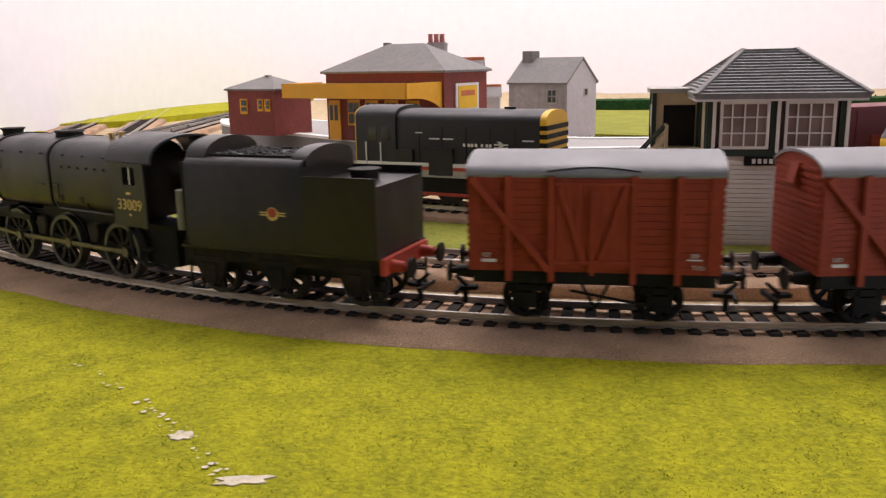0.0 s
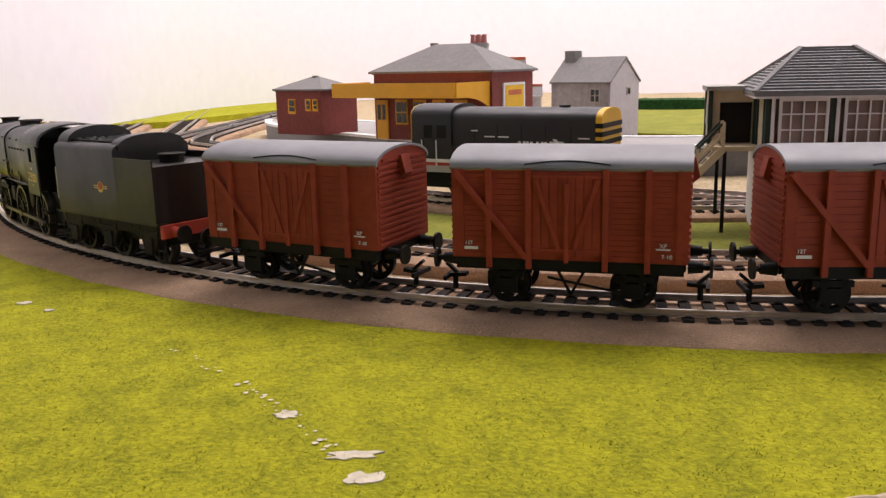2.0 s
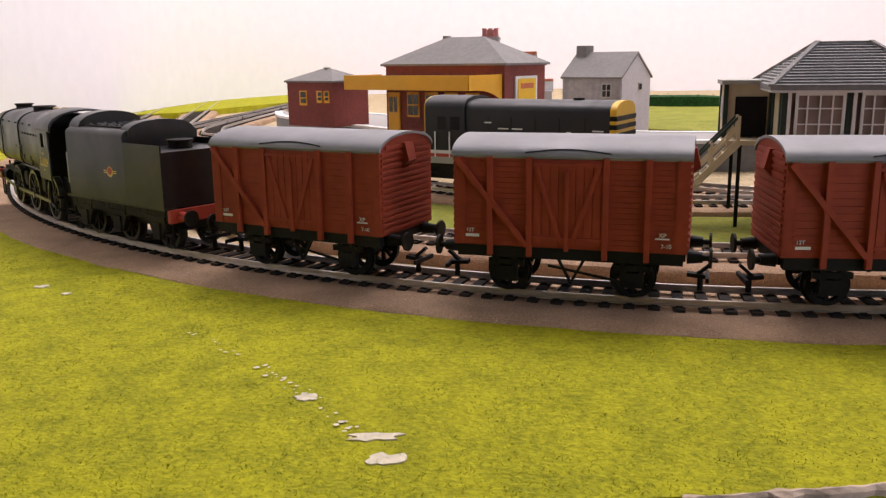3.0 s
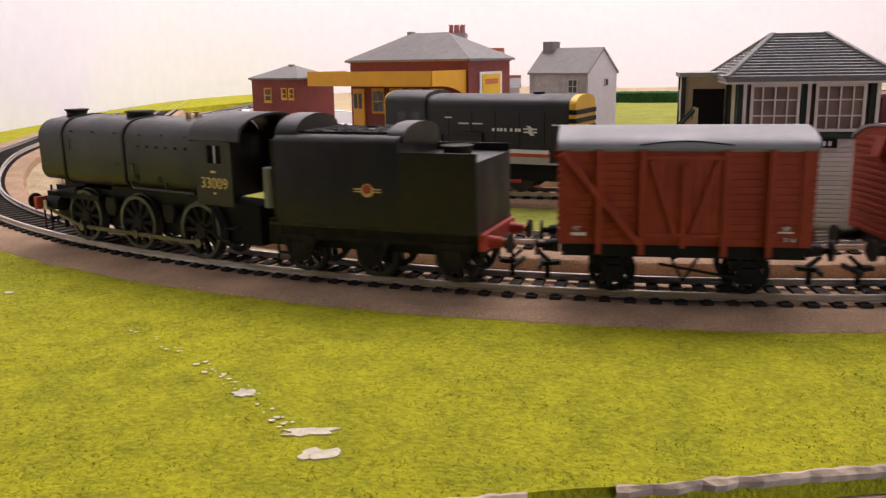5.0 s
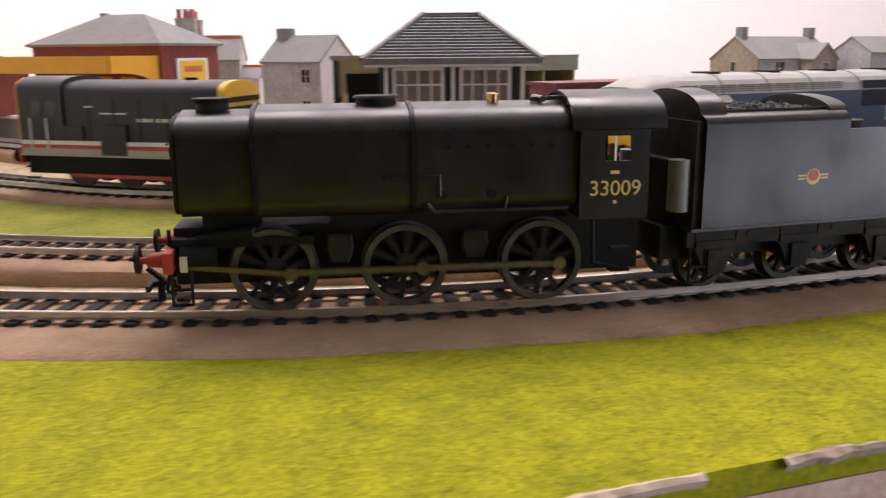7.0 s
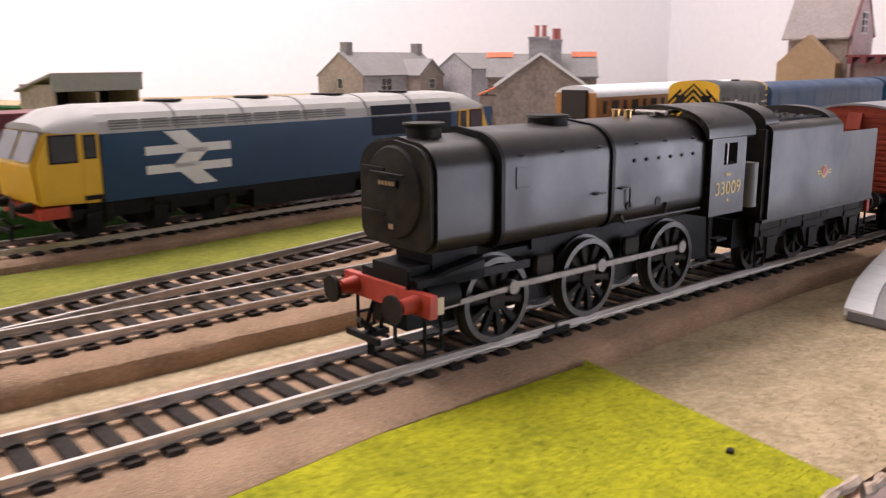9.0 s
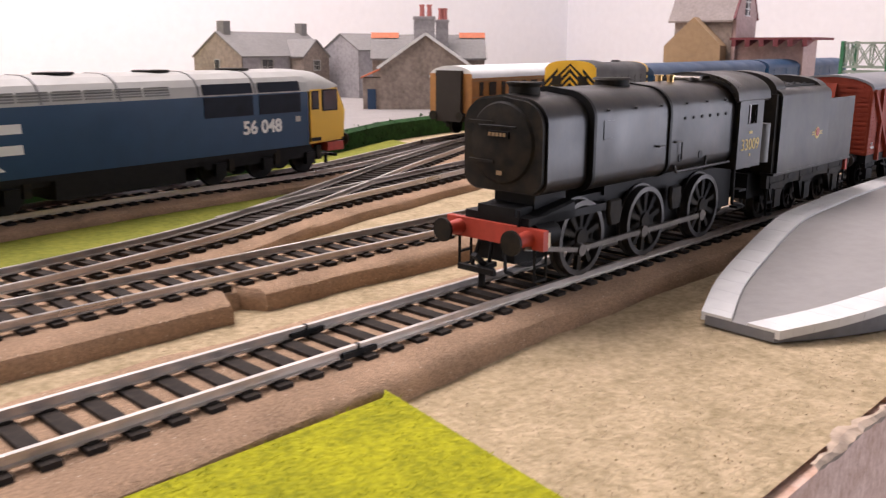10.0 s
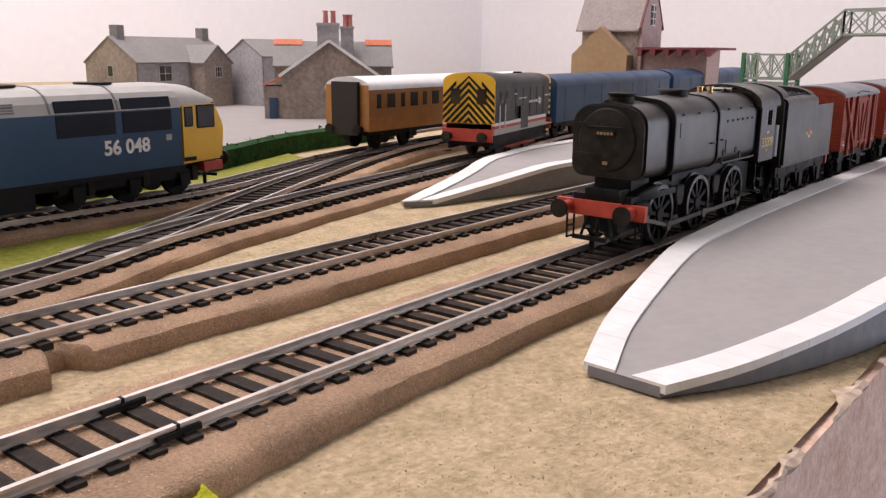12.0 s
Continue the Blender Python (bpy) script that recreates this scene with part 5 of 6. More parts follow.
        for k in range(4):
            x, z = -W - 0.016 - k * 0.0112, 0.0385 - k * 0.012
            part("baluster", B((x - 0.0007, x + 0.0007, y - 0.0006, y + 0.0006, z, z + 0.0122)), M["cream"], stair)
    for k in range(11):
        x, z = -W - 0.0175 - k * 0.0031, 0.0365 - k * 0.0033
        part("tread", B((x - 0.0017, x + 0.0014, -0.0125, -0.0030, z, z + 0.0007)), M["cream"], stair)
    return ob


signal_box(pose(0.1435, 0.3845, 0.0030, 0, 0, -10.5))


# ---- large diesel ----
def bogie(parent, x, axles, r, halfw=0.0118, mtl=None, pitch=None):
    mtl = mtl or M["black"]
    p = pitch or 0.0265
    n = len(axles)
    bg = part("bogie", B((x - p * (n - 1) / 2 - 0.008, x + p * (n - 1) / 2 + 0.008, -halfw - 0.002, -halfw + 0.0002, 0.0075, 0.0115),
                         (x - p * (n - 1) / 2 - 0.008, x + p * (n - 1) / 2 + 0.008, halfw - 0.0002, halfw + 0.002, 0.0075, 0.0115),
                         (x - 0.012, x + 0.012, -halfw, halfw, 0.0080, 0.0135)), mtl, parent)
    for a in axles:
        for s in (1, -1):
            part("axle_box", B((x + a - 0.0028, x + a + 0.0028, *sorted((s * (halfw + 0.001), s * (halfw + 0.0035))), 0.0045, 0.0100)), mtl, bg)
            part("spring", B((x + a + 0.0045, x + a + 0.0075, *sorted((s * (halfw + 0.001), s * (halfw + 0.003))), 0.0060, 0.0128)), M["smoke"], bg)
            bm = bmesh.new()
            rod(bm, (x + a, s * 0.0072, r), (x + a, s * 0.0098, r), r, 24)
            part("wheel", bm, M["black"], bg, smooth=True)
    return bg


def diesel_body(half, prof_half, lo, cant, top, n=8):
    pts = [(prof_half, lo), (prof_half, cant)]
    for i in range(1, n + 1):
        a = math.pi / 2 * i / n
        pts.append((prof_half * math.cos(a) ** 0.75, cant + (top - cant) * math.sin(a) ** 0.9))
    return pts + [(-y, z) for y, z in pts[-2::-1]]


def big_diesel(m):
    ob = thing("diesel_locomotive", "rail blue diesel locomotive with yellow cabs and a large white arrow", "locomotive", m)
    L, w, lo, cant, top = 0.0951, 0.0183, 0.0140, 0.0390, 0.0492
    part("body_side", B((-L, L, -w, w, lo, cant)), M["blue"], ob, "rail blue body side")
    pts = [(w, cant), (w - 0.0012, 0.0432), (w - 0.0035, 0.0460), (w - 0.0075, 0.0482), (0.005, top), (-0.005, top), (-w + 0.0075, 0.0482), (-w + 0.0035, 0.0460), (-w + 0.0012, 0.0432), (-w, cant)]
    bm = bmesh.new()
    prism(bm, pts, -L, L)
    roof = part("roof", bm, M["lgrey"], ob, "light grey roof")
    for s in (1, -1):
        ys = s * w
        # louvres
        for k in range(9):
            x = -L + 0.004 + k * 0.0125
            if x > 0.030:
                break
            for j in range(4):
                z = 0.0402 + j * 0.0010
                y0, y1 = sorted((s * (w - 0.0008), s * (w - 0.0002 - j * 0.0003)))
                part("louvre", B((x, x + 0.0112, y0, y1, z, z + 0.0006)), M["mgrey"], roof)
        for x0, x1 in ((0.036, 0.062), (0.0655, 0.090)):
            bm = bmesh.new()
            prism(bm, [(s * (w - 0.0001), cant + 0.0006), (s * (w - 0.0001) + s * 0.0004, cant + 0.0006), (s * (w - 0.0013) + s * 0.0004, 0.0440), (s * (w - 0.0013), 0.0440)], x0, x1)
            part("roof_grille", bm, M["grille"], roof, "dark grille")
            part("side_grille", B((x0, x1, *sorted((ys, ys + s * 0.0003)), 0.0300, 0.0385)), M["grille"], ob, "dark grille panel")
        text("running_number", "56 048", 0.0080, pose(s * -0.0670 if s > 0 else 0.0670, ys, 0.0243) @ (SIDE if s > 0 else pose(0, 0, 0, 90, 0, 0)), M["white"], ob, depth=0.0003, label="white running number", bold=0.00022)
        arrows(ob, 0.0370, 0.0215, ys, 0.0597 if s > 0 else -0.0597, 0.0278, M["white"], s)
        part("data_panel", B((0.0868, 0.0898, *sorted((ys, ys + s * 0.0002)), 0.0255, 0.0280)), M["lgrey"], ob)
        part("solebar", B((-L + 0.02, L - 0.02, *sorted((s * (w - 0.003), s * (w - 0.0008))), 0.0118, lo)), M["black"], ob)
    for x in (-0.0640, -0.0330, -0.0020, 0.0340, 0.0638):
        bm = bmesh.new()
        prism(bm, [(y * 1.008, z + 0.0003) for y, z in pts], x - 0.0004, x + 0.0004)
        part("roof_rib", bm, M["mgrey"], roof)
    for k in range(4):
        x = -0.06 + k * 0.042
        bm = bmesh.new()
        rod(bm, (x, 0, top - 0.0003), (x, 0, top + 0.0008), 0.0075, 20)
        part("roof_fan", bm, M["smoke"], roof)
    for e in (1, -1):
        # cab: sides, sloped nose, roof
        bm = bmesh.new()
        prof = [(e * L, lo), (e * 0.1190, lo + 0.001), (e * 0.1205, 0.0290), (e * 0.1150, cant + 0.0020), (e * L, cant + 0.0020)]
        prism(bm, prof, -w, w, "y")
        bevel(bm, 0.0012, 2, 40)
        cab = part("cab", bm, M["yellow"], ob, "yellow cab")
        bm = bmesh.new()
        a = [(e * L, y, z) for y, z in pts]
        b = [(e * 0.1150, y * 0.98, cant + 0.0018 + (z - cant) * 0.25) for y, z in pts]
        mid = [(e * 0.1065, y, cant + 0.0004 + (z - cant) * 0.85) for y, z in pts]
        rings = [[bm.verts.new(p) for p in r] for r in (a, mid, b)]
        for r, q in zip(rings, rings[1:]):
            for i in range(len(pts) - 1):
                bm.faces.new((r[i], r[i + 1], q[i + 1], q[i]))
            bm.faces.new((r[-1], r[0], q[0], q[-1]))
        bm.faces.new(rings[0])
        bm.faces.new(rings[-1][::-1])
        part("cab_roof", bm, M["lgrey"], ob, smooth=True)
        for s in (1, -1):
            ys = s * w
            for x0, x1, z0, z1, mtl in ((0.1045, 0.1135, 0.0300, 0.0390, "cabglass"), (0.0975, 0.1012, 0.0310, 0.0385, "cabglass")):
                xa, xb = sorted((e * x0, e * x1))
                wn = part("side_window", B((xa - 0.0006, xb + 0.0006, *sorted((ys, ys + s * 0.0003)), z0 - 0.0006, z1 + 0.0006)), M["black"], cab)
                part("pane", B((xa, xb, *sorted((ys + s * 0.0003, ys + s * 0.0005)), z0, z1)), M[mtl], wn)
            xa, xb = sorted((e * 0.0960, e * 0.1025))
            part("cab_door", B((xa, xb, *sorted((ys, ys + s * 0.0002)), 0.0170, 0.0392)), M["yellow"], cab)
            part("door_step", B((xa, xb, *sorted((ys, ys + s * 0.0004)), 0.0155, 0.0172)), M["black"], cab)
            # windscreen
            bm = bmesh.new()
            prism(bm, [(e * 0.1198, 0.0305), (e * 0.1206, 0.0305), (e * 0.1158, 0.0405), (e * 0.1150, 0.0405)], *sorted((s * 0.0012, s * 0.0165)), "y")
            part("windscreen", bm, M["cabglass"], cab, "pale cab windscreen")
            buffer(ob, e * 0.1190, s * 0.0113, 0.0140, e, M["black"], 0.007)
        part("valance", B((*sorted((e * 0.108, e * 0.1188)), -w + 0.001, w - 0.001, 0.0098, lo)), M["red"], ob, "red buffer valance")
        coupling(ob, e * 0.119, e)
    part("underframe", B((-0.1, 0.1, -0.014, 0.014, 0.0095, lo)), M["black"], ob)
    part("fuel_tank", B((-0.030, 0.026, -0.0165, 0.0165, 0.0040, 0.0118)), M["black"], ob)
    bogie(ob, -0.072, (-0.0265, 0, 0.0265), 0.0075)
    bogie(ob, 0.072, (-0.0265, 0, 0.0265), 0.0075)
    return ob


big_diesel(pose(0.3508, 0.4647, RAIL, 0, 0, 14.14))


# ---- shunters: cab at -x, bonnet towards +x ----
def shunter(m, label):
    ob = thing("diesel_shunter", label, "locomotive", m, group="diesel shunters")
    w = 0.0168
    hood = diesel_body(0, w * 0.93, 0.0215, 0.0440, 0.0496)
    bm = bmesh.new()
    prism(bm, hood, -0.0290, 0.0520)
    body = part("bonnet", bm, M["dgrey"], ob, "dark grey bonnet", smooth=True)
    cabp = diesel_body(0, w, 0.0215, 0.0455, 0.0514)
    bm = bmesh.new()
    prism(bm, cabp, -0.0530, -0.0285)
    cab = part("cab", bm, M["dgrey"], ob, "dark grey cab", smooth=True)
    part("footplate", B((-0.0540, 0.0560, -w - 0.0004, w + 0.0004, 0.0150, 0.0158)), M["lgrey"], ob)
    for s in (1, -1):
        for x0, x1, t in ((-0.0529, -0.0090, 0.0), (0.0052, 0.0420, 0.0)):
            ya = s * (w - 0.0002)
            part("lower_stripe", B((x0, x1, *sorted((ya - s * 0.002, ya + s * 0.0006)), 0.0158, 0.0186)), M["lgrey"], ob)
            part("red_stripe", B((x0, x1, *sorted((ya - s * 0.002, ya + s * 0.0006)), 0.0186, 0.0204)), M["red"], ob)
            part("white_stripe", B((x0, x1, *sorted((ya - s * 0.002, ya + s * 0.0006)), 0.0204, 0.0222)), M["white"], ob)
        part("battery_box", B((-0.0284, -0.0185, *sorted((s * 0.0120, s * w)), 0.0223, 0.0290)), M["dgrey"], ob)
        for k in range(5):
            part("bonnet_seam", B((-0.0150 + k * 0.0135, -0.0147 + k * 0.0135, *sorted((s * w * 0.92, s * (w * 0.93 + 0.0002))), 0.0222, 0.0410)), M["black"], body)
        part("box_panel", B((-0.0088, 0.0050, *sorted((s * 0.0120, s * (w + 0.0003))), 0.0160, 0.0300)), M["dgrey"], ob)
        for x in (-0.0465, -0.0375):
            bm = bmesh.new()
            rod(bm, (x, s * (w + 0.0007), 0.0185), (x, s * (w + 0.0007), 0.0325), 0.0004, 6)
            part("handrail", bm, M["white"], cab)
        for x0, x1 in ((-0.0452, -0.0402), (-0.0372, -0.0316)):
            part("cab_window", B((x0, x1, *sorted((s * (w - 0.001), s * (w + 0.0002))), 0.0335, 0.0405)), M["glass"], cab)
        bm = bmesh.new()
        rod(bm, (-0.002, s * w * 0.88, 0.0418), (0.040, s * w * 0.88, 0.0418), 0.0004, 6)
        part("bonnet_rail", bm, M["white"], body)
        for x0, x1, z in ((-0.0170, -0.0130, 0.0375), (-0.0090, -0.0030, 0.0345), (-0.0010, 0.0050, 0.0345), (0.043, 0.049, 0.0345)):
            part("label_bar", B((x0, x1, *sorted((s * w * 0.92, s * (w * 0.93 + 0.0003))), z, z + 0.0007)), M["white"], body)
        for i, x in enumerate((0.0105, 0.0132, 0.0150, 0.0172, 0.0205, 0.0232, 0.0250)):
            xx = x if s < 0 else 0.036 - x
            part("letter_bar", B((xx, xx + 0.0013, *sorted((s * w * 0.92, s * (w * 0.93 + 0.0003))), 0.0312, 0.0328)), M["white"], body)
        arrows(body, 0.0075, 0.0048, s * (w * 0.93), 0.0315 if s < 0 else -0.001, 0.0318, M["white"], s)
        for x in (0.004, 0.044):
            part("lifting_eye", B((x, x + 0.002, *sorted((s * w * 0.80, s * w * 0.90)), 0.0415, 0.0440)), M["lgrey"], body)
        # frames, wheels, rods
        part("frame", B((-0.0530, 0.0545, *sorted((s * 0.0120, s * 0.0135)), 0.0062, 0.0150)), M["black"], ob)
        for x in (-0.026, 0.0, 0.024):
            bm = bmesh.new()
            rod(bm, (x, s * 0.0072, 0.0090), (x, s * 0.0098, 0.0090), 0.0090, 28)
            part("wheel", bm, M["dullsteel"], ob, smooth=True)
        part("coupling_rod", B((-0.028, 0.026, *sorted((s * 0.0140, s * 0.0150)), 0.0050, 0.0066)), M["red"], ob, "red coupling rod")
        for x in (-0.0560, 0.0575):
            buffer(ob, x - math.copysign(0.002, x), s * 0.0113, 0.0140, int(math.copysign(1, x)), M["black"], 0.007)
        for x in (-0.050, 0.050):
            part("footstep", B((x - 0.003, x + 0.003, *sorted((s * 0.0135, s * 0.0160)), 0.0040, 0.0046), (x - 0.003, x + 0.003, *sorted((s * 0.0135, s * 0.0160)), 0.0090, 0.0096)), M["black"], ob)
    part("underframe", B((-0.052, 0.054, -0.0118, 0.0118, 0.0080, 0.0150)), M["black"], ob)
    for e in (-1, 1):
        x = -0.0545 if e < 0 else 0.0555
        part("buffer_beam", B((*sorted((x, x + e * 0.0012)), -w + 0.0005, w - 0.0005, 0.0110, 0.0185)), M["red"], ob, "red buffer beam")
    # striped ends: a yellow plate with black chevrons
    bm = bmesh.new()
    prism(bm, cabp, -0.0535, -0.0530)
    end = part("end_panel", bm, M["yellow"], ob, "yellow end panel with black chevrons")
    for k in range(9):
        for s in (1, -1):
            z0 = 0.0190 + k * 0.0042
            bm = bmesh.new()
            q = [(0.0, z0), (0.0, z0 + 0.0022), (s * w * 0.99, z0 - 0.0145), (s * w * 0.99, z0 - 0.0167)]
            # keep the stripe on the plate
            q2 = []
            for i in range(4):
                q2.append(q[i])
            lim_lo = 0.0218
            def clip(poly, keep, cut):
                out = []
                for i in range(len(poly)):
                    a, b = poly[i - 1], poly[i]
                    if keep(a) != keep(b):
                        out.append(cut(a, b))
                    if keep(b):
                        out.append(b)
                return out
            def at_z(zz):
                return lambda a, b: (a[0] + (b[0] - a[0]) * (zz - a[1]) / (b[1] - a[1]), zz)
            q2 = clip(q2, lambda p: p[1] > lim_lo, at_z(lim_lo))
            if len(q2) > 2:
                q2 = clip(q2, lambda p: p[1] < 0.0500 - 0.0052 * (abs(p[0]) / w) ** 2.2, lambda a, b: tuple(a[i] + (b[i] - a[i]) * 0.5 for i in (0, 1)))
            if len(q2) > 2:
                prism(bm, q2, -0.0538, -0.0535)
                part("chevron", bm, M["black"], end)
            else:
                bm.free()
    for y in (-0.0085, 0.0085):
        part("end_window", B((-0.0541, -0.0538, y - 0.0030, y + 0.0030, 0.0330, 0.0420)), M["glass"], end)
    bm = bmesh.new()
    prism(bm, hood, 0.0520, 0.0553)
    nose = part("radiator_end", bm, M["yellow"], ob, "yellow bonnet end with black bars")
    for k in range(5):
        part("black_bar", B((0.0520, 0.0558, -w * 0.937, w * 0.937, 0.0232 + k * 0.0042, 0.0256 + k * 0.0042)), M["black"], nose)
    bm = bmesh.new()
    rod(bm, (0.030, 0, 0.0490), (0.030, 0, 0.0506), 0.003, 14)
    part("exhaust", bm, M["black"], body)
    return ob


shunter(pose(0.0072, 0.4545, RAIL + rise(0.0072, 0.4545), 0, 0, -27), "dark grey diesel shunter with red and white stripes")
shunter(pose(0.688, 0.505, RAIL, 0, 0, 22), "dark grey diesel shunter showing its black and yellow chevron end")


# ---- coaches ----
def coach(m, length, mtl, roofm, label, teak=False):
    ob = thing("coach", label, "railway coach", m)
    h, w = length / 2, 0.0180
    part("body", B((-h, h, -w, w, 0.0125, 0.0395)), mtl, ob)
    arc = [((w + 0.0005) * math.cos(math.pi * i / 16), 0.0390 + 0.0082 * math.sin(math.pi * i / 16) ** 0.85) for i in range(17)]
    bm = bmesh.new()
    prism(bm, arc, -h - 0.0005, h + 0.0005)
    part("roof", bm, roofm, ob, smooth=True)
    part("underframe", B((-h + 0.003, h - 0.003, -0.0145, 0.0145, 0.0095, 0.0125)), M["black"], ob)
    part("gangway", B((-h - 0.0035, -h, -0.0105, 0.0105, 0.0100, 0.0440)), M["teakdark"] if teak else M["black"], ob, "dark gangway connection")
    part("gangway", B((h, h + 0.0035, -0.0105, 0.0105, 0.0100, 0.0440)), M["teakdark"] if teak else M["black"], ob, "dark gangway connection")
    for s in (1, -1):
        if teak:
            n = 17
            for i in range(n):
                x = -h + 0.010 + i * (length - 0.02) / (n - 1)
                wide = 0.0042 if i % 2 else 0.0022
                part("window", B((x - wide, x + wide, *sorted((s * w, s * (w + 0.0003))), 0.0272, 0.0362)), M["teakdark"], ob)
            for z in (0.0262, 0.0372, 0.0205):
                part("beading", B((-h, h, *sorted((s * w, s * (w + 0.0004))), z, z + 0.0005)), M["tan"], ob)
        else:
            for i in range(7):
                x = -h + 0.022 + i * (length - 0.044) / 6
                part("door", B((x - 0.0075, x + 0.0075, *sorted((s * w, s * (w + 0.0002))), 0.0135, 0.0385)), mtl, ob)
    if teak:
        for y in (-0.0135, 0.0135):
            part("end_panel", B((-h - 0.0006, -h, y - 0.0042, y + 0.0042, 0.0130, 0.0420)), mtl, ob)
    for x in (-h + 0.034, h - 0.034):
        bogie(ob, x, (-0.0168, 0.0168), 0.0065, pitch=0.0336)
    for e in (1, -1):
        for y in (-0.0113, 0.0113):
            buffer(ob, e * h, y, 0.0140, e, M["black"], 0.006)
    return ob


coach(pose(0.727, 0.6005, RAIL, 0, 0, 14.5), 0.235, M["teak"], M["white"], "varnished teak coach with a white roof", True)
coach(pose(0.893, 0.577, RAIL, 0, 0, 14), 0.255, M["blue"], M["bluedark"], "plain rail blue parcels coach")
coach(pose(1.155, 0.637, RAIL, 0, 0, 11.5), 0.255, M["blue"], M["bluedark"], "plain rail blue parcels coach")


# ---- station building on the curved platform ----
def station(m):
    ob = thing("station_building", "red brick station building with a yellow canopy and grey hipped roof", "station", m)
    L, D, z0, e, top = 0.1075, 0.060, 0.0, 0.0505, 0.0712
    part("wall", B((-L, 0, 0, D, z0, e)), M["brick"], ob, "red brick walls")
    bm = bmesh.new()
    hip_roof(bm, -L - 0.003, 0.003, -0.003, D + 0.003, e + 0.001, top, -L + 0.038, -0.036, 0.0016)
    roof = part("roof", bm, M["slate"], ob, "grey slate hipped roof")
    part("roof_vent", B((-0.074, -0.069, 0.030, 0.034, top - 0.0035, top + 0.0012)), M["slate"], roof)
    # canopy with deep fascia
    c0, c1, out = -L - 0.004, -0.003, -0.043
    can = part("canopy", B((c0, c1, out, -0.0005, 0.0415, 0.0428)), M["canopyyellow"], ob, "bright yellow awning")
    part("fascia", B((c0, c1, out - 0.001, out, 0.0335, 0.0438)), M["canopyyellow"], can)
    part("fascia", B((c0 - 0.001, c0, out - 0.001, 0, 0.0335, 0.0438)), M["canopyyellow"], can)
    bm = bmesh.new()
    arc = [(out + (0 - out) * i / 10, 0.0335 - 0.0085 * (i / 10) ** 3) for i in range(11)]
    prism(bm, [(out, 0.0438)] + arc + [(0.0, 0.0438)], c1, c1 + 0.001)
    part("bracket", bm, M["canopyyellow"], can)
    # door and windows on the platform side
    dr = part("door", B((-0.1050, -0.0940, -0.0012, 0, 0.0, 0.0300)), M["canopyyellow"], ob, "yellow door with two panes")
    for x in (-0.1024, -0.0978):
        part("pane", B((x - 0.0014, x + 0.0014, -0.0016, -0.0012, 0.0150, 0.0265)), M["glass"], dr)
    for x in (-0.081, -0.064, -0.046, -0.027):
        w = part("window", B((x - 0.0058, x + 0.0058, -0.0008, 0, 0.0115, 0.0305)), M["canopyyellow"], ob, "yellow framed window")
        for xx, z in ((x - 0.0026, 0.0130), (x + 0.0026, 0.0130), (x - 0.0026, 0.0212), (x + 0.0026, 0.0212)):
            part("pane", B((xx - 0.0021, xx + 0.0021, -0.0012, -0.0008, z, z + 0.0072)), M["glass"], w)
    # poster on the end wall
    ps_ = part("poster", B((0, 0.0012, 0.0140, 0.0460, 0.0225, 0.0420)), M["white"], ob, "white framed yellow poster")
    part("poster_print", B((0.0012, 0.0016, 0.0168, 0.0432, 0.0240, 0.0402)), M["yellow"], ps_)
    part("poster_bar", B((0.0016, 0.0018, 0.0205, 0.0395, 0.0330, 0.0368)), M["orange"], ps_)
    part("corner_trim", B((-L - 0.001, 0.001, -0.001, D + 0.001, e - 0.0012, e - 0.0002)), M["maroon"], ob)
    return ob


station(pose(0.0005, 0.6090, ps, 0, 0, -32.6))


def hut(m):
    ob = thing("platform_hut", "small red brick platform hut with yellow windows", "hut", m)
    L, D, e, top = 0.0530, 0.045, 0.0375, 0.0480
    part("wall", B((-L, 0, 0, D, 0, e)), M["brick"], ob)
    bm = bmesh.new()
    hip_roof(bm, -L - 0.002, 0.002, -0.002, D + 0.002, e + 0.0008, top, -L * 0.60, -L * 0.40, 0.0014)
    part("roof", bm, M["slate"], ob, "grey slate roof")
    part("roof_vent", B((-L * 0.54, -L * 0.46, D / 2 - 0.002, D / 2 + 0.002, top - 0.002, top + 0.0010)), M["mgrey"], ob)
    for x, ww, z0, z1 in ((-0.0340, 0.0042, 0.0175, 0.0300), (-0.0150, 0.0030, 0.0200, 0.0300), (-0.0070, 0.0030, 0.0200, 0.0300)):
        w = part("window", B((x - ww, x + ww, -0.0009, 0, z0, z1)), M["canopyyellow"], ob, "yellow framed window")
        zm = (z0 + z1) / 2
        part("pane", B((x - ww + 0.0016, x + ww - 0.0008, -0.0013, -0.0009, z0 + 0.0022, zm - 0.0004)), M["glass"], w)
        part("pane", B((x - ww + 0.0016, x + ww - 0.0008, -0.0013, -0.0009, zm + 0.0006, z1 - 0.0010)), M["glass"], w)
    part("cornice", B((-L - 0.0008, 0.0008, -0.0008, D + 0.0008, e - 0.0012, e - 0.0004)), M["maroon"], ob)
    return ob


hut(pose(-0.139, 0.707, ps, 0, 0, -33))


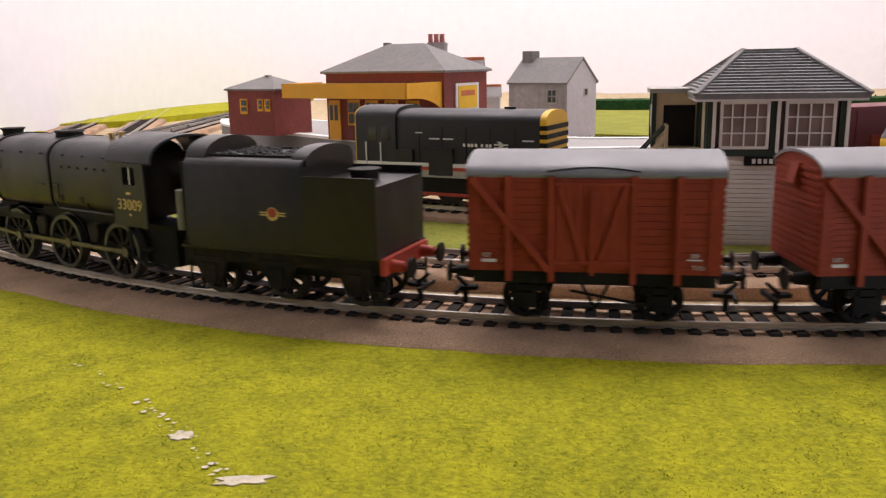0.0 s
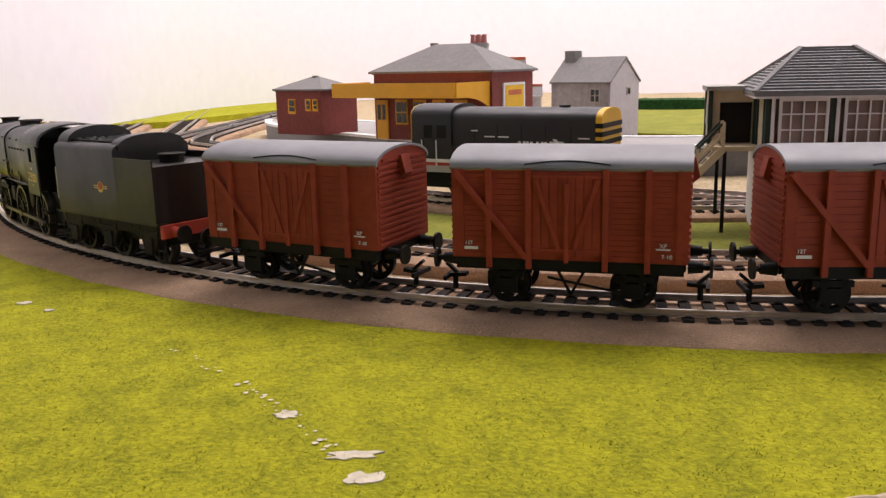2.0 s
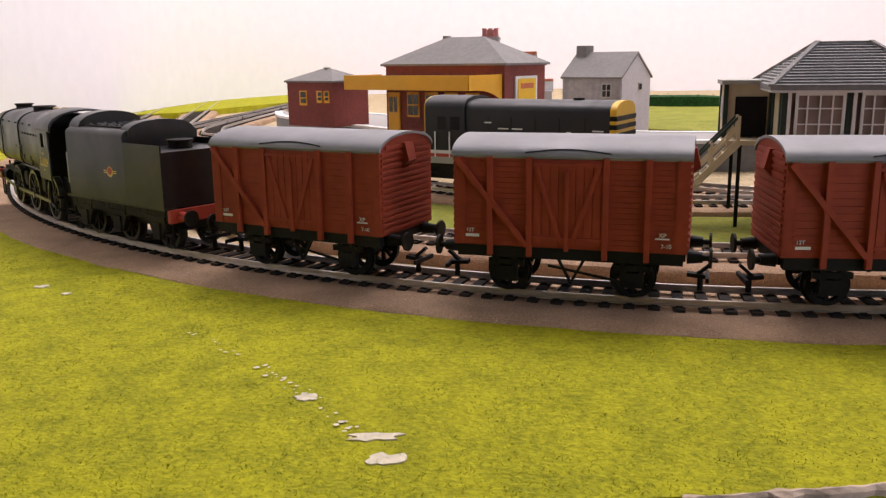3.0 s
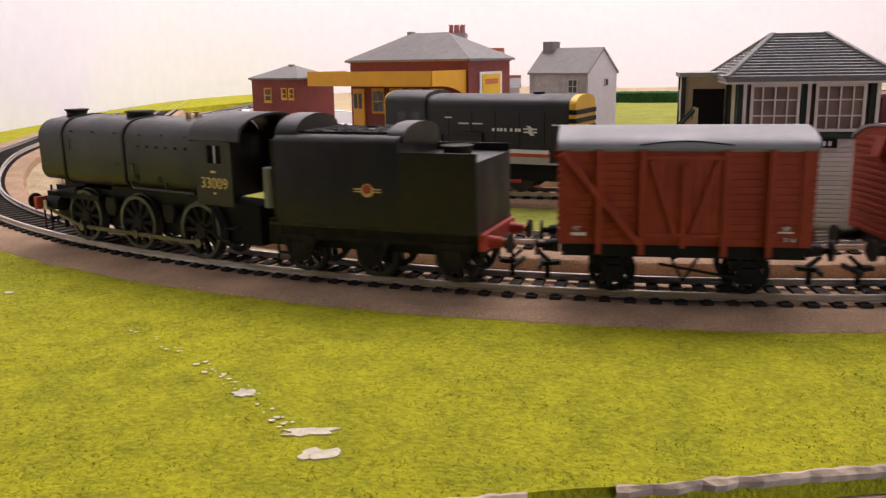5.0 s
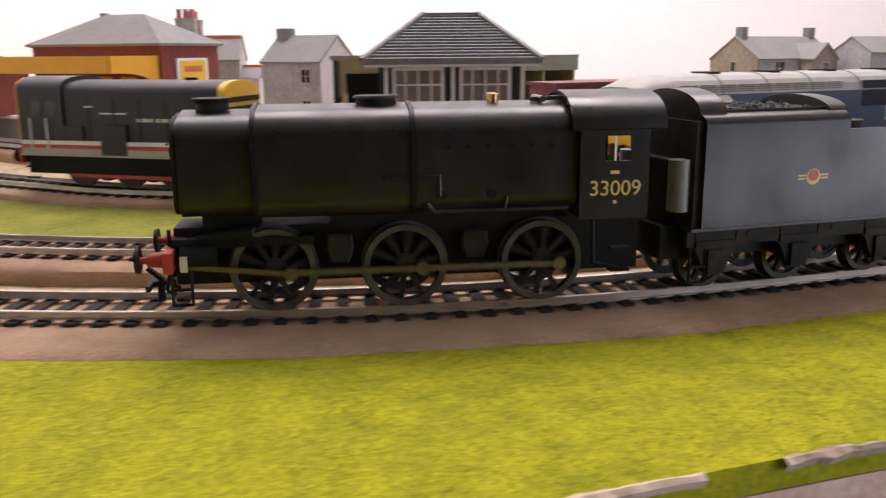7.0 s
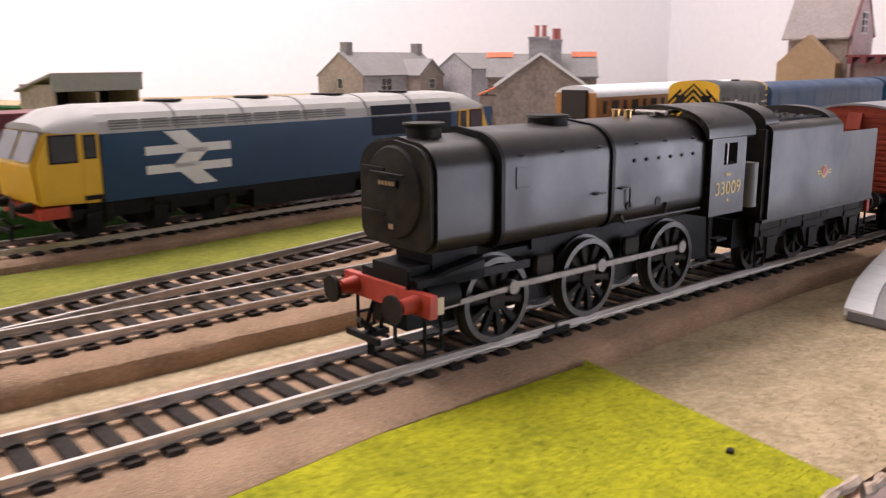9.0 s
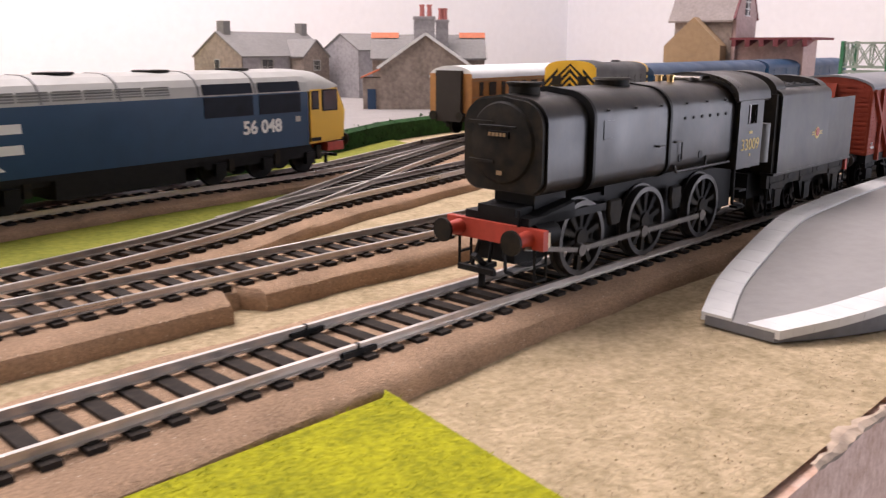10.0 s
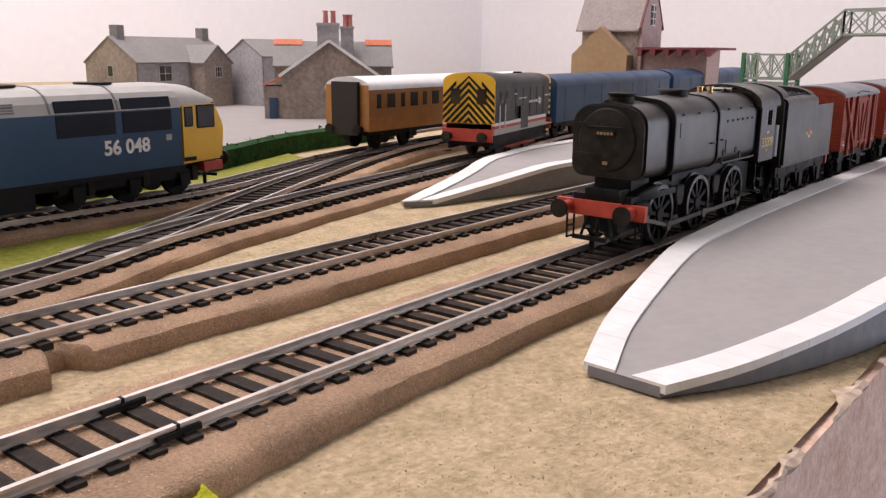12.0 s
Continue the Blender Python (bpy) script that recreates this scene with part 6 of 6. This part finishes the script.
# ---- houses ----
def house(name, m, L, D, e, top, wallm, gablem, roofm, label, chimneys=(), windows=(), porch=None, stack=0.0145):
    """A house with the ridge along x; chimneys as (x, pots), windows as (face, along, z, w, h)."""
    ob = thing(name, label, "house", m)
    part("wall", B((-L / 2, L / 2, -D / 2, D / 2, 0, e)), wallm, ob)
    for s in (1, -1):
        bm = bmesh.new()
        x0, x1 = sorted((s * L / 2, s * (L / 2 - 0.002)))
        prism(bm, [(-D / 2, 0.0), (-D / 2, e), (0, top), (D / 2, e), (D / 2, 0.0)], x0 + s * 0.0004, x1 + s * 0.0004)
        part("gable", bm, gablem, ob)
    bm = bmesh.new()
    gable_roof(bm, -L / 2 - 0.0015, L / 2 + 0.0015, -D / 2, D / 2, e, top)
    rf = part("roof", bm, roofm, ob)
    for x, pots in chimneys:
        st = part("chimney", B((x - 0.0055, x + 0.0055, -0.006, 0.006, top - 0.008, top + stack)), roofm, rf)
        for k in range(pots):
            bm = bmesh.new()
            rod(bm, (x, -0.003 + 0.006 * k / max(1, pots - 1), top + 0.0145), (x, -0.003 + 0.006 * k / max(1, pots - 1), top + 0.022), 0.0020, 10, 0.0016)
            part("chimney_pot", bm, M["potred"], st)
    for face, a, z, w, h in windows:
        if face in "fb":
            y = -D / 2 if face == "f" else D / 2
            pane_window(ob, a - w / 2, a + w / 2, z, z + h, y, 2, 2, M["lgrey"], M["glass"], -1 if face == "f" else 1)
        else:
            x = L / 2 + 0.0004 if face == "r" else -L / 2 - 0.0004
            s = 1 if face == "r" else -1
            wn = part("window", B((*sorted((x, x + s * 0.0008)), a - w / 2, a + w / 2, z, z + h)), M["lgrey"], ob)
            part("pane", B((*sorted((x + s * 0.0008, x + s * 0.0011)), a - w / 2 + 0.001, a + w / 2 - 0.001, z + 0.001, z + h - 0.001)), M["glass"], wn)
    if porch:
        x, w, d, pe, pt = porch
        pw = part("front_wing", B((x - w / 2, x + w / 2, -D / 2 - d, -D / 2, 0, pe)), gablem, ob)
        bm = bmesh.new()
        prism(bm, [(x - w / 2, pe), (x, pt), (x + w / 2, pe)], -D / 2 - d, -0.002, "y")
        part("wing_gable", bm, gablem, pw)
        bm = bmesh.new()
        for s in (1, -1):
            prism(bm, [(x + s * (w / 2 + 0.002), pe - 0.0018), (x, pt), (x, pt + 0.0022), (x + s * (w / 2 + 0.002), pe + 0.0004)], -D / 2 - d - 0.0015, -0.002, "y")
        part("wing_roof", bm, roofm, pw)
        pane_window(ob, x - 0.007, x + 0.007, 0.038, 0.052, -D / 2 - d, 3, 2, M["lgrey"], M["glass"])
    return ob


house("cottage", pose(0.1005, 0.800, rise(0.1005, 0.8), 0, 0, -40), 0.062, 0.050, 0.0545, 0.0745, M["stonegrey"], M["greygable"], M["slate"],
      "grey rendered cottage with a gable end paled as if window-lit", stack=0.008, chimneys=((-0.024, 0),), windows=(("f", 0.016, 0.036, 0.011, 0.013), ("f", 0.016, 0.010, 0.011, 0.013), ("r", 0.006, 0.042, 0.006, 0.007)))
# The browner gable stone paints in the shade on the left-hand end.
house("semi_detached_house", pose(0.767, 1.159, 0, 0, 0, 21.5), 0.170, 0.080, 0.0570, 0.0850, M["stonegrey"], M["stone"], M["slate"],
      "grey stone semi-detached house with two chimneys", chimneys=((-0.072, 0), (0.075, 0)),
      windows=(("f", -0.040, 0.034, 0.022, 0.020), ("f", 0.072, 0.034, 0.014, 0.016), ("l", 0.0, 0.040, 0.009, 0.014)), porch=(0.030, 0.052, 0.022, 0.0560, 0.0760))
house("grey_house", pose(0.904, 1.121, 0, 0, 0, 10), 0.100, 0.070, 0.0640, 0.0840, M["stonegrey"], M["stonegrey"], M["slate"],
      "plain grey stone house with a green door", windows=(("f", -0.020, 0.008, 0.012, 0.030),))
yard = house("yard_house", pose(0.010, 0.893, rise(0.010, 0.893), 0, 0, -6), 0.062, 0.046, 0.0560, 0.0760, M["stonegrey"], M["greygable"], M["slate"],
             "grey house with orange ridge tiles behind the station")
for cx, cy, pots in ((-0.0125, -0.0345, 3), (-0.0152, 0.0105, 2)):
    st = part("chimney", B((cx - 0.0085, cx + 0.0085, cy - 0.005, cy + 0.005, 0.050, 0.0930)), M["stonegrey"], yard)
    part("chimney_cap", B((cx - 0.0092, cx + 0.0092, cy - 0.0057, cy + 0.0057, 0.0910, 0.0930)), M["stonegrey"], st)
    for k in range(pots):
        bm = bmesh.new()
        px = cx + (k - (pots - 1) / 2) * 0.0058
        rod(bm, (px, cy, 0.0930), (px, cy, 0.1010), 0.0024, 12, 0.0019)
        rod(bm, (px, cy, 0.1000), (px, cy, 0.1010), 0.0025, 12)
        part("chimney_pot", bm, M["potred"], st, "pinkish red chimney pot")
part("ridge", B((-0.032, 0.032, -0.0030, 0.0030, 0.0745, 0.0785)), M["orange"], yard, "orange ridge tiles")
annex = part("annex", B((0.0315, 0.0485, -0.022, 0.012, 0, 0.0400)), M["greygable"], yard)
bm = bmesh.new()
prism(bm, [(-0.0235, 0.0385), (-0.005, 0.0500), (0.0135, 0.0385)], 0.0318, 0.0495)
part("annex_roof", bm, M["slate"], annex)
part("ridge", B((0.0318, 0.0497, -0.0070, -0.0030, 0.0480, 0.0510)), M["orange"], annex, "orange ridge tiles")
part("door", B((0.0370, 0.0445, -0.0228, -0.0220, 0, 0.0270)), M["brgreen"], annex, "green door")
gab = house("gabled_stone_building", pose(0.840, 0.905, 0, 0, 0, 54), 0.110, 0.098, 0.0480, 0.0800, M["stone"], M["stone"], M["slate"],
            "brown stone building with orange ridge tiles", windows=(("b", -0.01, 0.012, 0.014, 0.020),))
for s in (1, -1):
    bm = bmesh.new()
    beam(bm, (-0.0570, s * 0.0520, 0.0462), (-0.0570, 0, 0.0822), 0.0022, 0.0030)
    part("bargeboard", bm, M["white"], gab, "pale bargeboard")
bm = bmesh.new()
prism(bm, [(0.004, 0.0), (0.004, 0.0560), (0.030, 0.0800), (0.056, 0.0560), (0.056, 0.0)], -0.068, 0.060, "y")
wing = part("cross_wing", bm, M["stone"], gab)
bm = bmesh.new()
for d in (1, -1):
    prism(bm, [(0.030, 0.0802), (0.030, 0.0824), (0.030 + d * 0.0290, 0.0558), (0.030 + d * 0.0290, 0.0536)], -0.070, 0.062, "y")
part("wing_roof", bm, M["slate"], wing)
for y0, y1 in ((-0.070, -0.040), (0.030, 0.062)):
    bm = bmesh.new()
    prism(bm, [(0.0245, 0.0785), (0.030, 0.0846), (0.0355, 0.0785), (0.030, 0.0824)], y0, y1, "y")
    part("ridge_tiles", bm, M["orange"], wing, "orange ridge tiles")
for x, y, w2, top2, pots in ((-0.020, 0.001, 0.0115, 0.1010, 2), (0.012, -0.0195, 0.0070, 0.0985, 2)):
    st = part("chimney", B((x - 0.007, x + 0.007, y - w2, y + w2, 0.062, top2)), M["stonegrey"], gab)
    part("chimney_cap", B((x - 0.008, x + 0.008, y - w2 - 0.001, y + w2 + 0.001, top2 - 0.003, top2 - 0.0005)), M["stonegrey"], st)
    for k in range(pots):
        bm = bmesh.new()
        py = y - w2 * 0.5 + k * w2 * 0.7
        rod(bm, (x, py, top2), (x, py, top2 + 0.0125), 0.0029, 12, 0.0023)
        rod(bm, (x, py, top2 + 0.0110), (x, py, top2 + 0.0125), 0.0031, 12)
        part("chimney_pot", bm, M["potred"], st, "pinkish red chimney pot")
part("lean_to", B((-0.052, -0.020, 0.049, 0.068, 0, 0.036)), M["stone"], gab)
bm = bmesh.new()
prism(bm, [(0.049, 0.046), (0.070, 0.037), (0.070, 0.0352), (0.049, 0.0440)], -0.054, -0.018)
part("lean_to_roof", bm, M["orange"], gab, "orange lean-to roof")
part("blue_door", B((-0.0532, -0.052, 0.054, 0.063, 0, 0.024)), M["bluedark"], gab, "blue door")


def shed(m):
    ob = thing("open_shed", "brown timber open-fronted shed with a sloping roof", "shed", m)
    part("side_wall", B((-0.041, -0.039, -0.03, 0.03, -0.004, 0.052)), M["stone"], ob)
    part("side_wall", B((0.039, 0.041, -0.03, 0.03, -0.004, 0.052)), M["stone"], ob)
    part("back_wall", B((-0.039, 0.039, 0.028, 0.03, -0.004, 0.045)), M["stone"], ob)
    part("divider", B((-0.0015, 0.0015, -0.029, 0.028, 0, 0.045)), M["stone"], ob)
    part("fascia", B((-0.043, 0.043, -0.033, -0.030, 0.046, 0.060)), M["mgrey"], ob)
    bm = bmesh.new()
    prism(bm, [(-0.033, 0.060), (-0.033, 0.062), (0.034, 0.047), (0.034, 0.045)], -0.044, 0.044)
    part("roof", bm, M["slate"], ob)
    # Black sheet standing in for the shade deep inside the bays.
    part("dark_interior", B((-0.039, 0.039, 0.020, 0.0275, 0, 0.045)), M["black"], ob)
    return ob


shed(pose(0.340, 0.94, 0.004, 0, 0, 20))


def goods_office(m):
    ob = thing("tall_brick_building", "tall pinkish brick building with a steep roof and maroon awning", "building", m)
    part("wall", B((-0.034, 0.034, -0.030, 0.030, 0, 0.106)), M["stone"], ob)
    bm = bmesh.new()
    gable_roof(bm, -0.040, 0.036, -0.030, 0.030, 0.104, 0.155, 0.002, 0.005)
    part("roof", bm, M["brownroof"], ob, "steep brownish tiled roof")
    bm = bmesh.new()
    prism(bm, [(-0.028, 0.0), (-0.029, 0.106), (0, 0.151), (0.029, 0.106), (0.028, 0.0)], 0.034, 0.038)
    part("front_gable", bm, M["pink"], ob, "pink gable with an arched window")
    part("gable_window", B((0.038, 0.0386, -0.006, 0.006, 0.102, 0.125)), M["glass"], ob)
    part("window_bar", B((0.0386, 0.0392, -0.0007, 0.0007, 0.102, 0.125)), M["white"], ob)
    for z in (0.102, 0.1095, 0.117, 0.1245):
        part("window_bar", B((0.0386, 0.0392, -0.0066, 0.0066, z, z + 0.0010)), M["white"], ob)
    for d in (1, -1):
        bm = bmesh.new()
        beam(bm, (0.0375, d * 0.0340, 0.0985), (0.0375, 0, 0.1572), 0.0022, 0.0024)
        part("bargeboard", bm, M["maroon"], ob, "maroon bargeboard")
    part("chimney", B((0.020, 0.030, 0.018, 0.026, 0.10, 0.16)), M["tan"], ob)
    bm = bmesh.new()
    prism(bm, [(-0.038, 0.0), (-0.038, 0.070), (-0.004, 0.101), (0.029, 0.070), (0.029, 0.0)], -0.047, -0.0305, "y")
    part("low_wing", bm, M["tan"], ob, "tan card gable wing")
    part("awning", B((0.038, 0.125, -0.045, 0.030, 0.076, 0.0785)), M["maroon"], ob, "maroon awning")
    for k in range(6):
        x = 0.044 + k * 0.015
        bm = bmesh.new()
        prism(bm, [(-0.022, 0.076), (-0.048, 0.0690), (-0.048, 0.076)], x - 0.0025, x + 0.0025)
        part("awning_bracket", bm, M["maroon"], ob)
    part("ground_floor", B((0.038, 0.110, -0.022, 0.022, 0, 0.076)), M["pink"], ob)
    return ob


goods_office(pose(1.120, 0.722, 0, 0, 0, -78))


def lattice(parent, a, b, up, h, n, name="lattice_panel"):
    """A girder panel between a and b, h high."""
    a, b = Vector(a), Vector(b)
    u = Vector((0, 0, h))
    bm = bmesh.new()
    beam(bm, a, b, 0.0016, 0.0016)
    beam(bm, a + u, b + u, 0.0016, 0.0016)
    for i in range(n):
        p, q = a.lerp(b, i / n), a.lerp(b, (i + 1) / n)
        beam(bm, p, q + u, 0.0009, 0.0009)
        beam(bm, p + u, q, 0.0009, 0.0009)
        beam(bm, p, p + u, 0.0012, 0.0012)
    beam(bm, b, b + u, 0.0012, 0.0012)
    return part(name, bm, up, parent)


def footbridge():
    ob = thing("footbridge", "green and cream lattice station footbridge", "footbridge")
    x0, y0 = 0.979, 0.453
    c = [(x0, y0), (x0 + 0.034, y0 + 0.006), (x0 + 0.028, y0 + 0.042), (x0 - 0.006, y0 + 0.036)]
    for x, y in c:
        part("tower_leg", B((x - 0.0015, x + 0.0015, y - 0.0015, y + 0.0015, 0.012, 0.0735)), M["brgreen"], ob, "green tower leg")
    for i in range(4):
        a, b = c[i], c[(i + 1) % 4]
        lattice(ob, (*a, 0.052), (*b, 0.052), M["bridge"], 0.020, 3)
        lattice(ob, (*a, 0.014), (*b, 0.014), M["bridge"], 0.034, 2)
    for d in (0.0, 0.026):
        s0, s1, s2 = (x0 + d, y0 + d * 0.2, 0.052), (x0 + 0.006 + d, y0 - 0.040 + d * 0.2, 0.088), (x0 - 0.010 + d, y0 - 0.26, 0.088)
        lattice(ob, s0, s1, M["bridge"], 0.019, 6)
        lattice(ob, s1, s2, M["bridge"], 0.019, 12)
    bm = bmesh.new()
    beam(bm, (x0 + 0.013, y0, 0.0515), (x0 + 0.019, y0 - 0.040, 0.0875), 0.026, 0.0014)
    part("stair_deck", bm, M["mgrey"], ob)
    bm = bmesh.new()
    beam(bm, (x0 + 0.019, y0 - 0.040, 0.0875), (x0 + 0.003, y0 - 0.26, 0.0875), 0.026, 0.0014)
    part("deck", bm, M["mgrey"], ob)
    for x in (x0 - 0.010, x0 + 0.016):
        part("tower_leg", B((x - 0.0015, x + 0.0015, y0 - 0.245, y0 - 0.242, 0.012, 0.088)), M["brgreen"], ob)
    return ob


footbridge()


# ---- hedges, road and small things ----
def hedge(points, width, height, label):
    rng = np.random.default_rng(11)
    line = bend(points, 0.004)
    vs, fs = [], []
    for x, y, h in line:
        for _ in range(26):
            a, b = rng.uniform(-width / 2, width / 2), rng.uniform(0, height) * (0.85 + 0.15 * math.sin(x * 300))
            px, py, pz = x + a * math.sin(h) + rng.uniform(-.003, .003), y - a * math.cos(h), rise(x, y) + b
            r = rng.uniform(0.0008, 0.0018)
            i = len(vs)
            d = rng.normal(size=(3, 3))
            d /= np.linalg.norm(d, axis=1)[:, None]
            vs += [tuple(np.array((px, py, pz)) + r * v) for v in d]
            fs.append((i, i + 1, i + 2))
    bm = bmesh.new()
    sweep(bm, line, [(-width / 2.3, 0), (-width / 2.3, height * 0.8), (0, height * 0.92), (width / 2.3, height * 0.8), (width / 2.3, 0)])
    core = part("hedge", bm, M["hedge"], None)
    tagged(core, label, "hedge")
    me = bpy.data.meshes.new("hedge_leaves")
    me.from_pydata(vs, [], fs)
    me.materials.append(M["hedge"])
    lv = new("leaves", me)
    lv.parent = core
    tagged(lv, kind="stuff")
    return core


hedge([(0.150, 0.485), (0.225, 0.487), (0.34, 0.512), (0.45, 0.545), (0.54, 0.598), (0.605, 0.640), (0.67, 0.664), (0.74, 0.682)], 0.012, 0.016, "dark green foliage hedge beside the siding")
hedge([(0.05, 0.82), (0.107, 0.785), (0.172, 0.735), (0.26, 0.70)], 0.006, 0.007, "low dark green hedge by the cottage")
hedge([(0.16, 1.27), (0.32, 1.24), (0.70, 1.36)], 0.02, 0.020, "dark green hedge along the back")
patch("back_grass", [(0.13, 0.84), (0.30, 0.74), (0.42, 0.80), (0.62, 1.0), (0.70, 1.34), (0.32, 1.23), (0.16, 1.25)], 0.0035, M["grass_far"], "olive grass at the back")
patch("road", [(0.60, 0.665), (0.72, 0.68), (1.30, 0.86), (1.35, 1.30), (0.95, 1.30), (0.64, 1.02), (0.565, 0.72)], 0.0025, M["road"], "pale grey card road surface")
patch("siding_grass", [(x, y) for x, y, h in beside(FOURTH, -0.024) if 0.33 < x < 0.60] + [(0.605, 0.63), (0.54, 0.59), (0.45, 0.537), (0.34, 0.504)], 0.002, M["grass_far"], "olive grass under the hedge")


# pale scraps where the grass has worn through
def scrap(x, y, lx, ly, rz, seed, mtl="scrap"):
    rng = random.Random(seed)
    bm = bmesh.new()
    pts = []
    for i in range(17):
        a = 2 * math.pi * i / 17
        k = rng.uniform(0.45, 1.0)
        pts.append((lx / 2 * k * math.cos(a), ly / 2 * k * math.sin(a)))
    prism(bm, pts, -0.0010, 0.0003, "z")
    ob = part("paper_scrap", bm, M[mtl], None)
    ob.matrix_world = pose(x, y, GRASS_Z, 0, 0, rz)
    return tagged(ob, "pale torn scrap showing through the grass mat", "scrap")


scrap(-0.04, 0.151, 0.0150, 0.0052, 4, 1)
scrap(-0.037, 0.141, 0.0095, 0.0066, 20, 2)
scrap(-0.058, 0.172, 0.0070, 0.0062, -30, 3)
scrap(-0.17, 0.27, 0.0060, 0.0048, 0, 5)
scrap(-0.157, 0.261, 0.0040, 0.0036, 0, 6)


def flecks(points, count, label):
    """Small pale flecks strewn along a line, joined."""
    rng = random.Random(21)
    bm = bmesh.new()
    for _ in range(count):
        i = rng.randrange(len(points) - 1)
        f = rng.random()
        p = Vector(points[i]).lerp(Vector(points[i + 1]), f) + Vector((rng.gauss(0, 0.0010), rng.gauss(0, 0.0016)))
        r = rng.uniform(0.0002, 0.0008)
        vs = [bm.verts.new((p.x + r * rng.uniform(0.6, 1.5) * math.cos(k * 1.26), p.y + r * rng.uniform(0.4, 1.2) * math.sin(k * 1.26), GRASS_Z + 0.0004)) for k in range(5)]
        bm.faces.new(vs)
    ob = part("worn_flecks", bm, M["scrap"], None, kind="stuff")
    return tagged(ob, label, "scraps", kind="stuff")


flecks([(-0.104, 0.221), (-0.087, 0.206), (-0.073, 0.191), (-0.065, 0.182), (-0.058, 0.172), (-0.048, 0.157), (-0.044, 0.148)], 48, "pale worn flecks in a line across the grass mat")
part("small_cinder", B((-0.0008, 0.0008, -0.0006, 0.0006, 0, 0.0014)), M["black"], None)
bpy.data.objects["small_cinder"].matrix_world = pose(0.3225, 0.186, GRASS_Z - 0.0008, 0, 0, 30)
tagged(bpy.data.objects["small_cinder"], "small black cinder on the grass mat", "cinder")

# maroon huts behind the signal box
def store_hut(m):
    ob = thing("store_hut", "low maroon flat-roofed store hut behind the siding", "hut", m, group="store huts")
    part("wall", B((-0.034, 0.034, -0.015, 0.015, 0, 0.0455)), M["maroon"], ob)
    part("roof", B((-0.0355, 0.0355, -0.0165, 0.0165, 0.0455, 0.0475)), M["maroon"], ob)
    part("door", B((-0.006, 0.006, -0.0158, -0.0150, 0.0, 0.030)), M["bauxite"], ob)
    for x in (-0.033, -0.017, 0.017, 0.033):
        part("batten", B((x - 0.0008, x + 0.0008, -0.0157, -0.0150, 0, 0.0455)), M["maroon"], ob)
    return ob


hut_one = store_hut(pose(0.262, 0.540, rise(0.262, 0.54), 0, 0, 17))
copy_thing(hut_one, pose(0.338, 0.5655, rise(0.338, 0.5655), 0, 0, 20))


# ---- the train's running ----
RUN = [(0, 0.8116), (0.5, 0.8575), (1.0, 0.8872), (1.5, 0.9121), (2.0, 0.9302), (2.5, 0.9350), (3.0, 0.9352), (3.2, 0.9330), (4.0, 0.8935), (4.8, 0.8183), (5.0, 0.7950),
       (5.5, 0.7347), (6.0, 0.6736), (6.5, 0.6150), (7.0, 0.5545), (7.2, 0.5305), (8.0, 0.4330), (8.8, 0.3326), (9.0, 0.3089), (9.5, 0.2588), (10.0, 0.2109),
       (10.5, 0.1672), (11.0, 0.1327), (11.5, 0.1088), (12.0, 0.0978)]


def run(t):
    """How far along the main line the leading axle stands."""
    ts, ss = [r[0] for r in RUN], [r[1] for r in RUN]
    i = min(max(np.searchsorted(ts, t, "right") - 1, 0), len(ts) - 2)
    def slope(k):
        a, b = max(k - 1, 0), min(k + 1, len(ts) - 1)
        return (ss[b] - ss[a]) / (ts[b] - ts[a])
    d = ts[i + 1] - ts[i]
    f = (t - ts[i]) / d
    a, b, p, q = ss[i], ss[i + 1], slope(i) * d, slope(i + 1) * d
    return a + p * f + (3 * (b - a) - 2 * p - q) * f * f + (2 * (a - b) + p + q) * f ** 3


def standing(t, u1, u2):
    """The pose of a vehicle whose end axles trail the leading axle by u1 and u2."""
    s = run(t)
    a, b = on_main(s - u1), on_main(s - u2)
    return pose((a[0] + b[0]) / 2, (a[1] + b[1]) / 2, RAIL, 0, 0, math.degrees(math.atan2(a[1] - b[1], a[0] - b[0])))


def motions():
    coarse = [i * 0.25 for i in range(49)]
    fine = [i / 15 for i in range(181)]
    walk(loco, [(t, standing(t, 0.0, 0.066)) for t in coarse])
    walk(tend, [(t, standing(t, 0.1093, 0.1623)) for t in coarse])
    for i, v in enumerate(VANS):
        def trail(t):
            f = min(1, max(0, (t - 3.0) / 1.4))
            return 0.2303 - 0.0036 * f * f * (3 - 2 * f) + 0.0910 * i    # the couplings close up as the train sets back
        walk(v, [(t, standing(t, trail(t) - 0.019, trail(t) + 0.019)) for t in coarse])
    start = run(0)
    PHASE = -1.5
    for w, r, x, _ in TURNING:
        walk(w, [(t, Matrix.Translation((x, 0, r)) @ Matrix.Rotation((run(t) - start) / r + PHASE, 4, "Y")) for t in fine])
    for r, con, s in RODS:
        def pin(t):
            a = (run(t) - start) / R_DRIVER + PHASE + (0 if s > 0 else math.pi / 2)
            return 0.0042 * math.sin(a), R_DRIVER + 0.0042 * math.cos(a)
        walk(r, [(t, pose(pin(t)[0], s * 0.0112, pin(t)[1])) for t in fine])
        walk(con, [(t, pose(0.033 + pin(t)[0], s * 0.0121, pin(t)[1], 0, math.degrees(math.asin((pin(t)[1] - 0.0122) / 0.024)), 0)) for t in fine])



motions()
